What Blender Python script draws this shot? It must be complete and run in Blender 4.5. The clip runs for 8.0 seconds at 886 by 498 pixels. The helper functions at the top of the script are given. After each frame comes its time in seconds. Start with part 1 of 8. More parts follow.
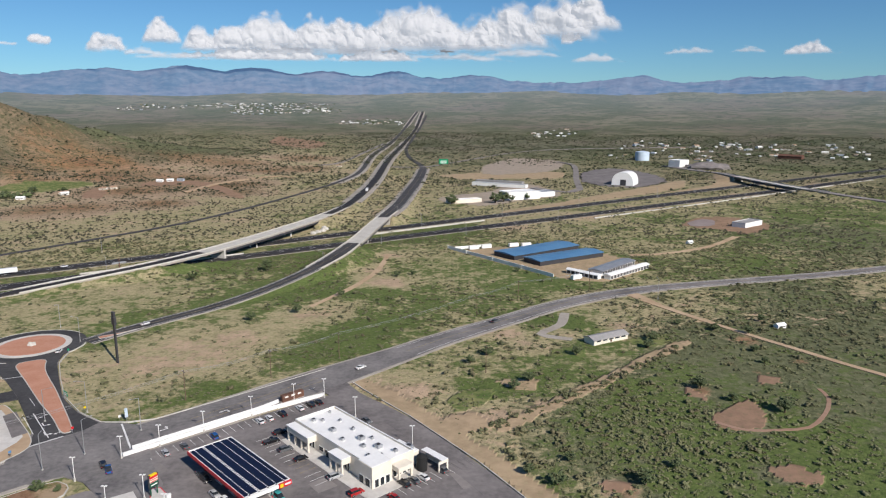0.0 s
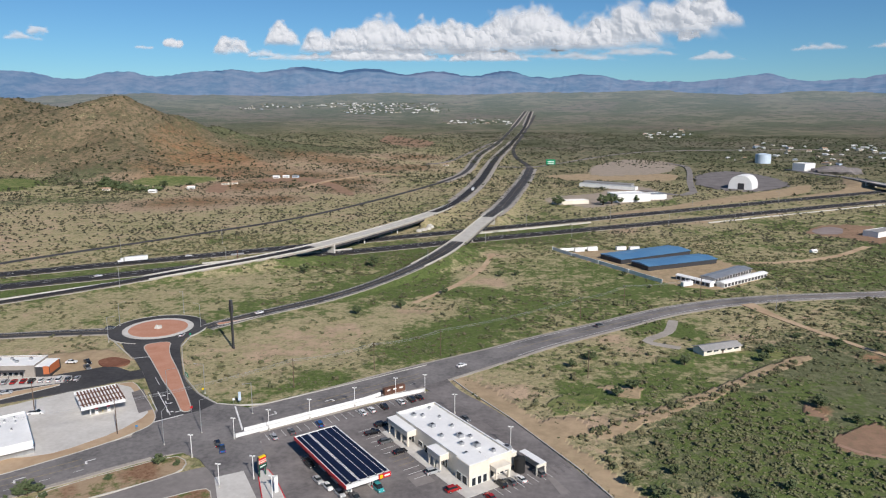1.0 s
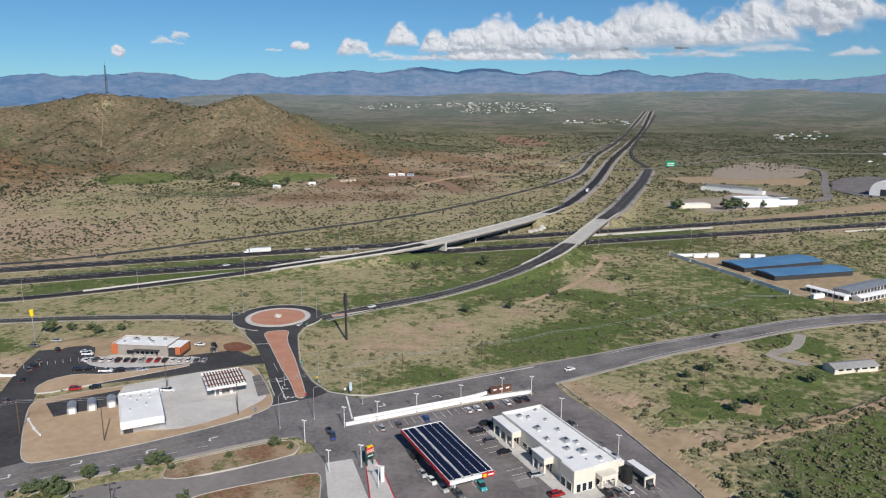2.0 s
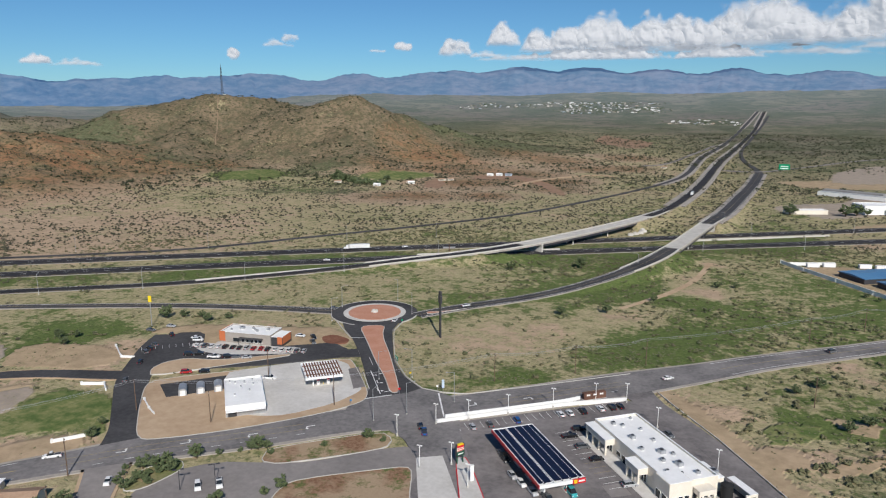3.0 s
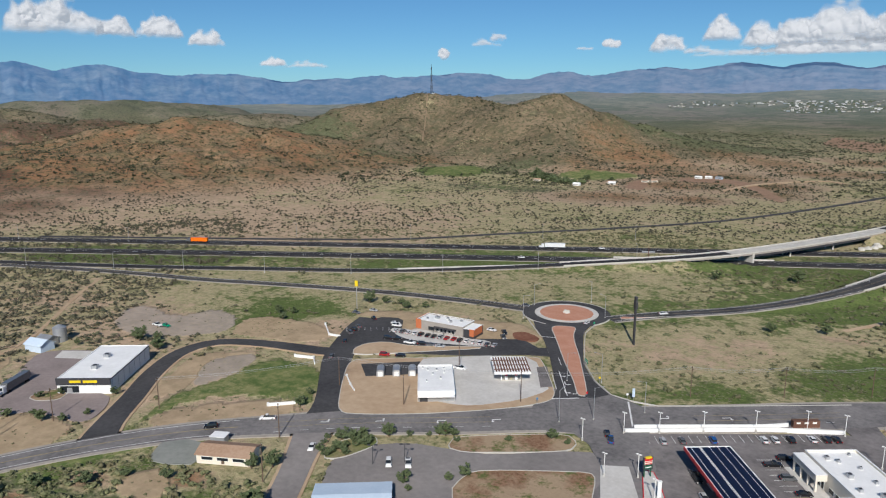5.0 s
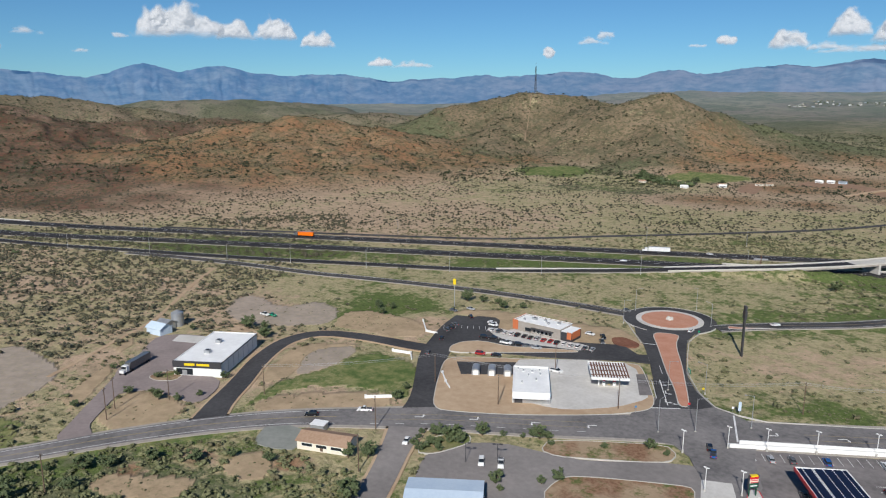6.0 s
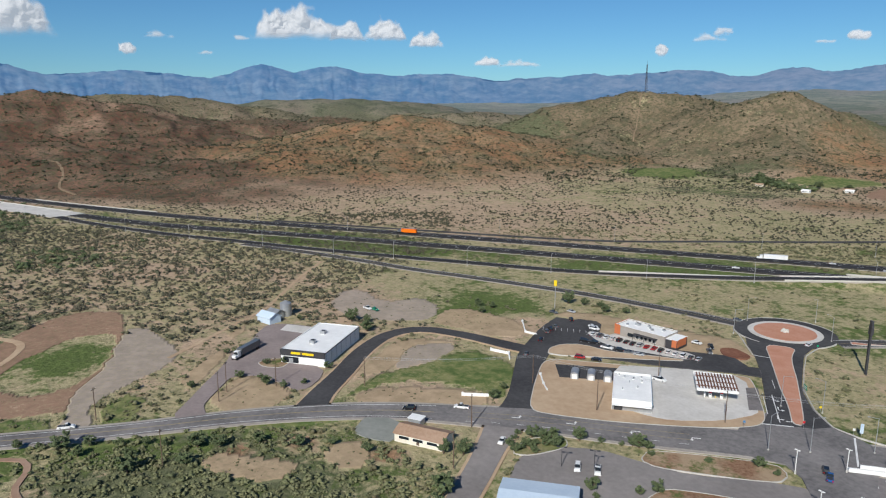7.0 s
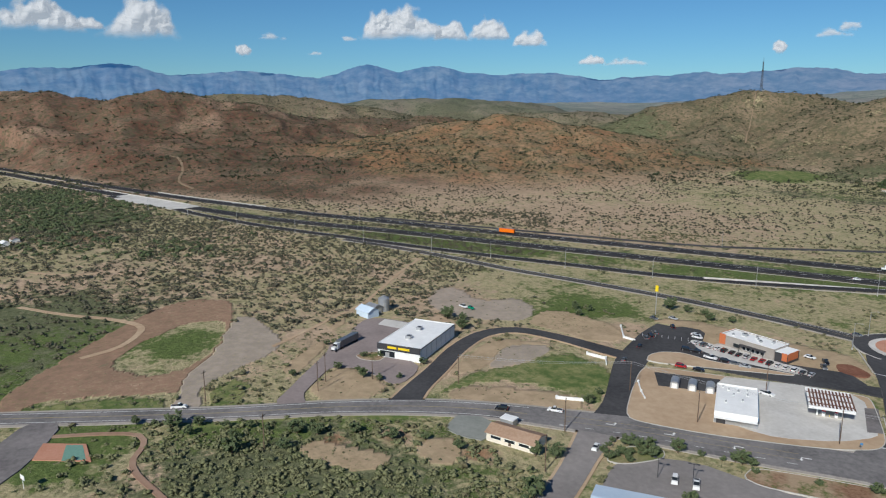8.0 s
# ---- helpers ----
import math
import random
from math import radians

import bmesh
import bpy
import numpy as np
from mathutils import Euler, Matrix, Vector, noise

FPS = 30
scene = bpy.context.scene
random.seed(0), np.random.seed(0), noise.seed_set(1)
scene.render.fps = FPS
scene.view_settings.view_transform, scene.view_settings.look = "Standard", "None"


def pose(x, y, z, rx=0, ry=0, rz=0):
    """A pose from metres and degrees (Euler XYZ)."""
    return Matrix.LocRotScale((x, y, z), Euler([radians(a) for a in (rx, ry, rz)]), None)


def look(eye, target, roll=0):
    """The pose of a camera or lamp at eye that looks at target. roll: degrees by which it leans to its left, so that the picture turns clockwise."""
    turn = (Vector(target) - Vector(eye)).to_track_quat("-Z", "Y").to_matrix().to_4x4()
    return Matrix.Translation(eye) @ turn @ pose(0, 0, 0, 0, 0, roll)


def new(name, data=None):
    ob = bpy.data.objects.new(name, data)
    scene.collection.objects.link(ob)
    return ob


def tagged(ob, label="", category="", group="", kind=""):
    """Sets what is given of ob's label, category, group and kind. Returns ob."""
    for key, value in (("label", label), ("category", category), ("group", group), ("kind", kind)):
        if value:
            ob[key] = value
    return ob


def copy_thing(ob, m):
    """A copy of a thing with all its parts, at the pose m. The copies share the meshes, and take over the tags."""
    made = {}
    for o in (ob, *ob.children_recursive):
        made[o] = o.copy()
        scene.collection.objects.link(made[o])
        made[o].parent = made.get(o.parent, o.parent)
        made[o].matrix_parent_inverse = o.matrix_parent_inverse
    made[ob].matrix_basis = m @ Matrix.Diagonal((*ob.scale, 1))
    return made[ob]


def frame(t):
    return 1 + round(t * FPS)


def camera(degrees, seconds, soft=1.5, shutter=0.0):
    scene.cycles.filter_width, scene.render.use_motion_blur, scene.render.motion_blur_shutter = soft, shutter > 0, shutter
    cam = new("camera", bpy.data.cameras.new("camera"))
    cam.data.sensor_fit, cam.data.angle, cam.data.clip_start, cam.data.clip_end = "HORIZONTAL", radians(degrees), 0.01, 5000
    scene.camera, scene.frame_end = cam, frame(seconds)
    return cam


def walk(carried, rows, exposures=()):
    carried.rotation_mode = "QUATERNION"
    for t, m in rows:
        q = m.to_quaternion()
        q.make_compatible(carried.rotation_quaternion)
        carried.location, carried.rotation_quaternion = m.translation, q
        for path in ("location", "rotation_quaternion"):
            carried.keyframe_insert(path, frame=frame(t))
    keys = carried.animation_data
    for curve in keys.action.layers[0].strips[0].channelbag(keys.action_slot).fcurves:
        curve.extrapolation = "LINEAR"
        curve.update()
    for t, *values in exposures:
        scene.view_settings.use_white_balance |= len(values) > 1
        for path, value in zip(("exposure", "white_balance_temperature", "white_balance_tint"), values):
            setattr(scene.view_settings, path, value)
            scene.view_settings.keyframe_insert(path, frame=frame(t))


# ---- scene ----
cam = camera(64.4, 8.0, soft=1.15)
EYE = 110.0
TURNS = ((0, 0, -11.58), (0.5, 4.23, -11.60), (1, 8.63, -11.60), (1.5, 13.3, -11.62), (3, 25.78, -11.64), (3.5, 29.4, -11.67),
         (4, 33.86, -11.70), (4.5, 37.81, -11.73), (6, 50.12, -11.81), (6.5, 53.93, -11.81), (7, 58.53, -11.87), (7.5, 62.52, -11.91), (8, 66.62, -11.92))
walk(cam, [(t, pose(0, 0, EYE, 90 + p, 0, y)) for t, y, p in TURNS],
     exposures=[(0, 0.16, 6550, 13), (1.5, 0.07, 6450, 12), (3, 0.0, 6400, 11), (4.5, 0.0, 6380, 10.5), (6, 0.04, 6350, 10), (7, 0.05, 6300, 9), (8, -0.06, 6250, 8)])

# ---- sky, sun, exposure ----
SUN_EL, SUN_AZ = radians(35), radians(143)  # azimuth clockwise from +y
world = bpy.data.worlds.new("world")
scene.world = world
world.use_nodes = True
wn = world.node_tree
wn.nodes.clear()
sky = wn.nodes.new("ShaderNodeTexSky")
sky.sky_type, sky.sun_disc, sky.sun_elevation, sky.sun_rotation = "NISHITA", False, SUN_EL, SUN_AZ
sky.altitude, sky.air_density, sky.dust_density, sky.ozone_density = 1500, 1.0, 0.15, 3.0
bg = wn.nodes.new("ShaderNodeBackground")
bg.inputs["Strength"].default_value = 0.069
wo = wn.nodes.new("ShaderNodeOutputWorld")
tint = wn.nodes.new("ShaderNodeMix")
tint.data_type, tint.blend_type = "RGBA", "MULTIPLY"
tint.inputs[0].default_value, tint.inputs[7].default_value = 1.0, (0.54, 0.88, 1.09, 1)
wn.links.new(sky.outputs[0], tint.inputs[6])
wn.links.new(tint.outputs[2], bg.inputs[0])
wn.links.new(bg.outputs[0], wo.inputs[0])
sun = new("sun", bpy.data.lights.new("sun", "SUN"))
sun.data.energy, sun.data.angle, sun.data.color = 5.0, radians(0.53), (1, 0.945, 0.86)
sdir = Vector((math.sin(SUN_AZ) * math.cos(SUN_EL), math.cos(SUN_AZ) * math.cos(SUN_EL), math.sin(SUN_EL)))
sun.matrix_world = look(sdir * 900, (0, 0, 0))


# ---- materials ----
def shader(name, rough=0.8, metal=0.0):
    m = bpy.data.materials.new(name)
    m.use_nodes = True
    nt = m.node_tree
    b = nt.nodes["Principled BSDF"]
    b.inputs["Roughness"].default_value, b.inputs["Metallic"].default_value = rough, metal
    b.inputs["Specular IOR Level"].default_value = 0.3
    return m, nt, b


def tex(nt, scale, detail=4.0, rough=0.6, kind="ShaderNodeTexNoise", stretch=None):
    co = nt.nodes.new("ShaderNodeTexCoord")
    n = nt.nodes.new(kind)
    n.inputs["Scale"].default_value = scale
    if kind == "ShaderNodeTexNoise":
        n.inputs["Detail"].default_value, n.inputs["Roughness"].default_value = detail, rough
    if stretch:
        mp = nt.nodes.new("ShaderNodeMapping")
        mp.inputs["Scale"].default_value = stretch
        nt.links.new(co.outputs["Object"], mp.inputs["Vector"])
        nt.links.new(mp.outputs[0], n.inputs["Vector"])
    else:
        nt.links.new(co.outputs["Object"], n.inputs["Vector"])
    return n.outputs[0]


def remap(nt, v, lo, hi, a=0.0, b=1.0):
    n = nt.nodes.new("ShaderNodeMapRange")
    n.inputs["From Min"].default_value, n.inputs["From Max"].default_value = lo, hi
    n.inputs["To Min"].default_value, n.inputs["To Max"].default_value = a, b
    nt.links.new(v, n.inputs["Value"])
    return n.outputs[0]


def blend(nt, fac, a, b, mode="MIX"):
    n = nt.nodes.new("ShaderNodeMix")
    n.data_type, n.blend_type = "RGBA", mode
    for sock, v in ((n.inputs[0], fac), (n.inputs[6], a), (n.inputs[7], b)):
        if isinstance(v, (int, float)):
            sock.default_value = v
        elif isinstance(v, tuple):
            sock.default_value = (*v, 1)
        else:
            nt.links.new(v, sock)
    return n.outputs[2]


def calc(nt, op, a, b):
    n = nt.nodes.new("ShaderNodeMath")
    n.operation, n.use_clamp = op, False
    for sock, v in zip(n.inputs, (a, b)):
        if isinstance(v, (int, float)):
            sock.default_value = v
        else:
            nt.links.new(v, sock)
    return n.outputs[0]


def relief(nt, b, h, strength=0.4, distance=0.1):
    n = nt.nodes.new("ShaderNodeBump")
    n.inputs["Strength"].default_value, n.inputs["Distance"].default_value = strength, distance
    nt.links.new(h, n.inputs["Height"])
    nt.links.new(n.outputs[0], b.inputs["Normal"])


def worn(name, c1, c2, fine=3.0, coarse=0.12, rough=0.85, metal=0.0, bump=0.2):
    """Two colours mixed by stains of two sizes, with a grain relief."""
    m, nt, b = shader(name, rough, metal)
    f1, f2 = tex(nt, fine, 3), tex(nt, coarse, 4)
    f = remap(nt, calc(nt, "ADD", calc(nt, "MULTIPLY", f1, 0.45), calc(nt, "MULTIPLY", f2, 0.75)), 0.42, 0.80)
    nt.links.new(blend(nt, f, c1, c2), b.inputs["Base Color"])
    relief(nt, b, f1, bump, 0.03)
    if rough > 0.82:
        b.inputs["Specular IOR Level"].default_value = 0.06
    return m


def rough_grass(name):
    """Tufts of dry and green grass over bare soil."""
    m, nt, b = shader(name, 0.95)
    f, g, h = tex(nt, 0.7, 4, 0.7), tex(nt, 0.16, 4, 0.7), tex(nt, 0.045, 3)
    col = blend(nt, remap(nt, f, 0.4, 0.65), (0.27, 0.235, 0.13), (0.15, 0.155, 0.07))
    col = blend(nt, remap(nt, g, 0.52, 0.62), col, (0.35, 0.235, 0.16))
    col = blend(nt, remap(nt, h, 0.45, 0.6), col, blend(nt, f, (0.08, 0.12, 0.035), (0.17, 0.20, 0.07)))
    nt.links.new(col, b.inputs["Base Color"])
    b.inputs["Specular IOR Level"].default_value = 0.05
    relief(nt, b, f, 0.6, 0.3)
    return m


def paint(name, c, rough=0.45, metal=0.0, coat=0.0):
    m, nt, b = shader(name, rough, metal)
    f = remap(nt, tex(nt, 1.3, 4), 0.35, 0.75)
    nt.links.new(blend(nt, f, c, tuple(v * 0.82 for v in c)), b.inputs["Base Color"])
    b.inputs["Coat Weight"].default_value = coat
    return m


def leafy(name, c1, c2, c3):
    """Foliage: colour varies from plant to plant and within each."""
    m, nt, b = shader(name, 0.75)
    geo = nt.nodes.new("ShaderNodeNewGeometry")
    f = tex(nt, 0.12, 2)
    col = blend(nt, geo.outputs["Random Per Island"], c1, c2)
    col = blend(nt, remap(nt, f, 0.42, 0.62), col, c3)
    nt.links.new(col, b.inputs["Base Color"])
    return m


M_ROAD = worn("asphalt_worn", (0.115, 0.110, 0.111), (0.250, 0.234, 0.228), 0.6, 0.06, 0.9)
M_DARK = worn("asphalt_new", (0.044, 0.044, 0.047), (0.086, 0.084, 0.086), 0.6, 0.05, 0.85)
M_FREEWAY = worn("asphalt_black", (0.026, 0.026, 0.029), (0.052, 0.051, 0.053), 0.6, 0.05, 0.85)
M_LOT = worn("asphalt_lot", (0.120, 0.111, 0.111), (0.245, 0.224, 0.218), 0.5, 0.07, 0.9)
M_OLD = worn("asphalt_grey", (0.180, 0.165, 0.158), (0.275, 0.252, 0.240), 0.5, 0.05, 0.9)
M_CONC = worn("concrete_paving", (0.45, 0.43, 0.40), (0.60, 0.58, 0.55), 0.7, 0.09, 0.85)
M_KERB = worn("kerb_concrete", (0.42, 0.40, 0.36), (0.55, 0.53, 0.49), 1.0, 0.2, 0.85)
M_PINK = worn("stamped_brick_paving", (0.42, 0.20, 0.13), (0.50, 0.27, 0.19), 1.5, 0.15, 0.85)
M_SOIL = worn("bare_soil", (0.36, 0.25, 0.16), (0.50, 0.38, 0.26), 0.35, 0.05, 0.95, bump=0.6)
M_MAUVE = worn("mauve_asphalt", (0.215, 0.178, 0.170), (0.30, 0.252, 0.240), 0.6, 0.06, 0.9)
M_REDSOIL = worn("red_soil", (0.27, 0.165, 0.115), (0.36, 0.25, 0.185), 0.35, 0.04, 0.95, bump=0.6)
M_GRAVEL = worn("grey_gravel", (0.28, 0.25, 0.22), (0.40, 0.37, 0.33), 0.6, 0.05, 0.95, bump=0.6)
M_MULCH = worn("brown_mulch", (0.14, 0.06, 0.04), (0.24, 0.12, 0.08), 0.8, 0.1, 0.95, bump=0.6)
M_GRASS = rough_grass("rough_grass")
M_TRACK = worn("trodden_earth", (0.20, 0.145, 0.095), (0.29, 0.215, 0.145), 0.35, 0.05, 0.95, bump=0.6)
M_SLATE = worn("grey_green_gravel", (0.20, 0.21, 0.19), (0.28, 0.285, 0.26), 0.6, 0.08, 0.95, bump=0.5)
def planted(name):
    """Mulch and tan soil with patches of low green growth."""
    m, nt, b = shader(name, 0.95)
    f, g, h = tex(nt, 0.9, 4, 0.7), tex(nt, 0.13, 4, 0.65), tex(nt, 0.06, 4)
    col = blend(nt, remap(nt, f, 0.4, 0.65), (0.27, 0.165, 0.105), (0.16, 0.090, 0.056))
    col = blend(nt, remap(nt, h, 0.44, 0.56), col, blend(nt, f, (0.40, 0.30, 0.20), (0.28, 0.205, 0.135)))
    col = blend(nt, remap(nt, calc(nt, "ADD", calc(nt, "MULTIPLY", g, 0.8), calc(nt, "MULTIPLY", f, 0.25)), 0.54, 0.64), col, blend(nt, f, (0.15, 0.165, 0.06), (0.07, 0.095, 0.03)))
    nt.links.new(col, b.inputs["Base Color"])
    b.inputs["Specular IOR Level"].default_value = 0.05
    relief(nt, b, f, 0.6, 0.2)
    return m


M_BED = planted("brown_planting_bed")
M_LINE = worn("road_paint", (0.52, 0.52, 0.51), (0.78, 0.78, 0.76), 2.0, 0.3, 0.7)
M_YELLOW = worn("yellow_paint", (0.22, 0.18, 0.11), (0.36, 0.28, 0.13), 2.0, 0.3, 0.7)
M_ROOF = worn("white_roof", (0.72, 0.72, 0.71), (0.84, 0.84, 0.83), 0.6, 0.12, 0.6)
M_STUCCO = worn("cream_stucco", (0.66, 0.60, 0.50), (0.74, 0.69, 0.60), 1.5, 0.2, 0.9)
M_WHITE = worn("white_paint", (0.70, 0.70, 0.68), (0.82, 0.82, 0.80), 1.5, 0.25, 0.6)
M_RED = paint("red_fascia", (0.55, 0.02, 0.03), 0.4)
M_ORANGE = paint("orange_panel", (0.50, 0.15, 0.06), 0.6)
M_METAL = worn("galvanised_steel", (0.36, 0.37, 0.38), (0.50, 0.51, 0.52), 2.0, 0.3, 0.45, 0.6)
M_RUST = worn("weathered_steel", (0.10, 0.05, 0.035), (0.18, 0.09, 0.06), 1.0, 0.2, 0.8)
M_GLASS = paint("dark_glass", (0.02, 0.025, 0.03), 0.08)
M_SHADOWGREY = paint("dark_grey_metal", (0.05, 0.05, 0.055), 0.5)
M_BLUE = worn("blue_metal_roof", (0.060, 0.165, 0.320), (0.10, 0.23, 0.38), 1.0, 0.08, 0.4)
M_WOOD = worn("weathered_pole_wood", (0.10, 0.07, 0.05), (0.17, 0.12, 0.09), 2.0, 0.4, 0.9)
M_RUBBER = paint("black_rubber", (0.02, 0.02, 0.02), 0.8)
M_GREEN_SIGN = paint("green_sign", (0.0, 0.30, 0.14), 0.4)
M_YEL_SIGN = paint("yellow_sign", (0.80, 0.58, 0.02), 0.4)
M_SHRUB = leafy("shrub_leaves", (0.078, 0.088, 0.040), (0.155, 0.155, 0.080), (0.125, 0.112, 0.062))
M_SAGE = leafy("sage_leaves", (0.110, 0.116, 0.060), (0.200, 0.190, 0.105), (0.145, 0.150, 0.078))
M_TREE = leafy("tree_leaves", (0.045, 0.068, 0.028), (0.105, 0.130, 0.055), (0.08, 0.10, 0.048))
M_PLAINBUSH = leafy("plain_shrub_leaves", (0.044, 0.044, 0.026), (0.082, 0.074, 0.044), (0.064, 0.062, 0.036))
M_THICKET = leafy("thicket_leaves", (0.085, 0.098, 0.044), (0.182, 0.186, 0.092), (0.145, 0.148, 0.075))
M_BROWNBUSH = leafy("dry_shrub_leaves", (0.066, 0.060, 0.038), (0.120, 0.106, 0.070), (0.090, 0.094, 0.054))
M_FARBUSH = leafy("hill_shrub_leaves", (0.028, 0.040, 0.018), (0.060, 0.068, 0.032), (0.045, 0.048, 0.026))


# ---- small builders ----
def part(name, bm, material, parent, label=""):
    me = bpy.data.meshes.new(name)
    bm.to_mesh(me)
    bm.free()
    me.materials.append(material)
    ob = new(name, me)
    ob.parent = parent
    if label:
        tagged(ob, label)
    return ob


def thing(name, x, y, z, turn, label, category, group=""):
    ob = new(name)
    ob.matrix_basis = pose(x, y, z, 0, 0, turn)
    return tagged(ob, label, category, group)


def slab(bm, x0, x1, y0, y1, z0, z1, bevel=0.0):
    made = bmesh.ops.create_cube(bm, size=1, matrix=Matrix.Translation(((x0 + x1) / 2, (y0 + y1) / 2, (z0 + z1) / 2)) @ Matrix.Diagonal((x1 - x0, y1 - y0, z1 - z0, 1)))
    if bevel:
        es = {e for v in made["verts"] for e in v.link_edges}
        bmesh.ops.bevel(bm, geom=list(es), offset=bevel, segments=1, affect="EDGES")
    return bm


def box(x0, x1, y0, y1, z0, z1, bevel=0.0):
    return slab(bmesh.new(), x0, x1, y0, y1, z0, z1, bevel)


def rod(bm, a, b, r0, r1=None, n=8):
    a, b = Vector(a), Vector(b)
    d = b - a
    m = Matrix.Translation((a + b) / 2) @ d.to_track_quat("Z", "Y").to_matrix().to_4x4()
    bmesh.ops.create_cone(bm, cap_ends=True, segments=n, radius1=r0, radius2=r0 if r1 is None else r1, depth=d.length, matrix=m)
    return bm


def prism(bm, outline, z0, z1):
    """Upright slab over an outline."""
    n = len(outline)
    if sum(outline[i][0] * outline[(i + 1) % n][1] - outline[(i + 1) % n][0] * outline[i][1] for i in range(n)) < 0:
        outline = outline[::-1]
    lo = [bm.verts.new((x, y, z0)) for x, y in outline]
    hi = [bm.verts.new((x, y, z1)) for x, y in outline]
    for i in range(n):
        bm.faces.new((lo[i], lo[(i + 1) % n], hi[(i + 1) % n], hi[i]))
    top = bm.faces.new(hi)
    bmesh.ops.triangulate(bm, faces=[top])
    return bm


def glide(points, step=6.0):
    """A smooth line through points of any number of values, in even small steps."""
    p = np.array([points[0], *points, points[-1]], float)
    p[0], p[-1] = 2 * p[1] - p[2], 2 * p[-2] - p[-3]
    out = []
    for i in range(1, len(p) - 2):
        n = max(2, int(np.hypot(*(p[i + 1] - p[i])[:2]) / step))
        s = np.linspace(0, 1, n, endpoint=False)[:, None]
        a, b, c, d = p[i - 1:i + 3]
        out.append(0.5 * (2 * b + (c - a) * s + (2 * a - 5 * b + 4 * c - d) * s ** 2 + (3 * b - a - 3 * c + d) * s ** 3))
    return np.vstack(out + [p[-2:-1]])


def soften(outline, rounds=2):
    p = np.array(outline, float)
    for _ in range(rounds):
        q = np.roll(p, -1, 0)
        p = np.stack([0.8 * p + 0.2 * q, 0.2 * p + 0.8 * q], 1).reshape(-1, 2)
    return [tuple(v) for v in p]


PAVED = []    # (samples x, y, half width) of ribbons
PADS = []     # outlines of paved and bare plots


def normals(line):
    t = np.gradient(line[:, :2], axis=0)
    t /= np.hypot(t[:, 0], t[:, 1])[:, None] + 1e-9
    return np.stack([-t[:, 1], t[:, 0]], 1)


def strip(bm, line, off0, off1, z0, z1):
    """A band along a line between two offsets to its left, from depth z0 to top z1 over the line's own height."""
    n = normals(line)
    zz = line[:, 2] if line.shape[1] > 2 else np.zeros(len(line))
    rows = []
    for i in range(len(line)):
        o0, o1 = (o[i] if hasattr(o, "__len__") else o for o in (off0, off1))
        a, b = line[i, :2] + n[i] * o0, line[i, :2] + n[i] * o1
        rows.append([bm.verts.new((*v, zz[i] + z)) for v, z in ((a, z1), (b, z1), (b, z0), (a, z0))])
    for r, s in zip(rows, rows[1:]):
        for k in range(4):
            bm.faces.new((r[k], r[(k + 1) % 4], s[(k + 1) % 4], s[k]))
    bm.faces.new(rows[0][::-1])
    bm.faces.new(rows[-1])
    return bm


def road(name, points, material, label, top=0.08, deep=1.2, category="road"):
    """points: x, y, z, width."""
    line = glide(points)
    half = line[:, 3] / 2
    ob = part(name, strip(bmesh.new(), line, half, -half, -deep, top), material, None)
    tagged(ob, label, category, kind="structure")
    PAVED.append((line[:, :2], half))
    return line, ob


def stripe(parent, line, off, width, top, material=M_LINE, dash=0, gap=0, name="lane_line"):
    """Painted lines along a road; dashes when given."""
    bm = bmesh.new()
    seg = np.r_[0, np.cumsum(np.hypot(*np.diff(line[:, :2], axis=0).T))]
    if not dash:
        strip(bm, line, np.asarray(off) + width / 2, np.asarray(off) - width / 2, top - 0.03, top)
    else:
        s = 0.0
        while s + dash < seg[-1]:
            q = np.array([[np.interp(v, seg, line[:, k]) for k in range(line.shape[1])] for v in (s, s + dash / 2, s + dash)])
            strip(bm, q, off + width / 2, off - width / 2, top - 0.03, top)
            s += dash + gap
    return part(name, bm, material, parent)


def pad(name, outline, material, label, top=0.05, deep=1.0, rounds=2, category="ground plot", ragged=0.0, wild=False):
    o = soften(outline, rounds) if rounds else [tuple(p) for p in outline]
    if ragged:
        q = np.array(o + [o[0]])
        s = np.r_[0, np.cumsum(np.hypot(*np.diff(q, axis=0).T))]
        u = np.arange(0, s[-1], 1.6)
        px, py = np.interp(u, s, q[:, 0]), np.interp(u, s, q[:, 1])
        o = list(zip(px + (vnoise(px, py, 5, 50, 3) - 0.5) * 3 * ragged, py + (vnoise(px, py, 5, 51, 3) - 0.5) * 3 * ragged))
    ob = part(name, prism(bmesh.new(), o, -deep, top), material, None)
    tagged(ob, label, category, kind="structure")
    if not wild:
        PADS.append(np.array(o))
    return ob


def kerb(parent, outline, width=0.3, top=0.22, closed=True, material=M_KERB, name="kerb"):
    p = [tuple(v) for v in outline]
    if closed:
        p = p + [p[0]]
    return part(name, strip(bmesh.new(), np.array(p, float), width / 2, -width / 2, -0.3, top), material, parent)


# ---- value noise for the terrain ----
def lattice(ix, iy, seed):
    h = (ix.astype(np.int64) * 374761393 + iy.astype(np.int64) * 668265263 + seed * 974634777) & 0x7FFFFFFF
    h = ((h ^ (h >> 13)) * 1274126177) & 0x7FFFFFFF
    return ((h ^ (h >> 16)) & 0xFFFF) / 65535.0


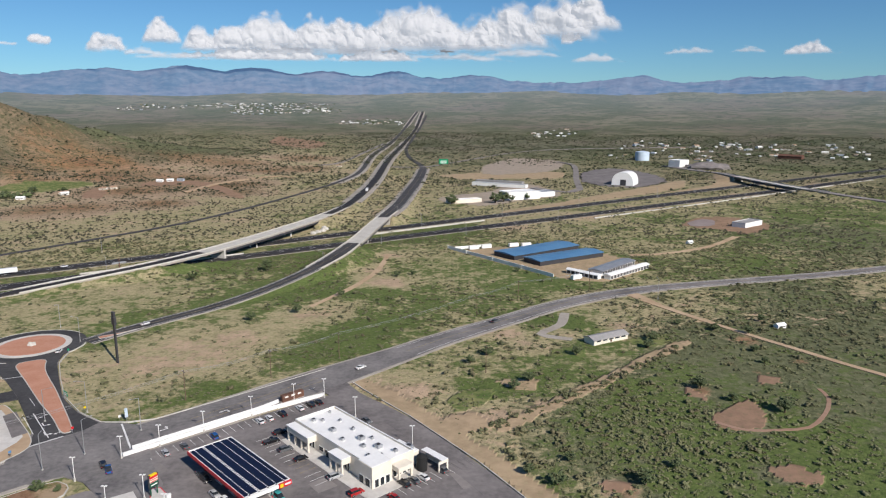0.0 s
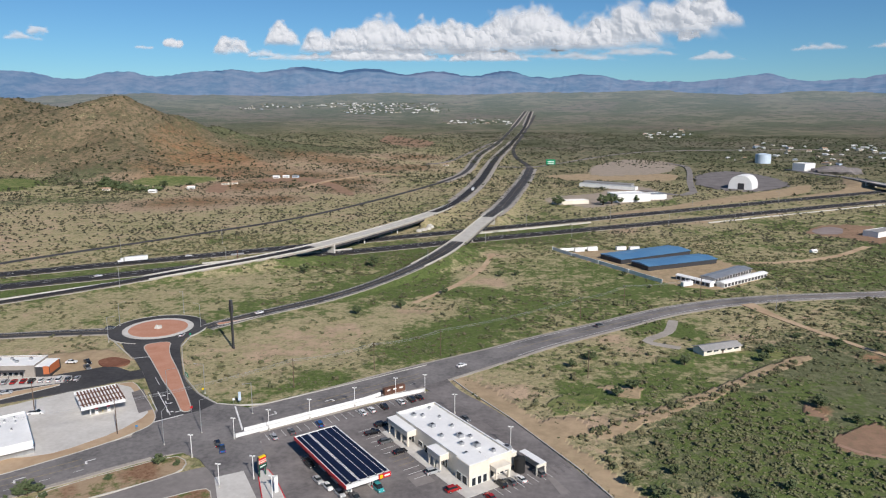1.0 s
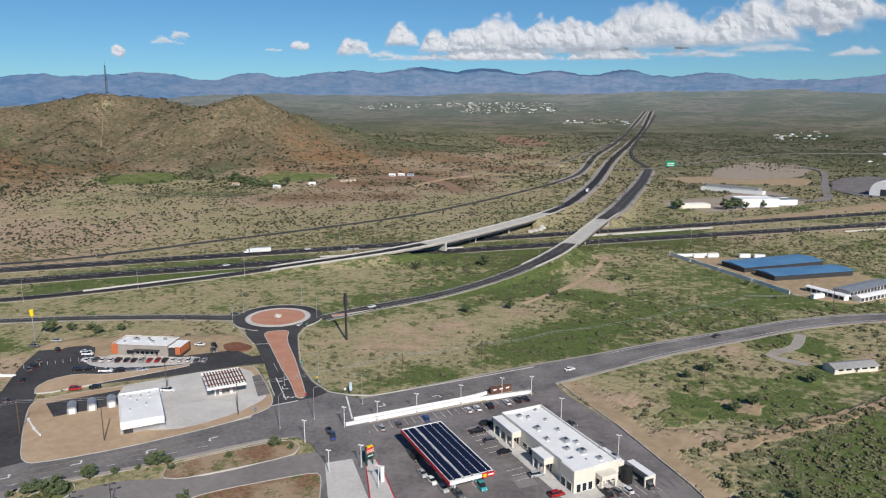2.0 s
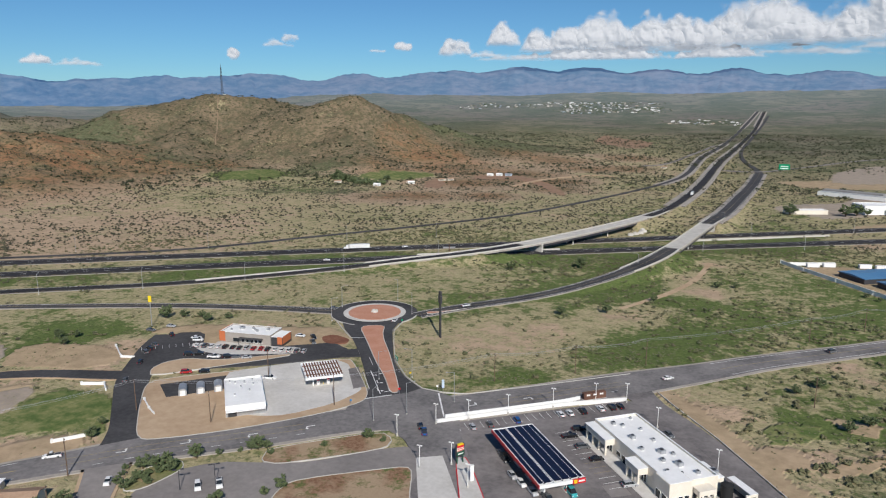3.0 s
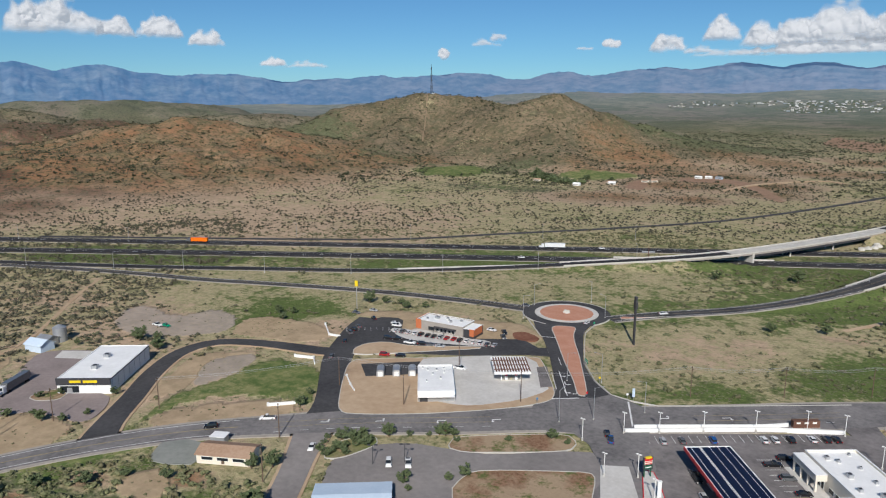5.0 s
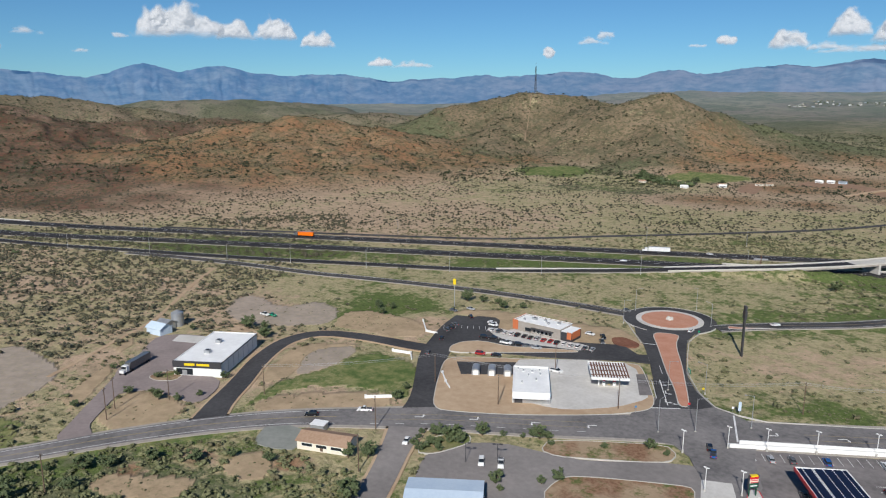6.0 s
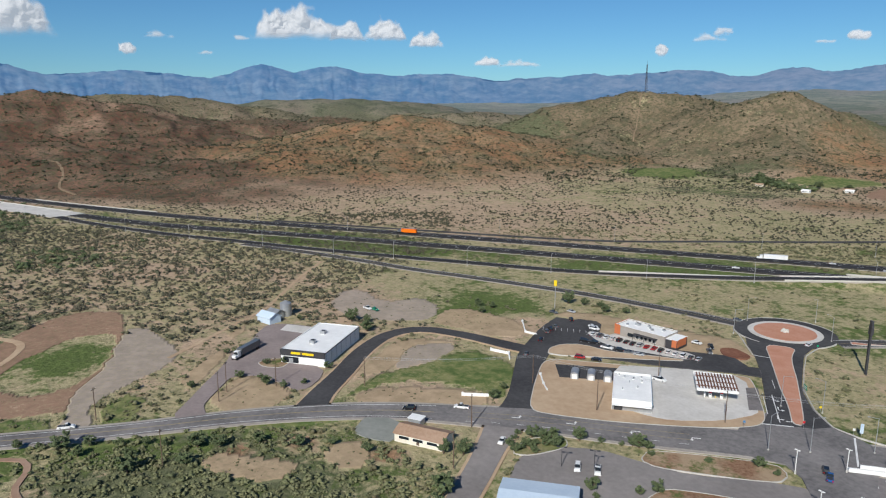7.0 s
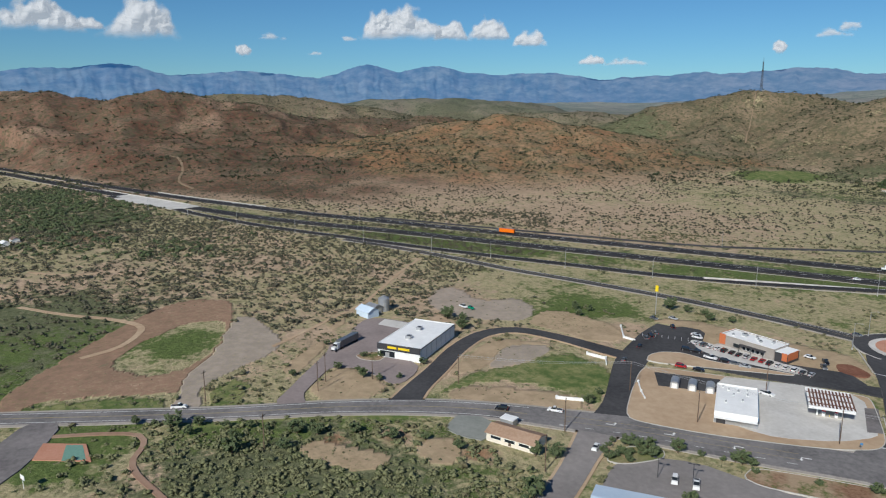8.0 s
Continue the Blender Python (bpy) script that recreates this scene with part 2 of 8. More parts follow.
def vnoise(x, y, size, seed=0, octaves=4):
    out, amp, tot = 0, 1.0, 0.0
    for k in range(octaves):
        u, v = x / size + 31.7 * k, y / size - 17.3 * k
        iu, iv = np.floor(u), np.floor(v)
        fu, fv = u - iu, v - iv
        fu, fv = fu * fu * (3 - 2 * fu), fv * fv * (3 - 2 * fv)
        a, b = lattice(iu, iv, seed + k), lattice(iu + 1, iv, seed + k)
        c, d = lattice(iu, iv + 1, seed + k), lattice(iu + 1, iv + 1, seed + k)
        out = out + amp * ((a * (1 - fu) + b * fu) * (1 - fv) + (c * (1 - fu) + d * fu) * fv)
        tot, amp, size = tot + amp, amp * 0.5, size * 0.5
    return out / tot


def polar(az, r):
    """Plan place at an azimuth (degrees to the left of +y) and range."""
    return -r * math.sin(radians(az)), r * math.cos(radians(az))
# ---- roads ----
main_pts = [(-330, -200, 0, 9.5), (-300, -130, 0, 9.5), (-273, -51, 0, 9.5), (-260, -15, 0, 9.5), (-247.5, 21, 0, 9.5), (-236, 60, 0, 10.5), (-224, 89, 0, 11.5), (-211, 111, 0, 12),
            (-195.5, 130, 0, 14), (-179, 149, 0, 17), (-164, 163, 0, 18), (-147, 179, 0, 18), (-132, 194, 0, 18), (-108, 215, 0, 19), (-79, 242, 0, 20),
            (-50, 271, 0, 20), (-21, 300, 0, 16), (0, 322, 0, 14), (35, 354, 0, 12.5), (66, 382, 0, 12), (100, 404, 0, 12), (137, 420, 0, 11),
            (196, 437, 0, 10), (253, 453, 0, 10), (305, 471, 0, 10), (430, 520, 0, 10), (600, 590, 0, 10)]
main_line, main_road = road("road_main", main_pts, M_ROAD, "worn grey two-lane asphalt road with turn lanes", 0.10)

# freeway: two carriageways on one straight line that bends at its western end
FA = [(-1620, -352, 6, 17), (-1322, -204, 3, 17), (-1136, -106, 2, 17), (-1002, -35, 1, 17), (-874, 34, 0.5, 17), (-718, 132, 0, 17), (-606, 214, 0, 17), (-396, 373, 0, 17), (-182, 531, 0, 17), (9, 672, 0, 17), (299, 888, 0, 17), (515, 1045, 0, 17), (900, 1330, 0, 17), (1500, 1780, 4, 17)]
FB = [(-1600, -374, 6, 17), (-1250, -196, 3, 17), (-1066, -104, 2, 17), (-922, -30, 1, 17), (-820, 25, 0.5, 17), (-729, 75, 0, 17), (-658, 121, 0, 17), (-569, 192, 0, 17), (-369, 346, 0, 17), (-202, 470, 0, 17), (-40, 585, 0, 17), (120, 694, 0, 17), (300, 822, 0, 17), (470, 940, 0, 17), (880, 1250, 0, 17), (1500, 1710, 4, 17)]
fa_line, fwy_a = road("road_freeway_far", FA, M_FREEWAY, "dark asphalt freeway carriageway with two lanes", 0.06)
fb_line, fwy_b = road("road_freeway_near", FB, M_FREEWAY, "dark asphalt freeway carriageway with two lanes", 0.06)
# slip road that climbs from the freeway, bridges it and becomes the northern highway
OFF = [(-905, -34, 1, 9), (-850, -8, 0.7, 10), (-784, 27, 0.3, 10), (-729, 50, 0, 10), (-686, 71, 0, 10), (-619, 108, 0, 10), (-560, 148, 0, 10), (-475, 206, 0, 10), (-399, 264, 0, 10), (-338, 312, 0, 10), (-283, 369, 0.5, 10), (-236, 420, 2.5, 10.5), (-194, 460, 5.5, 11),
       (-165, 505, 7, 11.5), (-135, 587, 7, 11.5), (-114, 665, 6.3, 11.5), (-104, 745, 4.5, 10), (-101, 874, 2, 11), (-101, 1057, 1, 12), (-106, 1400, 6, 12), (-105, 1909, 8, 12), (-96, 2450, 26, 12), (-95, 2920, 51, 12), (-94, 3320, 79, 12)]
off_line, off_road = road("road_highway_ramp", OFF, M_FREEWAY, "dark asphalt ramp curving over the freeway", 0.10, 1.4)
# roundabout ramp with the second bridge
RMP = [(-169, 318, 0, 9.5), (-153, 343, 0, 9.5), (-127, 376, 0.3, 9.5), (-107, 408, 1.5, 9.5), (-88, 446, 4, 10), (-74, 490, 6.3, 12), (-66, 545, 7, 11), (-61, 600, 7, 11), (-55, 665, 6.5, 12), (-48, 745, 5, 14), (-43, 880, 3, 15), (-37, 1040, 1.5, 15), (-34, 1235, 1, 15)]
rmp_line, ramp_road = road("road_roundabout_ramp", RMP, M_DARK, "dark asphalt ramp road between roundabout and bridge", 0.13, 1.4)
SBD = [(-640, 206, 0, 6), (-500, 318, 0, 6), (-411, 395, 0, 6), (-358, 474, 0, 6), (-299, 566, 0, 6), (-237, 684, 0, 6), (-182, 880, 0, 6), (-146, 1050, 1, 7), (-138, 1196, 2, 8), (-148, 1500, 6, 10), (-143, 1907, 8, 11), (-137, 2336, 21, 11), (-129, 2923, 51, 11), (-120, 3322, 79, 11)]
sb_line, sb_road = road("road_slip_north", SBD, M_DARK, "narrow dark asphalt slip road across the range", 0.05)
FRT = [(-545, 149, 0, 6), (-497, 177, 0, 7), (-449, 201, 0, 7), (-401, 222, 0, 7), (-361, 244, 0, 7), (-300, 275, 0, 7), (-250, 294, 0, 7.5), (-213, 305, 0, 9)]
frt_line, front_road = road("road_frontage", FRT, M_DARK, "narrow dark frontage road leading to the roundabout", 0.09)
XRD = [(-230, 1310, 0, 8), (-197, 1374, 1, 8), (-182, 1600, 3, 8), (-160, 1900, 8, 9)]
x_line, x_road = road("road_service_north", XRD, M_OLD, "pale service road beside the highway", 0.2)
EXT = [(-34, 1235, 1, 12), (-45, 1330, 1, 10), (-72, 1500, 2, 8), (-90, 1750, 5, 8), (-88, 2112, 14, 8), (-80, 2658, 36, 8), (-72, 3121, 65, 8)]
e_line, e_road = road("road_frontage_north", EXT, M_DARK, "narrow dark frontage road beside the highway", 0.2)
CRE = [(-100, 1262, 1.5, 9), (-34, 1268, 1, 9), (20, 1370, 0.5, 8), (149, 1600, 3, 8), (296, 1719, 5, 8), (620, 1760, 8, 8)]
c_line, c_road = road("road_crossing_east", CRE, M_OLD, "pale asphalt crossroad toward the industrial yards", 0.25)
OVR = [(405, 1290, 1, 13), (418, 1170, 4, 13), (426, 1090, 7, 13), (431, 1035, 7, 13), (437, 975, 7, 13), (446, 910, 7, 13), (463, 862, 6, 13), (500, 800, 3, 12), (560, 730, 0.5, 11), (640, 660, 0, 10)]
o_line, over_road = road("road_overpass", OVR, M_OLD, "pale asphalt road over the freeway on a bridge", 0.10, 1.4)
DRV = [(183, 937, 0, 9), (203, 1072, 0, 9), (227, 1204, 0, 9), (243, 1332, 0, 9), (225, 1401, 0, 9)]
d_line, drive_road = road("road_works_drive", DRV, M_OLD, "grey asphalt drive into the works yard", 0.06)
DRW = [(183, 937, 0, 12), (161, 904, 0, 12), (139, 926, 0, 12), (122, 952, 0, 12)]
dw_line, drive_west = road("road_works_lane", DRW, M_OLD, "grey asphalt lane between the works buildings", 0.05)
BGE = [(112, 404, 0, 9), (121, 380, 0, 5), (138, 348, 0, 3.6), (158, 315, 0, 3.4), (184, 275, 0, 3.4), (230, 215, 0, 3.4)]
b_line, dirt_road = road("track_dirt", BGE, M_SOIL, "pale dirt track branching off the main road", 0.06)
TRL = [(-252, -36, 0, 2), (-247, -18, 0, 2), (-241, -7, 0, 2), (-232, -6, 0, 2), (-224, -9, 0, 2), (-214, -8, 0, 2), (-196, -1, 0, 2), (-170, 8, 0, 2)]
t_line, trail = road("path_trail", TRL, M_REDSOIL, "narrow winding red dirt footpath", 0.04, 0.6, "path")
LOOP = [(-225, 80, 0, 13), (-240, 92, 0, 10), (-256, 108, 0, 9), (-275, 126, 0, 8.5), (-289, 146, 0, 8), (-288, 164, 0, 8), (-270, 177, 0, 8), (-246, 187, 0, 9), (-236, 192, 0, 9)]
l_line, loop_road = road("road_loop", LOOP, M_DARK, "dark new asphalt loop road between the shops", 0.07)
PARK = [(-184, 142, 0, 16), (-197, 156, 0, 12), (-214, 171, 0, 11), (-231, 188, 0, 13), (-246, 208, 0, 13), (-256, 222, 0, 12), (-264, 236, 0, 10)]
p_line, park_road = road("road_access", PARK, M_DARK, "dark asphalt access road to the restaurant", 0.085)
ACC = [(-238, 197, 0, 9), (-215, 215, 0, 9), (-190, 234, 0, 9), (-172, 251, 0, 9), (-160, 259, 0, 12)]
a_line, acc_road = road("road_shop_front", ACC, M_DARK, "dark asphalt lane between filling station and restaurant", 0.095)
LOW = [(-185, 140, 0, 14), (-172, 124, 0, 10), (-160, 110, 0, 9), (-140, 85, 0, 9), (-110, 50, 0, 9)]
w_line, low_road = road("road_side_south", LOW, M_OLD, "pale grey asphalt side street", 0.075)
LANE = [(-45, 266, 0, 13), (-36, 254, 0, 10), (-16, 233, 0, 9), (7, 200, 0, 9), (24, 172, 0, 9), (50, 130, 0, 9)]
n_line, lane_road = road("road_store_lane", LANE, M_LOT, "grey asphalt lane behind the store", 0.085)

# roundabout, its leg and islands
RB = (-191.5, 312)


def ring(c, r, n=48):
    return [(c[0] + r * math.cos(2 * math.pi * i / n), c[1] + r * math.sin(2 * math.pi * i / n)) for i in range(n)]


rb_road = pad("road_roundabout", ring(RB, 23), M_DARK, "dark asphalt roundabout carriageway", 0.15, rounds=0, category="road")
leg_road = pad("road_roundabout_leg", [(-200, 293), (-190, 281), (-179, 271), (-165, 255), (-151, 237), (-139, 222), (-140, 205), (-125, 188), (-112, 196), (-88, 172), (-80, 186), (-95, 208), (-98, 226), (-112, 231), (-121, 231), (-133, 239), (-146, 253), (-158, 273), (-168, 290), (-172, 305)],
               M_ROAD, "grey asphalt junction between roundabout and main road", 0.12, rounds=1, category="road")
leg_new = pad("road_leg_surface", [(-200, 293), (-190, 281), (-179, 271), (-165, 255), (-151, 237), (-139.5, 222), (-136, 213), (-124, 225), (-121.5, 231), (-133, 239), (-146, 253), (-158, 273), (-168, 290), (-172, 305)], M_DARK, "dark new asphalt on the roundabout leg", 0.128, rounds=0, category="road")
apron = pad("roundabout_apron", ring(RB, 16.5), M_CONC, "grey cobbled truck apron of the roundabout", 0.30, rounds=0, category="traffic island")
isle = pad("roundabout_island", ring(RB, 14), M_PINK, "pink brick-paved roundabout island", 0.42, rounds=0, category="traffic island")
kerb(apron, ring(RB, 16.6), 0.35, 0.34)
for a0, a1 in ((58, 178), (212, 275), (338, 372)):
    kerb(rb_road, [(RB[0] + 23.2 * math.cos(radians(a)), RB[1] + 23.2 * math.sin(radians(a))) for a in np.linspace(a0, a1, 20)], 0.4, 0.27, False)
median = pad("median_island", [(-186, 288), (-175, 295), (-170, 284), (-164, 275), (-153, 261), (-143, 247), (-133, 233), (-127, 224), (-130, 222), (-140, 235), (-152, 248), (-162, 260), (-172, 272)], M_PINK, "pink paved median island with pale kerb", 0.28, rounds=2, category="traffic island")
kerb(median, PADS[-1], 0.35, 0.32)
splitter = pad("splitter_island", [(-164, 321), (-152, 338), (-149, 341), (-160, 329), (-167, 325)], M_PINK, "pink paved splitter island", 0.28, rounds=1, category="traffic island")
kerb(splitter, PADS[-1], 0.3, 0.32)

# plots
store_lot = pad("pavement_store_lot", [(-104, 203), (-76, 228), (-47, 254), (-40, 256), (-16, 230), (7, 197), (22, 170), (10, 140), (-60, 128), (-90, 158), (-92, 175)], M_LOT, "patched grey asphalt parking lot", 0.06, rounds=1, category="parking lot")
gas_lot = pad("pavement_station_lot", [(-187, 151), (-205, 168), (-222, 186), (-222, 193), (-195, 219), (-166, 247), (-160, 243), (-138, 219), (-135, 211), (-140, 200), (-147, 190), (-163, 171), (-178, 157)], M_SOIL, "bare tan soil lot with pale kerb", 0.17, rounds=2, category="lot")
kerb(gas_lot, PADS[-1], 0.3, 0.24)
gas_conc = pad("pavement_station_concrete", [(-203, 209), (-194, 221), (-181, 235), (-166, 245), (-146, 225), (-141, 219), (-144, 204), (-154, 188), (-163, 183), (-174, 181)], M_CONC, "pale concrete forecourt", 0.20, rounds=1, category="forecourt")
taco_lot = pad("pavement_restaurant_lot", [(-257, 214), (-262, 240), (-250, 248), (-236, 232), (-214, 238), (-196, 252), (-184, 262), (-170, 256), (-188, 240), (-212, 221), (-232, 202), (-244, 203)], M_DARK, "dark new asphalt parking lot", 0.065, rounds=1, category="parking lot")
taco_isle = pad("restaurant_island", [(-228, 194), (-234, 200), (-235, 208), (-230, 216), (-216, 220), (-200, 234), (-192, 240), (-191, 238), (-210, 215)], M_SOIL, "tan gravel parking island", 0.2, rounds=1, category="traffic island")
kerb(taco_isle, PADS[-1], 0.3, 0.26)
diner_apron = pad("pavement_restaurant_apron", [(-244, 231), (-235, 237), (-222, 236), (-209, 243), (-194, 250), (-189, 243), (-200, 236.5), (-216, 228), (-229, 225)], M_CONC, "pale concrete apron before the restaurant", 0.085, rounds=1)
mulch = pad("ground_mulch_bed", [(-186, 259), (-194, 266), (-190, 272), (-179, 269), (-178, 263)], M_MULCH, "reddish brown mulch bed", 0.15, rounds=2)
dg_lot = pad("pavement_shop_lot", [(-249, 39), (-260, 47), (-272, 55), (-293, 70), (-304, 75), (-312, 85), (-326, 94), (-335, 102), (-330, 112), (-316, 122), (-283, 96), (-264, 103), (-255, 98), (-248, 90), (-249, 85), (-257, 83), (-271, 78), (-276, 68), (-270, 63), (-259, 55), (-253, 51), (-244, 50), (-240, 44)], M_MAUVE, "mauve-grey asphalt shop parking lot", 0.06, rounds=1, category="parking lot")
island_bed = pad("ground_shop_bed", [(-285, 81), (-279, 82), (-274, 88), (-278, 93), (-285, 92), (-287, 86)], M_BED, "brown planting bed with pale kerb", 0.15, wild=False, rounds=1)
kerb(island_bed, PADS[-1], 0.3, 0.2)
slate = pad("ground_slate_yard", [(-205, 89), (-214, 99), (-210, 104), (-201, 107), (-191, 98), (-197, 92)], M_SLATE, "grey-green gravel yard beside the house", 0.06, rounds=1)
dock = pad("pavement_loading_slab", [(-330, 110), (-318, 120), (-311, 113), (-323, 104)], M_CONC, "pale concrete loading slab", 0.10, rounds=0)
low_lot = pad("pavement_lower_lot", [(-160, 124), (-164, 137), (-152, 152), (-138, 158), (-126, 164), (-107, 185), (-92, 190), (-88, 176), (-84, 150), (-95, 128), (-118, 108), (-140, 104)], M_OLD, "pale grey asphalt parking lot", 0.05, rounds=1, category="parking lot")
low_bed = pad("ground_roadside_bed", [(-140, 158), (-143, 165), (-133, 176), (-116, 192), (-110, 189), (-109, 183), (-115, 176), (-126, 166), (-134, 159)], M_BED, "brown and green roadside planting bed", 0.14, wild=False, rounds=1)
kerb(low_bed, PADS[-1], 0.3, 0.2)
low_bed2 = pad("ground_entry_bed", [(-122, 139), (-124, 146), (-124, 152), (-117, 159), (-106, 168), (-97, 175), (-94, 173), (-88, 160), (-82, 150), (-92, 132), (-108, 128)], M_BED, "brown bare planting bed with pale kerb", 0.14, rounds=1)
kerb(low_bed2, PADS[-1], 0.3, 0.24)
green_bed = pad("ground_hedge_bed", [(-165, 126), (-170, 138), (-163, 148), (-158, 144), (-160, 130)], M_GRASS, "green planted bed with pale kerb", 0.15, rounds=2, category="grass")
kerb(green_bed, PADS[-1], 0.3, 0.24)
park_road2 = pad("pavement_park_drive", [(-268, -42), (-262, -31), (-235, -38), (-215, -50), (-215, -70), (-240, -55)], M_LOT, "grey asphalt park driveway", 0.06, rounds=1, category="road")
court = pad("sports_court", [(-236, -38), (-247, -36), (-241, -23), (-228, -21)], M_PINK, "faded red and green sports court", 0.09, rounds=0, category="court")
hill_pad = pad("pavement_hilltop_pad", [(231, 660), (253, 684), (265, 677), (252, 644), (230, 641)], M_MAUVE, "dark asphalt pad beside the hilltop house", 0.05, rounds=1)
dome_yard = pad("pavement_dome_yard", [(202, 1036), (234, 1187), (308, 1262), (342, 1144), (330, 1032), (275, 958), (234, 949), (216, 986)], M_LOT, "dark asphalt works yard round the dome", 0.05, ragged=5, rounds=1)

# ---- terrain ----
RIDGES = (  # crest as azimuth, range, height; half width
    (((75, 1260, 37), (66, 1300, 79), (61, 1310, 81), (57, 1300, 66), (51, 1250, 25)), 225), (((62, 1290, 66), (63.5, 1010, 24)), 85), (((57, 1290, 54), (55.5, 1020, 20)), 85), (((68, 1290, 60), (71, 1000, 20)), 85),
    (((53, 1650, 60), (48.5, 1620, 110), (45, 1600, 129), (41.6, 1600, 129), (37.5, 1620, 112)), 200), (((43, 1590, 115), (46.5, 1290, 42)), 100), (((40, 1590, 105), (40, 1330, 40)), 90),
    (((36.5, 1450, 106), (35.0, 1430, 123), (33.6, 1430, 124), (31.6, 1440, 101), (28, 1500, 70), (23.5, 1560, 32)), 160), (((34, 1420, 105), (32.5, 1200, 30)), 80),
    (((112, 1950, 138), (98, 1780, 131), (94.8, 1720, 128), (91, 1680, 117), (87.4, 1650, 138), (83, 1620, 113), (80, 1560, 66), (77, 1500, 44)), 250), (((90, 1600, 100), (92, 1240, 34)), 110), (((84, 1580, 84), (84.5, 1200, 26)), 110), (((80, 1500, 55), (78, 1120, 20)), 100), (((96, 1680, 100), (98, 1400, 44)), 110),
    (((104, 1500, 44), (92, 1330, 40), (84, 1260, 36), (76, 1180, 26)), 260),
    (((84, 2150, 137), (78, 2200, 128), (74, 2200, 98)), 260), (((71, 2600, 122), (66, 2600, 122), (61, 2650, 106)), 280), (((58, 2300, 78), (50, 2400, 72)), 320), (((76, 1750, 64), (68, 1750, 72)), 220), (((20, 2650, 50), (14, 2700, 44)), 250))


def plain_rise(r, ang):
    """The range climbs gently outward, less so to the west."""
    return np.interp(ang, (32, 52), (1.92e-5, 1.05e-5)) * np.maximum(r - 1300, 0) ** 2


def ridge_bulk(wx, wy, rows):
    """Soft union of crests."""
    total = np.zeros_like(wx)
    for crest, width in rows:
        p = [(*polar(a, q), h - float(plain_rise(q, a))) for a, q, h in crest]
        best = np.zeros_like(wx)
        for (x0, y0, h0), (x1, y1, h1) in zip(p, p[1:]):
            s = np.clip(((wx - x0) * (x1 - x0) + (wy - y0) * (y1 - y0)) / ((x1 - x0) ** 2 + (y1 - y0) ** 2), 0, 1)
            d = np.hypot(wx - x0 - s * (x1 - x0), wy - y0 - s * (y1 - y0))
            best = np.maximum(best, (h0 + s * (h1 - h0)) * np.exp(-(d / width) ** 1.8))
        total = total + best ** 4
    return total


def raw_height(x, y):
    r = np.hypot(x, y)
    ang = np.degrees(np.arctan2(-x, y))
    z = plain_rise(r, ang)
    n1, n2 = vnoise(x, y, 260, 3, 4), vnoise(x, y, 150, 9, 5)
    gully = np.abs(2 * n2 - 1)
    wx, wy = x + (n1 - 0.5) * 120, y + (vnoise(x, y, 260, 21, 3) - 0.5) * 120
    total = ridge_bulk(wx, wy, RIDGES)
    bump = total ** 0.25
    bump = bump * (0.93 + 0.10 * (n1 - 0.5)) - np.minimum(bump, 45) * 0.85 * np.clip(gully - 0.22, 0, 1) + np.minimum(bump, 30) * 0.20 + np.minimum(bump, 25) * 0.30 * (np.abs(2 * vnoise(x, y, 55, 88, 3) - 1) - 0.3) * -1
    rill = np.abs(2 * vnoise(ang * 24 + (n1 - 0.5) * 160, r * 0.34, 60, 31, 4) - 1)
    away = np.clip((r - 25 - np.interp(ang, (70, 80, 88, 94, 99, 110), (640, 735, 871, 1062, 1270, 1800))) / 230, 0, 1)
    bump = np.where((ang > 64) & (ang < 120), bump * away * away * (3 - 2 * away), bump)
    bump = bump - np.clip(bump - 12, 0, 40) * 0.30 * (0.45 - rill)
    z = z + np.maximum(bump, 0) + np.clip((r - 1500) / 1500, 0, 1) * (vnoise(x, y, 500, 5, 4) - 0.5) * 26
    calm = np.clip((r - 600) / 500, 0, 1)
    return z + calm * (n1 - 0.5) * 4 - 0.45 + 0.30 * vnoise(x + 0.6 * y, y - 0.6 * x, 16, 14, 2)


BRIDGES = [(off_line, 512, 640), (rmp_line, 525, 655), (o_line, 885, 1030)]   # spans by y


def height(x, y):
    """Terrain with the embankments and cuttings that carry the roads."""
    z = raw_height(x, y)
    flat = np.full_like(z, 1e9)
    for line, lift in ((off_line, 1), (rmp_line, 1), (o_line, 1), (sb_line, 0), (fa_line, 0), (fb_line, 0), (x_line, 0), (e_line, 0), (c_line, 0)):
        span = next((b for b in BRIDGES if b[0] is line), None)
        near = np.zeros(z.shape, bool)
        lo, hi = line[:, :2].min(0) - 60, line[:, :2].max(0) + 60
        idx = np.nonzero((x > lo[0]) & (x < hi[0]) & (y > lo[1]) & (y < hi[1]))[0]
        for i0 in range(0, len(idx), 4000):
            ii = idx[i0:i0 + 4000]
            d2 = (x[ii, None] - line[None, :, 0]) ** 2 + (y[ii, None] - line[None, :, 1]) ** 2
            k = d2.argmin(1)
            d = np.sqrt(d2[np.arange(len(ii)), k])
            off = np.maximum(d - line[k, 3] / 2 - 1.2, 0)
            top = line[k, 2] - 0.35
            ok = d < 55
            if span:
                ok &= ~((line[k, 1] > span[1]) & (line[k, 1] < span[2]))
            fill, cut = top - off / 2.2, top + off / 1.6
            zi = z[ii]
            zi = np.where(ok, np.minimum(np.maximum(zi, fill), np.maximum(cut, fill)), zi)
            z[ii] = zi
    return z


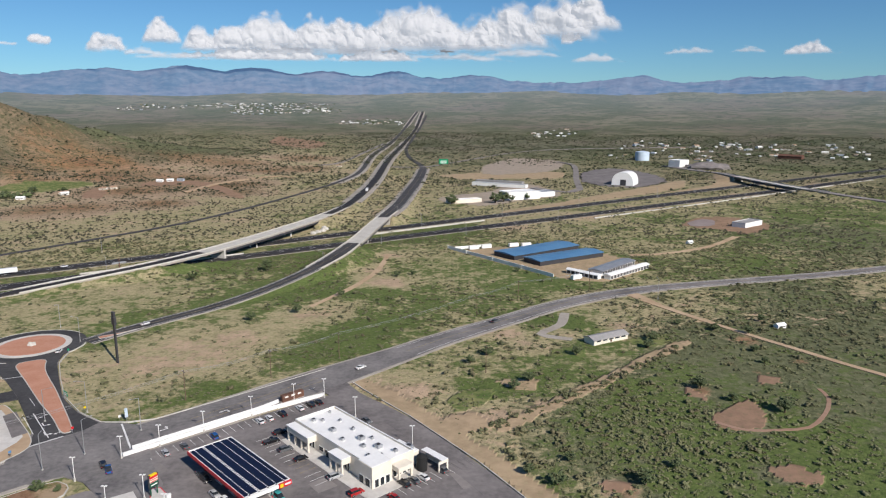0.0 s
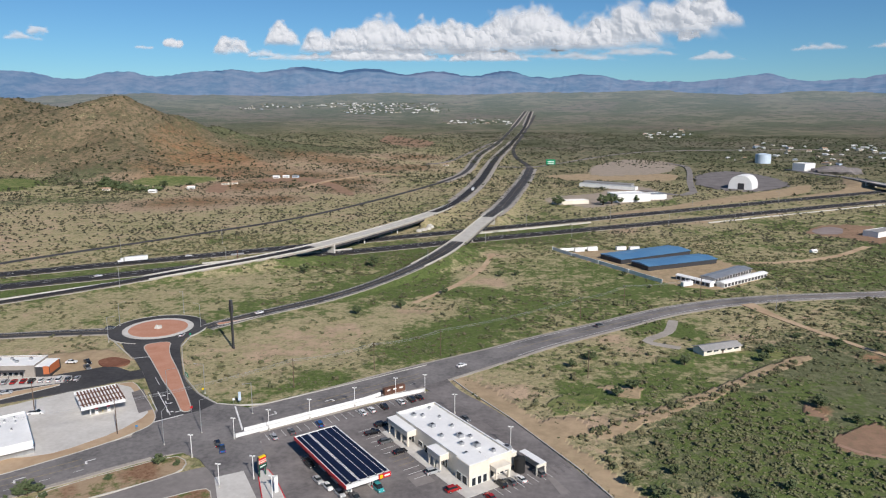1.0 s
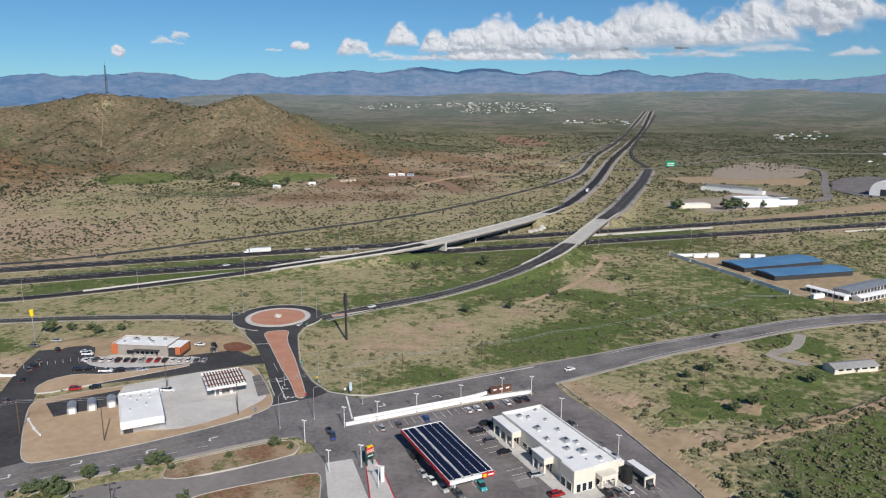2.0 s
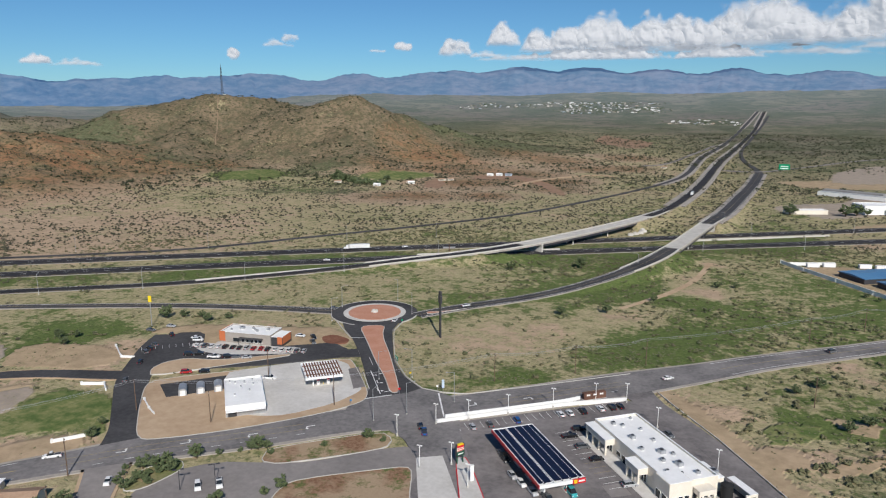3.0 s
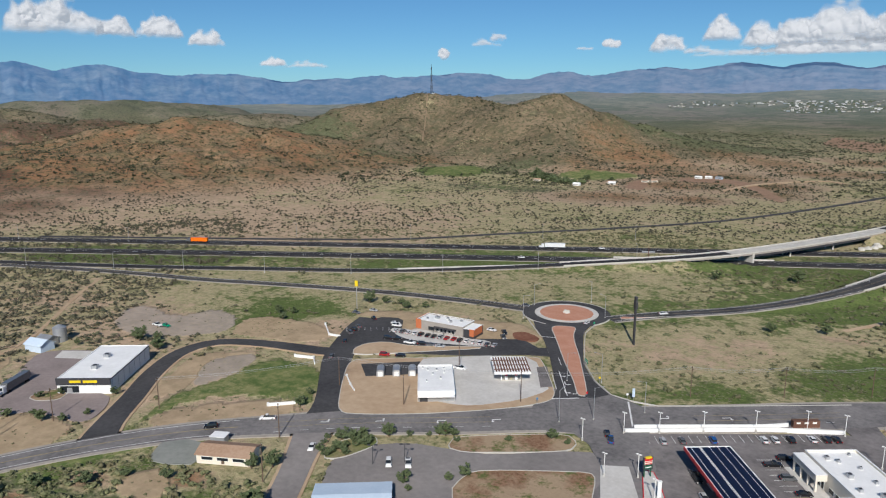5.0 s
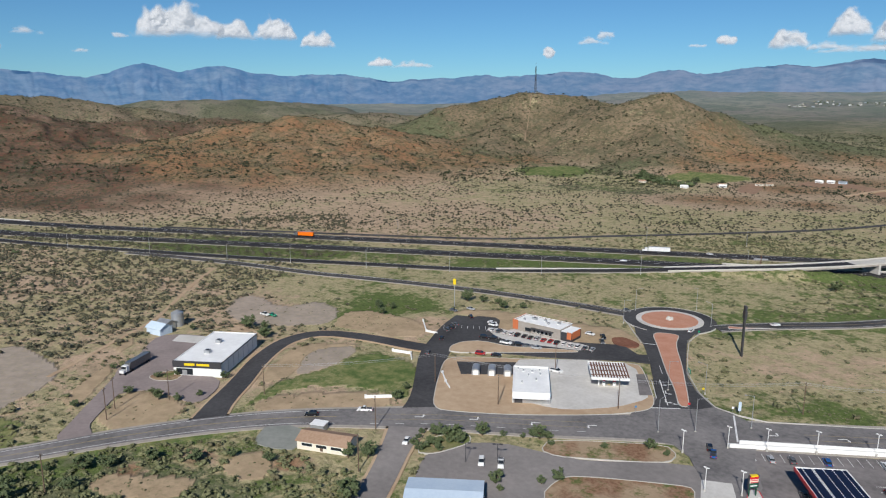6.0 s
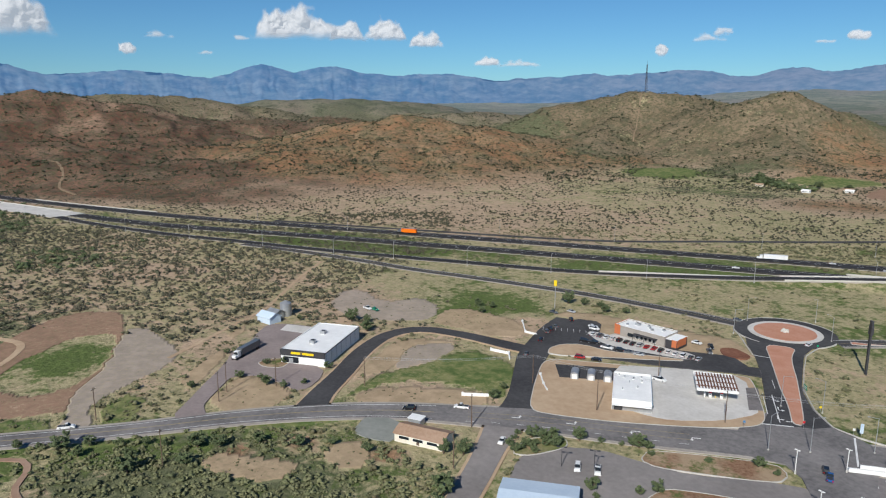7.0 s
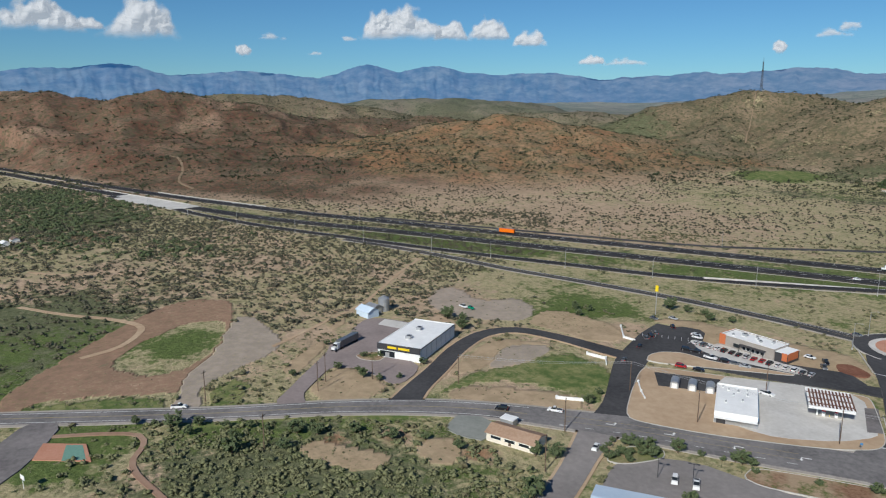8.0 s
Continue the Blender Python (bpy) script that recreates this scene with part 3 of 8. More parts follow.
DIRT = []
ZONES = (  # bare plots of the ground: kind of soil, outline
    ("tan", [(-277, 234), (-270, 252), (-250, 262), (-225, 268), (-200, 282), (-186, 276), (-174, 262), (-186, 255), (-210, 240), (-238, 234), (-258, 240)]),
    ("ruddy", [(-290, -75), (-277, -53), (-297, -55), (-323, -41), (-362, -20), (-403, 7), (-409, 25), (-400, 41), (-366, 40), (-331, 31), (-280, 13), (-274, 6), (-282, -20), (-285, -43), (-276, -49), (-268, -70)]),
    ("gravel", [(-316, 26), (-366, 40), (-362, 49), (-329, 55), (-312, 54), (-300, 45), (-287, 26), (-273, 14), (-254, 14), (-256, 3), (-276, 7), (-296, 13)]),
    ("lawn", [(-272, -40), (-281, -40), (-279, -20), (-271, 2), (-257, 1)]), ("lawn", [(-256, 17), (-270, 19), (-280, 28), (-272, 34), (-260, 30), (-252, 26)]),
    ("tan", [(-42, 272), (-37, 279), (-18, 259), (4, 229), (30, 190), (54, 150), (48, 146), (23, 186), (-2, 222), (-22, 249)]),
    ("lawn", [(-233, 99), (-241, 108), (-248, 123), (-247, 137), (-248, 147), (-252, 168), (-239, 173), (-226, 173), (-214, 166), (-200, 148), (-206, 148), (-218, 145), (-233, 131), (-237, 117), (-235, 107)]),
    ("gravel", [(-249, 127), (-264, 141), (-271, 153), (-266, 166), (-255, 164), (-248, 147), (-247, 137)]),
    ("tan", [(-249, 109), (-262, 122), (-275, 137), (-280, 150), (-275, 160), (-264, 168), (-255, 169), (-265, 165), (-270, 152), (-264, 141), (-249, 127), (-249, 117)]),
    ("tan", [(-235, 105), (-234, 116), (-216, 143), (-204, 146), (-199, 139), (-214, 110), (-227, 101)]),
    ("tan", [(-300, 177), (-313, 197), (-297, 207), (-274, 213), (-258, 207), (-254, 194), (-274, 182), (-293, 176)]),
    ("tan", [(-213, 40), (-215, 47), (-206, 56), (-195, 67), (-190, 63), (-188, 55), (-201, 43)]),
    ("tan", [(-199, 76), (-201, 83), (-194, 90), (-183, 86), (-183, 76), (-192, 74)]),
    ("lawn", [(-246, 7), (-245, 15), (-239, 47), (-227, 72), (-215, 98), (-212, 96), (-222, 70), (-231, 45), (-239, 14)]),
    ("ruddy", [(96, 237), (106, 244), (117, 253), (119, 244), (114, 228), (103, 226), (96, 228)]),
    ("ruddy", [(97, 267), (102, 257), (103, 250), (95, 253)]), ("ruddy", [(130, 278), (139, 276), (138, 267), (128, 267)]),
    ("ruddy", [(100, 201), (109, 203), (117, 197), (111, 189), (102, 191)]), ("ruddy", [(44, 192), (52, 193), (56, 188), (50, 185)]),
    ("tan", [(16, 228), (39, 250), (69, 278), (103, 313), (116, 323), (117, 315), (91, 292), (67, 267), (38, 240), (21, 222)]),
    ("tan", [(21, 271), (40, 274), (37, 260), (25, 264)]), ("tan", [(0, 238), (14, 241), (18, 227), (7, 222), (0, 227)]),
    ("lawn", [(0, 250), (8, 260), (21, 264), (17, 247), (5, 240)]), ("lawn", [(48, 308), (64, 313), (65, 299), (50, 295)]), ("lawn", [(86, 323), (113, 333), (106, 313), (90, 313)]),
    ("gravel", [(21, 792), (-10, 822), (2, 866), (64, 908), (82, 974), (127, 998), (148, 901), (148, 859), (101, 829), (49, 773)]),
    ("tan", [(-16, 1128), (45, 1161), (136, 1211), (208, 1181), (181, 1067), (121, 1076), (34, 1055)]),
    ("tan", [(58, 735), (133, 801), (208, 889), (293, 974), (365, 1061), (325, 943), (252, 874), (182, 821), (115, 756), (67, 715)]),
    ("ruddy", [(-484, 1945), (-518, 2203), (-443, 2132), (-375, 2066), (-319, 1969), (-313, 1736), (-373, 1801)]),
    ("ruddy", [(-419, 952), (-430, 1027), (-366, 1044), (-299, 963), (-239, 859), (-245, 835), (-304, 934), (-356, 992)]),
    ("ruddy", [(-443, 851), (-468, 924), (-462, 949), (-425, 891), (-410, 835)]),
    ("gravel", [(60, 1120), (190, 1190), (250, 1420), (150, 1500), (70, 1300)]),
    ("ruddy", [(218, 644), (252, 694), (288, 701), (309, 660), (303, 638), (268, 600), (244, 629)]),
    ("tan", [(300, 905), (255, 872), (385, 985), (428, 1120), (440, 1100), (425, 1000), (400, 955)]),
    ("tan", [(4, 536), (40, 488), (72, 449), (84, 438), (107, 432), (146, 478), (125, 520), (88, 556)]),
    ("none", [(-313, -19), (-336, -10), (-366, 16), (-362, 34), (-339, 32), (-313, 23), (-297, 10), (-297, -6)]),
    ("gravel", [(-340, 137), (-374, 156), (-377, 170), (-339, 170), (-340, 193), (-316, 192), (-299, 175), (-311, 155)]), ("tan", [(-254, 53), (-261, 57), (-270, 65), (-275, 70), (-270, 77), (-257, 82), (-249, 83), (-241, 77), (-238, 66), (-243, 56)]), ("tan", [(-270, 50), (-293, 67), (-303, 72), (-312, 74), (-302, 62), (-282, 49)]), ("tan", [(-322, 82), (-334, 92), (-342, 92), (-332, 80)]), ("lawn", [(-717, 735), (-762, 850), (-722, 900), (-668, 830)]), ("lawn", [(-560, 880), (-590, 930), (-520, 1010), (-480, 980), (-500, 900)]))


def within(o, x, y):
    inside = np.zeros(x.shape, bool)
    for (ax, ay), (bx, by) in zip(o, np.roll(o, -1, 0)):
        inside ^= ((ay > y) != (by > y)) & (x < (bx - ax) * (y - ay) / (by - ay + 1e-9) + ax)
    return inside


def portion(line, axis, lo, hi):
    return line[(line[:, axis] >= lo) & (line[:, axis] <= hi)]


def ground_sheet(name, rr):
    az = np.r_[np.arange(-44, 108, 0.22), np.arange(108, 316, 4.0)]
    A, R = np.meshgrid(np.radians(az), rr)
    X, Y = (-R * np.sin(A)).ravel(), (R * np.cos(A)).ravel()
    Z = height(X, Y)
    n, m = len(az), len(rr)
    i = np.arange(m - 1)[:, None] * n
    j = np.arange(n)[None, :]
    k = (j + 1) % n
    faces = np.stack([i + j, i + n + j, i + n + k, i + k], -1).reshape(-1, 4)
    me = bpy.data.meshes.new(name)
    me.from_pydata(np.stack([X, Y, Z], 1).tolist(), [], faces[:, ::-1].tolist())
    me.polygons.foreach_set("use_smooth", [True] * len(faces))
    # soil zones
    r = np.hypot(X, Y)
    azd = np.degrees(np.arctan2(-X, Y))
    slope_zone = np.clip((Z - 2.5 - plain_rise(r, azd)) / 12, 0, 1)
    red = slope_zone * np.clip((2500 - r) / 800, 0.3, 1)
    # share of the rust-coloured ridge, of the maroon ridge and of the olive hills
    nx, ny = X + (vnoise(X, Y, 90, 36, 3) - 0.5) * 130, Y + (vnoise(X, Y, 90, 38, 3) - 0.5) * 130
    near_, olive_, maroon_ = ridge_bulk(nx, ny, RIDGES[:4]), ridge_bulk(nx, ny, RIDGES[4:9]), ridge_bulk(nx, ny, RIDGES[9:15])
    warm = (0.72 * near_ + 1.45 * maroon_) / (near_ + olive_ + maroon_ + 1.0)
    rill = vnoise(azd * 30 + (vnoise(X, Y, 120, 33, 3) - 0.5) * 90, r * 0.22, 40, 34, 4)
    scar = np.clip((rill - 0.50) / 0.10, 0, 1) * np.clip((Z - 38) / 20, 0, 1) * np.clip((azd - 75) / 4, 0, 1) * np.clip((vnoise(X, Y, 170, 35, 3) - 0.38) / 0.10, 0, 1)
    lush = 0.44 + 0.11 * np.clip((700 - r) / 200, 0, 1) * np.clip((42 - azd) / 12, 0, 1) + 0.7 * (vnoise(X, Y, 70, 40, 4) - 0.5) + 0.08 * np.clip((r - 330) / 150, 0, 1) * np.clip((50 - azd) / 15, 0, 1)
    brush = np.zeros_like(r)
    verge = [(*p[:2], 30, 0.34) for p in portion(fb_line, 0, -760, 60)[::8]] + [(*p[:2], 26, 0.2) for p in portion(rmp_line, 1, 330, 560)[::6]] + [(*p[:2], 24, 0.22) for p in portion(main_line, 0, -330, -215)[::5]]
    for cx, cy, s, v in (*LUSH, *verge):
        lush = lush + v * np.exp(-((X - cx) ** 2 + (Y - cy) ** 2) / s ** 2)
    for cx, cy, s, v in BRUSH:
        brush = brush + v * np.exp(-((X - cx) ** 2 + (Y - cy) ** 2) / s ** 2)
    for cx, cy, s in RUST:
        k = np.exp(-((X - cx) ** 2 + (Y - cy) ** 2) / s ** 2)
        red, lush, brush, warm = np.maximum(red, 0.9 * k), lush - 0.5 * k, brush - 0.7 * k, np.maximum(warm, k)
    k = np.clip((azd - 71 + 14 * (vnoise(X, Y, 120, 37, 4) - 0.5)) / 5, 0, 1) * np.clip((r - 45 - np.interp(azd, (70, 80, 88, 94, 99, 110), (690, 750, 871, 1062, 1270, 1800))) / 40, 0, 1) * np.clip((1700 - r) / 400, 0, 1)
    red, lush, brush = np.maximum(red, 0.95 * k), lush - 0.40 * k, brush - 0.5 * k
    soils = {k: np.zeros_like(r) for k in ("tan", "ruddy", "gravel", "lawn")}
    for kind, outline in ZONES:
        o = np.array(soften(outline, 2))
        jx, jy = X + (vnoise(X, Y, 7, 90, 2) - 0.5) * 3, Y + (vnoise(X, Y, 7, 91, 2) - 0.5) * 3
        hit = within(o, jx, jy)
        for k in soils:
            soils[k][hit] = 1.0 if k == kind else 0.0
        if kind in ("tan", "ruddy", "gravel") or kind == "lawn" and (len(outline) > 9 or outline[0][1] > 600):
            DIRT.append(o)
    # air: range-driven strength of the haze painted as emission on the far plain
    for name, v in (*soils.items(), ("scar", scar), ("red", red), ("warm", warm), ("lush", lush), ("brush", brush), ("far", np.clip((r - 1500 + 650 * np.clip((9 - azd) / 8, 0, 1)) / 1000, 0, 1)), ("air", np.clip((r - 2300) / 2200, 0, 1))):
        at = me.attributes.new(name, "FLOAT", "POINT")
        at.data.foreach_set("value", v.astype(np.float32))
    return me


BRUSH = ((-450, -40, 80, 0.40), (-385, -65, 60, 0.5), (-420, 75, 50, 0.2), (-340, -90, 50, 0.5), *((*polar(a, q), w, v) for a, q, w, v in ((51, 1400, 110, 0.55), (47.5, 1200, 80, 0.45), (54, 1560, 130, 0.6), (42, 1120, 80, 0.45), (37, 1130, 80, 0.45), (31, 1180, 90, 0.5), (28, 1050, 120, 0.4), (26, 1500, 200, 0.5), (22, 1750, 250, 0.6), (15, 1500, 200, 0.4), (76, 1150, 70, 0.4), (34, 900, 60, 0.6), (40, 930, 60, 0.5), (47, 900, 60, 0.4))), (95, 190, 60, 0.85), (70, 215, 30, 0.4), (150, 225, 60, 0.55), (120, 290, 40, 0.35), (-200, 20, 45, 0.58), (-170, 50, 40, 0.5), (-150, 20, 60, 0.55), (-225, 45, 25, 0.4), (-440, 130, 110, -0.2), (-520, 60, 130, -0.1), (40, 290, 45, 0.25), (110, 330, 45, 0.3), (60, 230, 45, 0.35), (170, 300, 60, 0.5), (150, 250, 50, 0.4), (-760, -30, 90, 0.4), (-850, -120, 110, 0.45), (-700, -90, 60, 0.3), (-640, -20, 110, 0.25), (-400, 20, 60, 0.15), (-330, -60, 60, 0.6), (300, 560, 150, 0.5), (200, 420, 60, 0.5), (500, 700, 250, 0.5), (230, 330, 60, 0.5))
RUST = (*((*polar(a, q), w) for a, q, w in ((24, 1010, 70), (20, 1130, 80), (17, 1380, 90), (27, 1280, 90), (30, 860, 45), (14, 1250, 60), (11, 1500, 70), (22, 860, 40))), (*polar(69, 930), 75), (*polar(65, 950), 85), (*polar(60, 965), 85), (*polar(55.5, 985), 70), (*polar(73, 860), 60), (-500, 1080, 120), (-380, 1000, 80), (-560, 960, 60), (-400, 760, 50), (-250, 1250, 60), (*polar(78, 930), 70), (*polar(84, 950), 90), (*polar(90, 1000), 90), (*polar(73, 950), 60), (*polar(68, 960), 50), (107, 235, 9), (102, 261, 7), (134, 279, 9), (157, 292, 8), (137, 238, 5), (53, 187, 6), (101, 196, 6), (145, 320, 9), (-207, 72, 6), (-185, 92, 6), (-212, 52, 6), (-639, -45, 25), (-300, 990, 60), (-269, 900, 40))
LUSH = ((40, 292, 38, 0.32), (80, 322, 34, 0.25), (22, 266, 22, 0.3), (60, 250, 30, 0.2), (-330, 8, 26, 0.45), (-300, -90, 40, 0.4), (-360, -60, 50, 0.3), (-450, 110, 110, -0.12), *((60 + 78 * i, 640 + 58 * i, 22, -0.5) for i in range(7)), *((-300 - 50 * i, 362 - 34 * i, 20, 0.30) for i in range(7)), (-335, 10, 20, 0.3), (30, 360, 40, 0.25), (-60, 420, 40, 0.2), (110, 480, 60, 0.2), (-20, 395, 25, 0.3), (150, 180, 60, 0.25), (60, 190, 50, 0.18), (115, 215, 50, 0.2), (85, 262, 30, 0.2), (-110, 380, 60, 0.12), (-330, 330, 70, 0.20), (-480, 240, 60, 0.25), (-537, 190, 40, 0.3), (-460, 253, 40, 0.3), (-30, 345, 30, 0.55), (-50, 318, 22, 0.5), (-60, 292, 16, 0.55), (-88, 262, 12, 0.5), (-20, 300, 15, 0.35), (60, 420, 60, 0.22), (15, 262, 8, 0.9), (105, 324, 10, 0.5), (69, 349, 12, 0.4),
        (-150, 70, 60, 0.2), (-232, 20, 12, 0.6), (-250, -22, 12, 0.8), (-232, -32, 16, 1.0), (-300, 200, 25, 0.5), (-450, 420, 150, -0.28), (-600, 360, 120, -0.26), (-760, 320, 100, -0.1), (-370, 130, 60, -0.05), (-110, 300, 30, -0.22), (-135, 278, 22, -0.25), (-125, 315, 22, -0.15), (-300, 226, 26, 0.5), (-340, 215, 30, 0.25), (-360, 240, 40, 0.15),
        (-270, 208, 18, -0.8), (-250, 265, 30, 0.1), (-19, 258, 9, -0.6), (7, 234, 8, -0.6), (22, 236, 9, -0.6), (37, 247, 8, -0.6), (57, 262, 9, -0.6), (80, 283, 9, -0.6), (105, 304, 8, -0.6), (41, 314, 12, -0.6), (32, 332, 10, -0.6), (88, 344, 9, -0.6), (102, 332, 8, -0.5), (60, 330, 8, -0.5),
        (-40, 515, 10, -0.7), (-47, 465, 12, -0.7), (-45, 435, 14, -0.7), (-30, 430, 12, -0.7), (-60, 380, 12, -0.4), (-74, 360, 12, -0.4), (-226, 110, 10, -0.5), (-222, 128, 8, -0.5), (-314, 71, 12, -0.5), (-358, 165, 18, -0.5), (-345, 140, 14, -0.6), (-215, 155, 6, -0.2), (-253, 100, 8, -0.2),
        (-226, 150, 14, 0.55), (-242, 160, 14, 0.5), (-222, 165, 10, 0.5), (150, 560, 80, 0.15), (-250, 560, 120, 0.1), (0, 800, 150, 0.15), (500, 600, 250, 0.25), (800, 1500, 900, 0.2), (-700, 800, 30, 1.6), (-715, 850, 32, 1.6), (-735, 800, 26, 1.6), (-545, 930, 34, 1.6), (-515, 970, 30, 1.6))


def ground_material(name, haze_glow=0.0):
    m, nt, b = shader(name, 0.95)
    att = {}
    for k in ("scar", "red", "warm", "lush", "brush", "far", "tan", "ruddy", "gravel", "lawn"):
        n = nt.nodes.new("ShaderNodeAttribute")
        n.attribute_name = k
        att[k] = n.outputs["Fac"]
    grit, fine, tuft, mid, big = tex(nt, 1.6, 4, 0.7), tex(nt, 0.55, 4, 0.7), tex(nt, 0.28, 4, 0.7), tex(nt, 0.075, 5, 0.65), tex(nt, 0.016, 5, 0.6)
    soil = blend(nt, remap(nt, mid, 0.35, 0.68), (0.47, 0.345, 0.24), (0.35, 0.265, 0.18))
    soil = blend(nt, remap(nt, grit, 0.55, 0.75, 0.0, 0.5), soil, (0.22, 0.165, 0.11))
    rock = tex(nt, 0.11, 5, 0.75)
    wide = tex(nt, 0.030, 5, 0.65)
    olive = blend(nt, remap(nt, rock, 0.38, 0.62), (0.205, 0.150, 0.096), (0.098, 0.086, 0.052))
    olive = blend(nt, remap(nt, wide, 0.50, 0.62, 0.0, 0.75), olive, blend(nt, remap(nt, rock, 0.4, 0.6), (0.098, 0.098, 0.058), (0.056, 0.064, 0.038)))
    rust = blend(nt, remap(nt, rock, 0.38, 0.62), (0.310, 0.172, 0.090), (0.150, 0.102, 0.054))
    rust = blend(nt, remap(nt, wide, 0.50, 0.60, 0.0, 0.8), rust, blend(nt, remap(nt, rock, 0.4, 0.6), (0.190, 0.155, 0.080), (0.100, 0.090, 0.046)))
    rust = blend(nt, calc(nt, "MULTIPLY", remap(nt, big, 0.50, 0.60, 0.0, 0.6), remap(nt, rock, 0.3, 0.55)), rust, (0.320, 0.160, 0.090))
    # Maroon soil of the western ridge, darkened in part to imitate cloud shade
    maroon = blend(nt, remap(nt, rock, 0.38, 0.62), (0.165, 0.078, 0.052), (0.074, 0.046, 0.034))
    maroon = blend(nt, remap(nt, wide, 0.50, 0.60, 0.0, 0.75), maroon, blend(nt, remap(nt, rock, 0.4, 0.6), (0.098, 0.078, 0.054), (0.056, 0.050, 0.036)))
    rust = blend(nt, remap(nt, att["warm"], 0.85, 1.25), rust, maroon)
    slope = blend(nt, remap(nt, calc(nt, "ADD", att["warm"], calc(nt, "SUBTRACT", big, 0.5)), 0.2, 0.8), olive, rust)
    slope = blend(nt, calc(nt, "MULTIPLY", att["scar"], remap(nt, tuft, 0.3, 0.6, 0.3, 0.8)), slope, (0.36, 0.235, 0.165))
    soil = blend(nt, calc(nt, "MULTIPLY", att["red"], remap(nt, big, 0.3, 0.6, 0.7, 1.0)), soil, slope)
    dry = blend(nt, remap(nt, fine, 0.38, 0.65), (0.405, 0.348, 0.208), (0.270, 0.242, 0.132))
    green = blend(nt, remap(nt, fine, 0.35, 0.65), (0.135, 0.170, 0.058), (0.072, 0.105, 0.032))
    matted = blend(nt, remap(nt, tuft, 0.35, 0.65), (0.172, 0.176, 0.100), (0.078, 0.090, 0.046))
    jitter = calc(nt, "ADD", calc(nt, "MULTIPLY", calc(nt, "SUBTRACT", mid, 0.5), 1.5), calc(nt, "ADD", calc(nt, "MULTIPLY", calc(nt, "SUBTRACT", tuft, 0.5), 1.25), calc(nt, "MULTIPLY", calc(nt, "SUBTRACT", big, 0.5), 0.7)))
    cover = calc(nt, "SUBTRACT", calc(nt, "ADD", att["lush"], jitter), calc(nt, "MULTIPLY", att["red"], 0.52))
    col = blend(nt, remap(nt, cover, 0.20, 0.46), soil, dry)
    col = blend(nt, remap(nt, calc(nt, "ADD", att["brush"], calc(nt, "MULTIPLY", jitter, 0.8)), 0.38, 0.62), col, matted)
    col = blend(nt, remap(nt, cover, 0.66, 0.92), col, green)
    spots = tex(nt, 0.16, 3, 0.75)
    scrub = blend(nt, remap(nt, big, 0.4, 0.6), (0.060, 0.070, 0.034), (0.090, 0.092, 0.050))
    col = blend(nt, calc(nt, "MULTIPLY", remap(nt, spots, 0.51, 0.58), calc(nt, "MAXIMUM", calc(nt, "MULTIPLY", att["red"], 0.75), remap(nt, att["far"], 0.0, 0.35, 0.25, 0.8))), col, scrub)
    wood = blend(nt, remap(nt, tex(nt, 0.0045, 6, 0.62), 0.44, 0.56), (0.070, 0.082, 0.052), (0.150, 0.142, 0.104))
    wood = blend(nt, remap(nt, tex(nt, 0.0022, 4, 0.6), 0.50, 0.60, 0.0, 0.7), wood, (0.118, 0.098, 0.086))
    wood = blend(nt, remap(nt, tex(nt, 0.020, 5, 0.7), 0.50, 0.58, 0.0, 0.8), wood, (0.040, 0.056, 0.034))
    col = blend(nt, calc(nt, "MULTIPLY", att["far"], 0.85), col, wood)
    tracks = tex(nt, 0.22, 5, 0.65)
    for k, c1, c2 in (("tan", (0.42, 0.315, 0.205), (0.32, 0.24, 0.155)), ("ruddy", (0.300, 0.192, 0.132), (0.240, 0.155, 0.108)), ("gravel", (0.365, 0.305, 0.250), (0.295, 0.248, 0.205)), ("lawn", (0.215, 0.215, 0.092), (0.085, 0.125, 0.040))):
        f = remap(nt, calc(nt, "ADD", att[k], calc(nt, "MULTIPLY", calc(nt, "ADD", calc(nt, "MULTIPLY", calc(nt, "SUBTRACT", mid, 0.5), 0.8), calc(nt, "SUBTRACT", tuft, 0.5)), 1.7)), 0.34, 0.74)
        f = calc(nt, "MULTIPLY", f, remap(nt, fine, 0.30, 0.52, 0.55, 1.0))
        col = blend(nt, f, col, blend(nt, remap(nt, calc(nt, "ADD", calc(nt, "MULTIPLY", tracks, 0.6), calc(nt, "MULTIPLY", mid, 0.5)), 0.46, 0.63), c1, c2))
    nt.links.new(col, b.inputs["Base Color"])
    # Air haze painted as bluish emission, stronger with range
    if haze_glow:
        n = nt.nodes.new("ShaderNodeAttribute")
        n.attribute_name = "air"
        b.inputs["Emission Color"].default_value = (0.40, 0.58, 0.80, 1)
        nt.links.new(calc(nt, "MULTIPLY", n.outputs["Fac"], haze_glow), b.inputs["Emission Strength"])
    b.inputs["Specular IOR Level"].default_value = 0.05
    bare = calc(nt, "MAXIMUM", calc(nt, "MAXIMUM", att["tan"], att["ruddy"]), calc(nt, "MAXIMUM", att["gravel"], att["lawn"]))
    rough_ = calc(nt, "ADD", calc(nt, "MULTIPLY", fine, 1.0), calc(nt, "MULTIPLY", tuft, 1.6))
    relief(nt, b, calc(nt, "MULTIPLY", rough_, calc(nt, "SUBTRACT", 1.0, calc(nt, "MULTIPLY", bare, 0.85))), 0.8, 0.6)
    return m


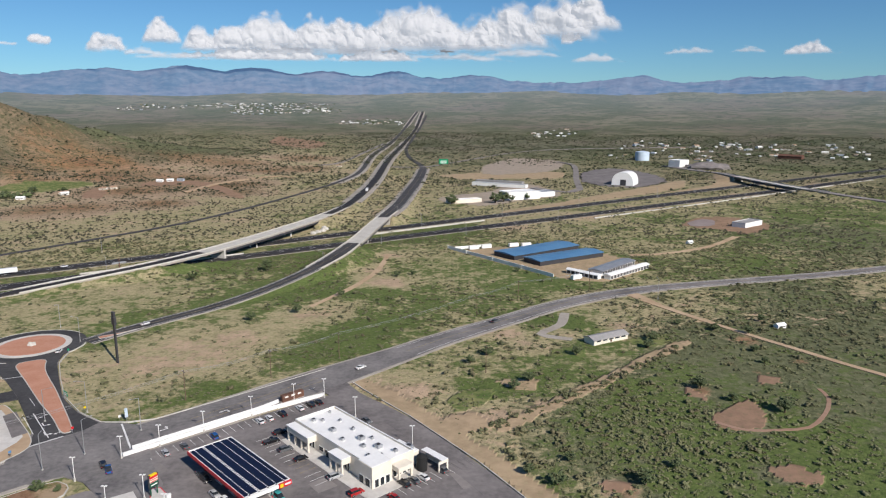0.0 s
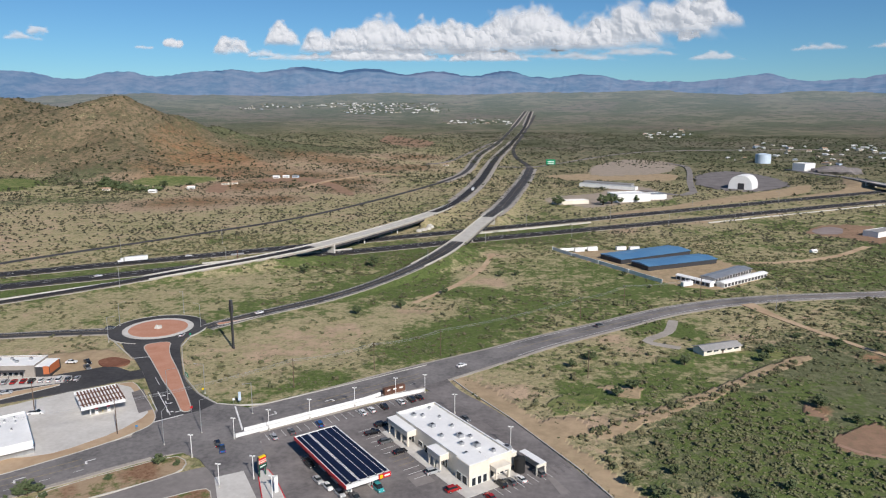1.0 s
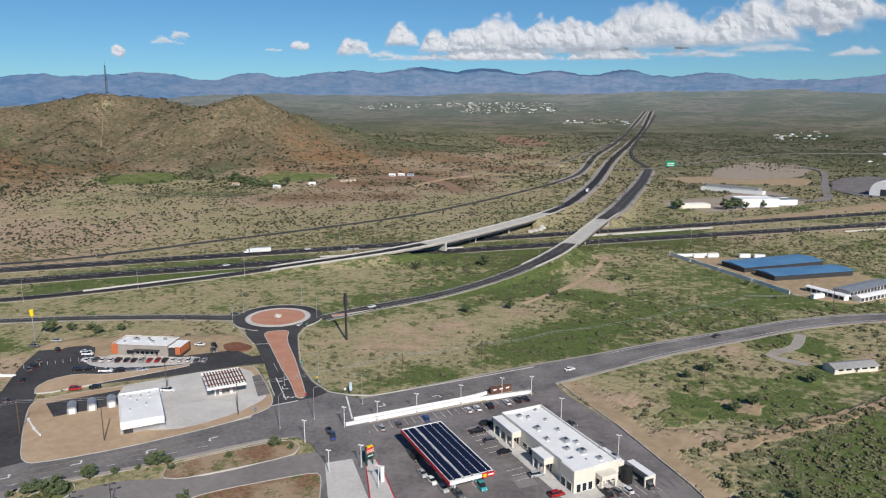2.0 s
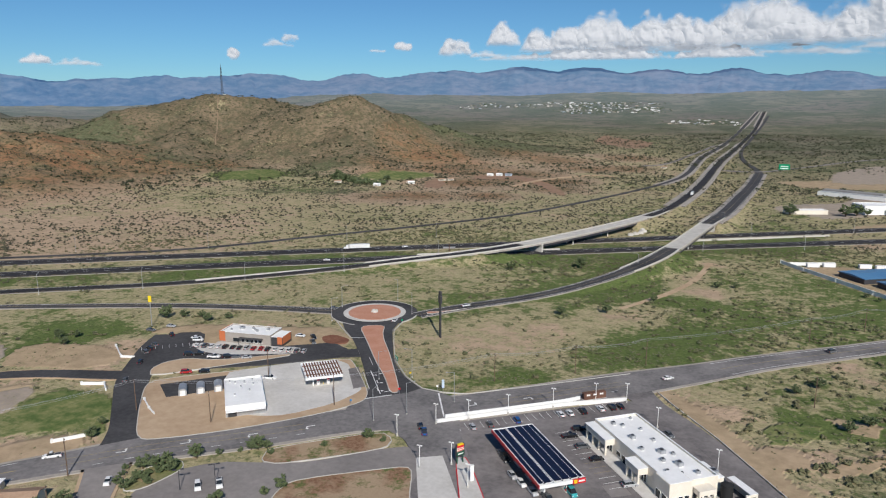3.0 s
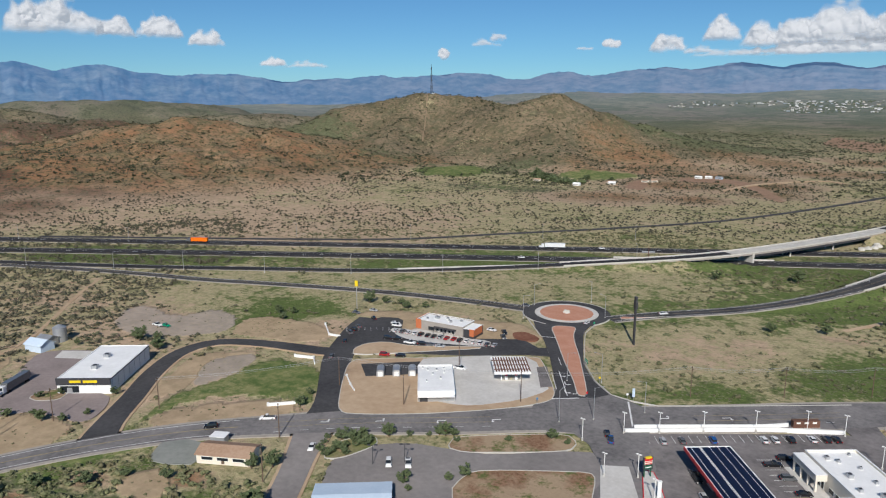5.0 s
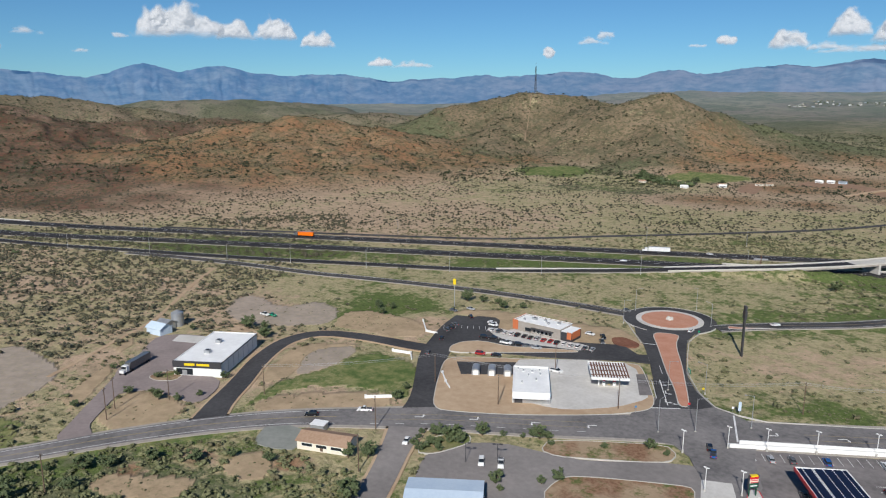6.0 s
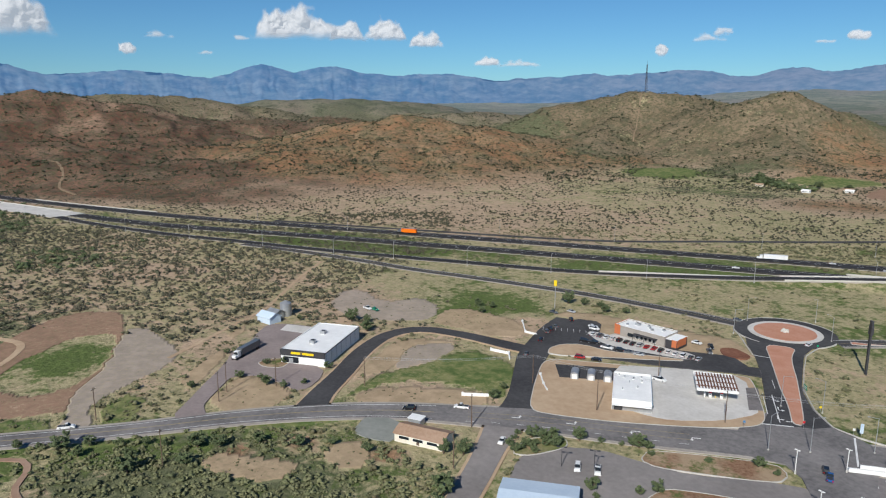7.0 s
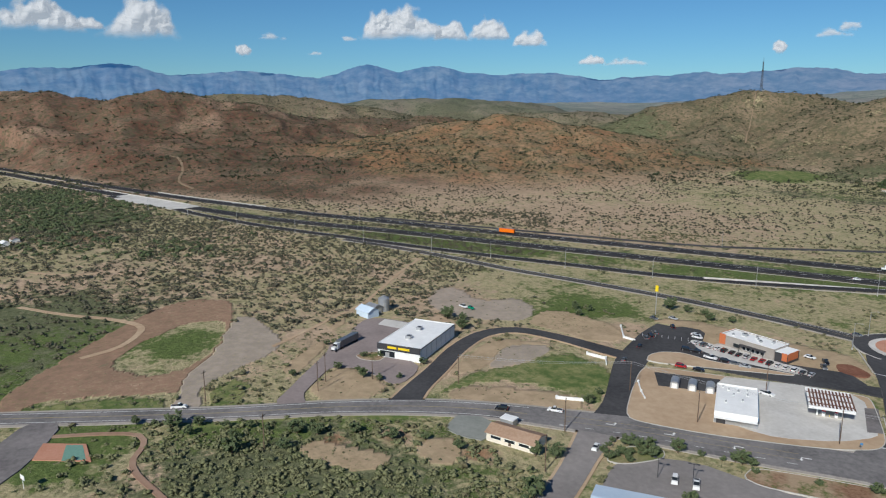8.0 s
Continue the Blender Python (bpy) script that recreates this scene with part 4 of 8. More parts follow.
RINGS = np.geomspace(462, 4550, 210)
ground_me = ground_sheet("ground", np.r_[0.0, 40, 90, np.arange(130, 460, 2.2), RINGS[RINGS < 2330]])
ground_me.materials.append(ground_material("desert_ground"))
ground = tagged(new("ground", ground_me), "semi-arid desert range with grass, scrub and reddish hills", "ground", kind="structure")
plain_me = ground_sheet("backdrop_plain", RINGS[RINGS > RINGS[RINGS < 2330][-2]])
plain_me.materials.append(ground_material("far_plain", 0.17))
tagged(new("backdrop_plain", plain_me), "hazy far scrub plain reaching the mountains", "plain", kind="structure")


# ---- mountains on the horizon ----
PEAKS = ((33, 2.5, 2.5), (25, 2.75, 6), (19.5, 2.98, 5), (14.5, 2.85, 5), (9.5, 2.7, 5), (4, 2.6, 4), (-2.5, 2.4, 3.5), (-15.2, 2.25, 2.0), (-24, 2.0, 4), (-32, 2.05, 5), (40.5, 2.4, 5),
         (46, 2.2, 5), (59.5, 2.35, 4), (63.5, 2.4, 3), (67.5, 2.98, 3.5), (72.5, 2.92, 3), (82.5, 2.42, 6), (91.5, 2.8, 4), (96, 2.4, 5), (104, 2.6, 6))


def mountain_sheet():
    az = np.arange(-44, 112, 0.1)
    f = np.linspace(0, 1, 46)
    A, F = np.meshgrid(az, f)
    R = 4100 + 700 * F
    crest = np.full_like(A, 1.72)
    for a, e, w in PEAKS:
        crest = np.maximum(crest, 1.72 + (e - 1.72) * np.exp(-(np.abs(A - a) / w) ** 1.8))
    crest = crest + (vnoise(A * 40, A * 0, 70, 77, 5) - 0.5) * 0.50 + (0.3 - np.abs(2 * vnoise(A * 40, A * 0, 22, 79, 3) - 1)) * 0.10
    top = EYE + 4800 * np.tan(np.radians(crest))
    foot = plain_rise(R, A) - 18
    X, Y = -R * np.sin(np.radians(A)), R * np.cos(np.radians(A))
    gully = 1 - np.abs(2 * vnoise(A * 60 + (vnoise(A * 60, R * 0.3, 90, 61, 3) - 0.5) * 60, R * 0.09, 62, 60, 5) - 1)
    rise = F ** 1.5 * (0.72 + 0.28 * F) * (0.42 + 1.05 * gully * (1 - F) + 0.58 * F) * (0.90 + 0.2 * (vnoise(X, Y, 90, 66, 4) - 0.5) * (1 - F))
    Z = foot + np.maximum(top - foot, 0) * np.clip(rise, 0, 1.02)
    n, m = len(az), len(f)
    i, j = np.arange(m - 1)[:, None] * n, np.arange(n - 1)[None, :]
    faces = np.stack([i + j, i + j + 1, i + n + j + 1, i + n + j], -1).reshape(-1, 4)
    me = bpy.data.meshes.new("backdrop_mountains")
    me.from_pydata(np.stack([X.ravel(), Y.ravel(), Z.ravel()], 1).tolist(), [], faces.tolist())
    me.polygons.foreach_set("use_smooth", [True] * len(faces))
    # haze: how far the painted air haze pales towards the east
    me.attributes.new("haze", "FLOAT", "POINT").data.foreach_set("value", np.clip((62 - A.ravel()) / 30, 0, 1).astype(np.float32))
    return me


# Blue of the air haze is painted into both base colour and emission
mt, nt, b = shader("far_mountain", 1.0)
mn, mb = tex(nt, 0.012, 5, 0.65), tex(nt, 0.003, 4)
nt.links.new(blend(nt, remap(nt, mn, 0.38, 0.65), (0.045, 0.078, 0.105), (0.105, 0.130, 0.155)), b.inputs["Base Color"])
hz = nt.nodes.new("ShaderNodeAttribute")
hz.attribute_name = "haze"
# Noise mixes darker and lighter haze blues to imitate shaded and lit slopes
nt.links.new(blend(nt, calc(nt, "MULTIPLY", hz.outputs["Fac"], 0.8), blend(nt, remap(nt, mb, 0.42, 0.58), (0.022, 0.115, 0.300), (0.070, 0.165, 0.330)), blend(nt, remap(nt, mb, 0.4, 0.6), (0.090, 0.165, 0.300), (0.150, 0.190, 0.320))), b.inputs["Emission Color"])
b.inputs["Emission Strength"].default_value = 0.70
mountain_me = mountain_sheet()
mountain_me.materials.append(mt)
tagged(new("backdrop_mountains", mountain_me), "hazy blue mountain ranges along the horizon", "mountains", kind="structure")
# ---- road furniture: lines, shoulders, barriers ----
def shoulder(name, line, extra, material, label, side=0):
    l2 = line[:, :3]
    half = line[:, 3] / 2
    a = half + extra if side >= 0 else half
    b = -half - extra if side <= 0 else -half
    ob = part(name, strip(bmesh.new(), l2, a, b, -1.2, -0.03), material, None)
    PAVED.append((line[:, :2], half + extra * 0.6))
    return tagged(ob, label, "road shoulder", kind="structure")


shoulder("shoulder_main", main_line, 1.6, M_GRAVEL, "pale gravel road shoulder with worn edge")
shoulder("shoulder_freeway_far", fa_line, 0.7, M_GRAVEL, "pale gravel freeway shoulder")
shoulder("shoulder_freeway_near", fb_line, 0.7, M_GRAVEL, "pale gravel freeway shoulder")
shoulder("shoulder_ramp", off_line, 0.7, M_GRAVEL, "pale gravel ramp shoulder")
shoulder("shoulder_roundabout_ramp", rmp_line, 0.9, M_GRAVEL, "pale gravel ramp shoulder")
north = portion(off_line, 1, 780, 3400)
shoulder("shoulder_highway", north, 6.0, M_GRAVEL, "pale gravel highway verge")
shoulder("shoulder_slip", portion(sb_line, 1, 1000, 3400), 5.0, M_GRAVEL, "pale gravel highway verge")
shoulder("shoulder_ramp_north", portion(rmp_line, 1, 660, 1300), 4.0, M_GRAVEL, "pale gravel ramp verge")
shoulder("shoulder_frontage", frt_line, 1.2, M_GRAVEL, "pale gravel road shoulder")
shoulder("shoulder_loop", l_line, 1.0, M_SOIL, "tan dirt road shoulder")
shoulder("shoulder_side_street", w_line, 1.0, M_SOIL, "tan dirt road shoulder")
for line, ob, top in ((fa_line, fwy_a, 0.085), (fb_line, fwy_b, 0.085)):
    stripe(ob, line, line[:, 3] / 2 - 3.4, 0.16, top)
    stripe(ob, line, 2.2 - line[:, 3] / 2, 0.16, top, M_YELLOW)
    near = portion(line, 0, -720, 520)
    stripe(ob, near, 0, 0.25, top, M_LINE, 4, 9, "lane_dashes")
stripe(off_road, off_line, off_line[:, 3] / 2 - 0.9, 0.22, 0.125)
stripe(off_road, off_line, 0.9 - off_line[:, 3] / 2, 0.22, 0.125, M_YELLOW)
stripe(ramp_road, rmp_line, rmp_line[:, 3] / 2 - 0.8, 0.22, 0.155)
stripe(ramp_road, rmp_line, 0.8 - rmp_line[:, 3] / 2, 0.22, 0.155)
stripe(ramp_road, rmp_line, 0.0, 0.16, 0.155, M_YELLOW)
stripe(front_road, frt_line, 2.9, 0.16, 0.115)
stripe(front_road, frt_line, 0.0, 0.2, 0.115, M_YELLOW)
west = portion(main_line, 0, -330, -200)
mid = portion(main_line, 0, -196, -142)
east = portion(main_line, 0, -92, -50)
far = portion(main_line, 0, -20, 600)
stripe(main_road, west, west[:, 3] / 2 - 1.1, 0.18, 0.125)
stripe(main_road, west, 1.1 - west[:, 3] / 2, 0.18, 0.125)
stripe(main_road, west, 0.15, 0.14, 0.125, M_YELLOW)
stripe(main_road, west, -0.15, 0.14, 0.125, M_YELLOW)
for q in (mid, east):
    stripe(main_road, q, 2.0, 0.16, 0.125, M_YELLOW)
    stripe(main_road, q, -2.0, 0.16, 0.125, M_YELLOW)
    stripe(main_road, q, -5.4, 0.15, 0.125, M_LINE, 3, 6, "lane_dashes")
stripe(main_road, far, far[:, 3] / 2 - 1.2, 0.18, 0.125)
stripe(main_road, far, 1.2 - far[:, 3] / 2, 0.18, 0.125)
stripe(main_road, far, 0.0, 0.2, 0.125, M_YELLOW)


def flat_bar(parent, name, a, b, width, top, material=M_LINE):
    l2 = np.array([a, ((a[0] + b[0]) / 2, (a[1] + b[1]) / 2), b], float)
    return part(name, strip(bmesh.new(), l2, width / 2, -width / 2, top - 0.03, top), material, parent)


def turn_arrow(parent, x, y, ang, top, bend=1):
    """Painted lane arrow with a bent head."""
    bm = bmesh.new()
    c, s = math.cos(radians(ang)), math.sin(radians(ang))
    for o in ([(-2.2, -0.2), (0.8, -0.2), (0.8, 0.2), (-2.2, 0.2)], [(0.6, 0.2 * bend), (1.0, 0.2 * bend), (1.0, 1.2 * bend), (0.6, 1.2 * bend)], [(0.2, 1.2 * bend), (1.4, 1.2 * bend), (0.8, 2.2 * bend)]):
        prism(bm, [(x + u * c - v * s, y + u * s + v * c) for u, v in o], top - 0.03, top)
    return part("lane_arrow", bm, M_LINE, parent)


# marks on the roundabout leg and the crossing
flat_bar(leg_road, "stop_line", (-136, 213), (-128.5, 220.5), 0.6, 0.145)
flat_bar(leg_road, "lane_line", (-133, 219.5), (-149, 238.5), 0.3, 0.145)
flat_bar(leg_road, "lane_line", (-158, 252), (-152, 245), 0.2, 0.145)
flat_bar(leg_road, "stop_line", (-113, 230), (-102, 212), 0.6, 0.145)
flat_bar(leg_road, "yield_line", (-180, 271), (-170.5, 275.5), 0.45, 0.145)
flat_bar(leg_road, "edge_line", (-139.5, 222), (-152, 237), 0.25, 0.145)
for x, y, k in ((-135.5, 222, 1), (-131.5, 224, -1), (-146, 235, 1), (-143, 239, -1), (-140, 229, 1)):
    turn_arrow(leg_road, x, y, 308, 0.146, k)
for x, y, a, k in ((-184, 143.5, 45, 1), (-170, 157, 45, 1), (-155, 171, 225, 1), (-141, 184.5, 225, 1), (-96, 226, 45, 1), (-80, 241, 45, -1)):
    turn_arrow(main_road, x, y, a, 0.13, k)


kerb(leg_road, [(-170, 304), (-167, 290), (-157.5, 273), (-145.5, 253.5), (-132.5, 239.5), (-121, 231.5), (-112, 231.5), (-103, 234), (-82, 252.5), (-50, 282.5)], 0.35, 0.26, False)
kerb(leg_road, [(-202, 291), (-190.5, 280.5), (-181, 272)], 0.35, 0.26, False)
kerb(lane_road, [(-36.5, 268), (-30, 259), (-11.5, 236), (11.5, 203), (28.5, 174)], 0.35, 0.26, False)



def footpath(points, width, label, material=M_SOIL):
    """A worn dirt track that follows the terrain."""
    p = glide(points, 5)
    z = height(p[:, 0].copy(), p[:, 1].copy()) + np.where(np.hypot(p[:, 0], p[:, 1]) > 800, 0.9, 0.12)
    n = normals(p)
    w = width * (0.8 + 0.5 * vnoise(p[:, 0], p[:, 1], 14, 33, 2)) / 2
    ob = part("path_dirt", strip(bmesh.new(), np.c_[p, z], w, -w, -1.6, 0.0), material, None)
    PAVED.append((p, w))
    return tagged(ob, label, "path", kind="structure")


footpath([(-520, -72), (-505, -55), (-500, -40), (-497, -22)], 3, "narrow pale dirt track through scrub")
footpath([(-430, -66), (-405, -42), (-385, -18), (-365, -5), (-340, -14), (-330, -30)], 3, "narrow pale dirt track through scrub")
footpath([(-312, 50), (-338, 80), (-365, 110), (-420, 150), (-455, 178)], 2.2, "straight dirt track beside the fence line")
footpath([(-41, 520), (-44, 470), (-52, 432), (-62, 405), (-74, 378)], 3.5, "worn dirt track below the bridge")
footpath([polar(43.6, 1330), polar(43.4, 1420), polar(43.2, 1520), polar(43.0, 1590)], 1.8, "straight dirt track up the hill", M_TRACK)
footpath([polar(86.2, 930), polar(87.2, 990), polar(86.9, 1060), polar(87.2, 1130), polar(88.0, 1170)], 3.0, "winding red dirt track on the slope", M_TRACK)
footpath([(97, 232), (105, 226), (117, 226), (128, 228), (140, 240), (148, 253), (149, 262)], 1.6, "faint curved dirt trail through scrub", M_REDSOIL)
footpath([(-330, 900), (-322, 985), (-296, 1060), (-262, 1110), (-235, 1090)], 8, "curving dirt road on the plain")
footpath([(250, 590), (208, 545), (165, 520), (140, 515)], 5, "dirt track to the hilltop pad")
footpath([(66, 366), (60, 345), (48, 330), (62, 322)], 5, "curving dirt driveway to the shed", M_GRAVEL)

# ---- bridges ----
def barrier(name, line, off, parent, height=0.85, material=M_KERB):
    return part(name, strip(bmesh.new(), line[:, :3], np.asarray(off) + 0.22, np.asarray(off) - 0.22, -0.1, height), material, parent)


def bridge(line, lo, hi, piers, label, deck_from, deck_to, rail_from, rail_to, axis=1):
    base = thing("bridge", 0, 0, 0, 0, label, "bridge")
    span = portion(line, axis, lo, hi)
    half = span[:, 3] / 2
    deck = portion(line, axis, deck_from, deck_to)
    dh = deck[:, 3] / 2
    part("deck", strip(bmesh.new(), deck[:, :3], dh + 0.4, -dh - 0.4, -0.25, 0.17), M_KERB, base, "pale concrete bridge deck")
    # Girders are near black and extra deep to imitate shade below the deck
    for k in (-0.98, -0.35, 0.35, 0.98):
        part("girder", strip(bmesh.new(), span[:, :3], k * half + 0.35, k * half - 0.35, -2.9, -0.3), M_SHADOWGREY, base, "deep steel girder darkened like the shade under the deck")
    rail = portion(line, axis, rail_from, rail_to)
    rh = rail[:, 3] / 2
    barrier("parapet", rail, rh + 0.35, base)
    barrier("parapet", rail, -rh - 0.35, base)
    n = normals(line)
    for v in piers:
        i = int(np.abs(line[:, axis] - v).argmin())
        c, d, z = line[i, :2], n[i], line[i, 2]
        for k in (-3.0, 3.0):
            p = c + d * k
            part("pier_column", rod(bmesh.new(), (p[0], p[1], -0.8), (p[0], p[1], z - 2.2), 0.6, n=12), M_CONC, base)
        a, b = c + d * 4.6, c - d * 4.6
        part("pier_cap", strip(bmesh.new(), np.array([[*a, z], [*c, z], [*b, z]]), 0.7, -0.7, -2.6, -1.8), M_CONC, base)
    for v in (lo, hi):
        i = int(np.abs(line[:, axis] - v).argmin())
        c, d, z = line[i, :2], n[i], line[i, 2]
        a, b = c + d * (line[i, 3] / 2 + 0.9), c - d * (line[i, 3] / 2 + 0.9)
        part("abutment", strip(bmesh.new(), np.array([[*a, z], [*c, z], [*b, z]]), 0.8, -0.8, -z - 0.9, -0.3), M_KERB, base, "pale concrete abutment wall")
    return base


bridge(off_line, 503, 648, (545, 595), "long concrete ramp bridge over the freeway", 490, 680, 400, 735)
bridge(rmp_line, 520, 652, (560, 605), "concrete road bridge over the freeway", 520, 655, 450, 700)
bridge(o_line, 885, 1030, (930, 985), "concrete overpass bridge across the freeway", 878, 1040, 850, 1085)
wash = thing("bridge", 0, 0, 0, 0, "low freeway bridge over a dry wash", "bridge")
for line, lo, hi, left in ((fb_line, -905, -770, 1.5), (off_line, -885, -768, 5)):
    seg = portion(line, 0, lo, hi)
    h = seg[:, 3] / 2
    part("deck", strip(bmesh.new(), seg[:, :3], h + left, -h - 1.5, -0.6, 0.16), M_CONC, wash, "pale concrete bridge deck")
seg = portion(off_line, 0, -872, -800)
for k in (0.9, 2.6):
    part("girder", strip(bmesh.new(), seg[:, :3], -seg[:, 3] / 2 - k + 0.7, -seg[:, 3] / 2 - k, -3.0, -0.4), M_RUST, wash, "rust-brown steel girder")
for x in (-855, -836, -817):
    c = seg[int(np.abs(seg[:, 0] - x).argmin())]
    part("pier_column", rod(bmesh.new(), (c[0] + 3, c[1] - 6, -3), (c[0] + 3, c[1] - 6, c[2] - 0.5), 0.7, n=10), M_RUST, wash, "rust-stained pier column")
for line, lo, hi in ((fa_line, -915, -745), (fb_line, -965, -790)):
    seg = portion(line, 0, lo, hi)
    barrier("parapet", seg, seg[:, 3] / 2 + 0.6, wash)


def long_barrier(points, label):
    base = thing("concrete_barrier", 0, 0, 0, 0, label, "barrier", "freeway barriers")
    line = glide([(x, y, 0) for x, y in points])
    part("wall", strip(bmesh.new(), line, 0.3, -0.3, -0.5, 1.1), M_KERB, base)
    part("footing", strip(bmesh.new(), line, 0.55, -0.55, -0.6, 0.35), M_KERB, base)


long_barrier([(150, 688), (298, 793), (471, 921), (640, 1046)], "long white concrete barrier beside the freeway")
long_barrier([(-60, 600), (4, 647), (40, 673)], "pale concrete barrier in the freeway median")
long_barrier([(-330, 322), (-284, 375), (-240, 424)], "pale concrete barrier along the ramp")
long_barrier([(-240, 452), (-215, 470), (-150, 518)], "pale concrete barrier beneath the bridge")


# ---- buildings ----
def window_row(parent, x0, x1, y, z0, z1, n, facing=-1, depth=0.12, glass=M_GLASS, frame_mat=M_WHITE):
    """Windows along x in a wall whose face is at y."""
    w = (x1 - x0) / n
    for i in range(n):
        a, c = x0 + i * w + 0.12 * w, x0 + (i + 1) * w - 0.12 * w
        win = part("window", box(a, c, y - depth, y + depth, z0, z1), frame_mat, parent)
        f = y + facing * (depth + 0.03)
        part("pane", box(a + 0.12, c - 0.12, min(f, y), max(f, y), z0 + 0.12, z1 - 0.12), glass, win, "dark glass pane")


def side_window_row(parent, y0, y1, x, z0, z1, n, facing=1, depth=0.12, glass=M_GLASS):
    w = (y1 - y0) / n
    for i in range(n):
        a, c = y0 + i * w + 0.12 * w, y0 + (i + 1) * w - 0.12 * w
        win = part("window", box(x - depth, x + depth, a, c, z0, z1), M_WHITE, parent)
        f = x + facing * (depth + 0.03)
        part("pane", box(min(f, x), max(f, x), a + 0.12, c - 0.12, z0 + 0.12, z1 - 0.12), glass, win, "dark glass pane")


def flat_building(name, x, y, turn, lx, ly, h, wall, roof, label, category, parapet=0.5):
    base = thing(name, x, y, 0, turn, label, category)
    t = 0.3
    bm = bmesh.new()
    slab(bm, -lx / 2, lx / 2, -ly / 2, -ly / 2 + t, -0.3, h)
    slab(bm, -lx / 2, lx / 2, ly / 2 - t, ly / 2, -0.3, h)
    slab(bm, -lx / 2, -lx / 2 + t, -ly / 2 + t, ly / 2 - t, -0.3, h)
    slab(bm, lx / 2 - t, lx / 2, -ly / 2 + t, ly / 2 - t, -0.3, h)
    part("wall", bm, wall, base)
    part("roof", box(-lx / 2 + t, lx / 2 - t, -ly / 2 + t, ly / 2 - t, h - parapet - 0.3, h - parapet), roof, base)
    bm = bmesh.new()
    for a in ((-lx / 2 - 0.05, lx / 2 + 0.05, -ly / 2 - 0.05, -ly / 2 + 0.35), (-lx / 2 - 0.05, lx / 2 + 0.05, ly / 2 - 0.35, ly / 2 + 0.05), (-lx / 2 - 0.05, -lx / 2 + 0.35, -ly / 2 + 0.35, ly / 2 - 0.35), (lx / 2 - 0.35, lx / 2 + 0.05, -ly / 2 + 0.35, ly / 2 - 0.35)):
        slab(bm, *a, h, h + 0.12)
    part("coping", bm, roof, base)
    return base


def rooftop_unit(base, x, y, z, sx=1.6, sy=1.3, h=1.1):
    u = part("air_conditioner", box(x - sx / 2, x + sx / 2, y - sy / 2, y + sy / 2, z + 0.15, z + h, 0.06), M_METAL, base, "grey rooftop air conditioner")
    part("fan_grille", rod(bmesh.new(), (x, y, z + h), (x, y, z + h + 0.08), min(sx, sy) * 0.36, n=14), M_SHADOWGREY, u)
    part("curb", box(x - sx / 2 - 0.1, x + sx / 2 + 0.1, y - sy / 2 - 0.1, y + sy / 2 + 0.1, z, z + 0.15), M_WHITE, u)


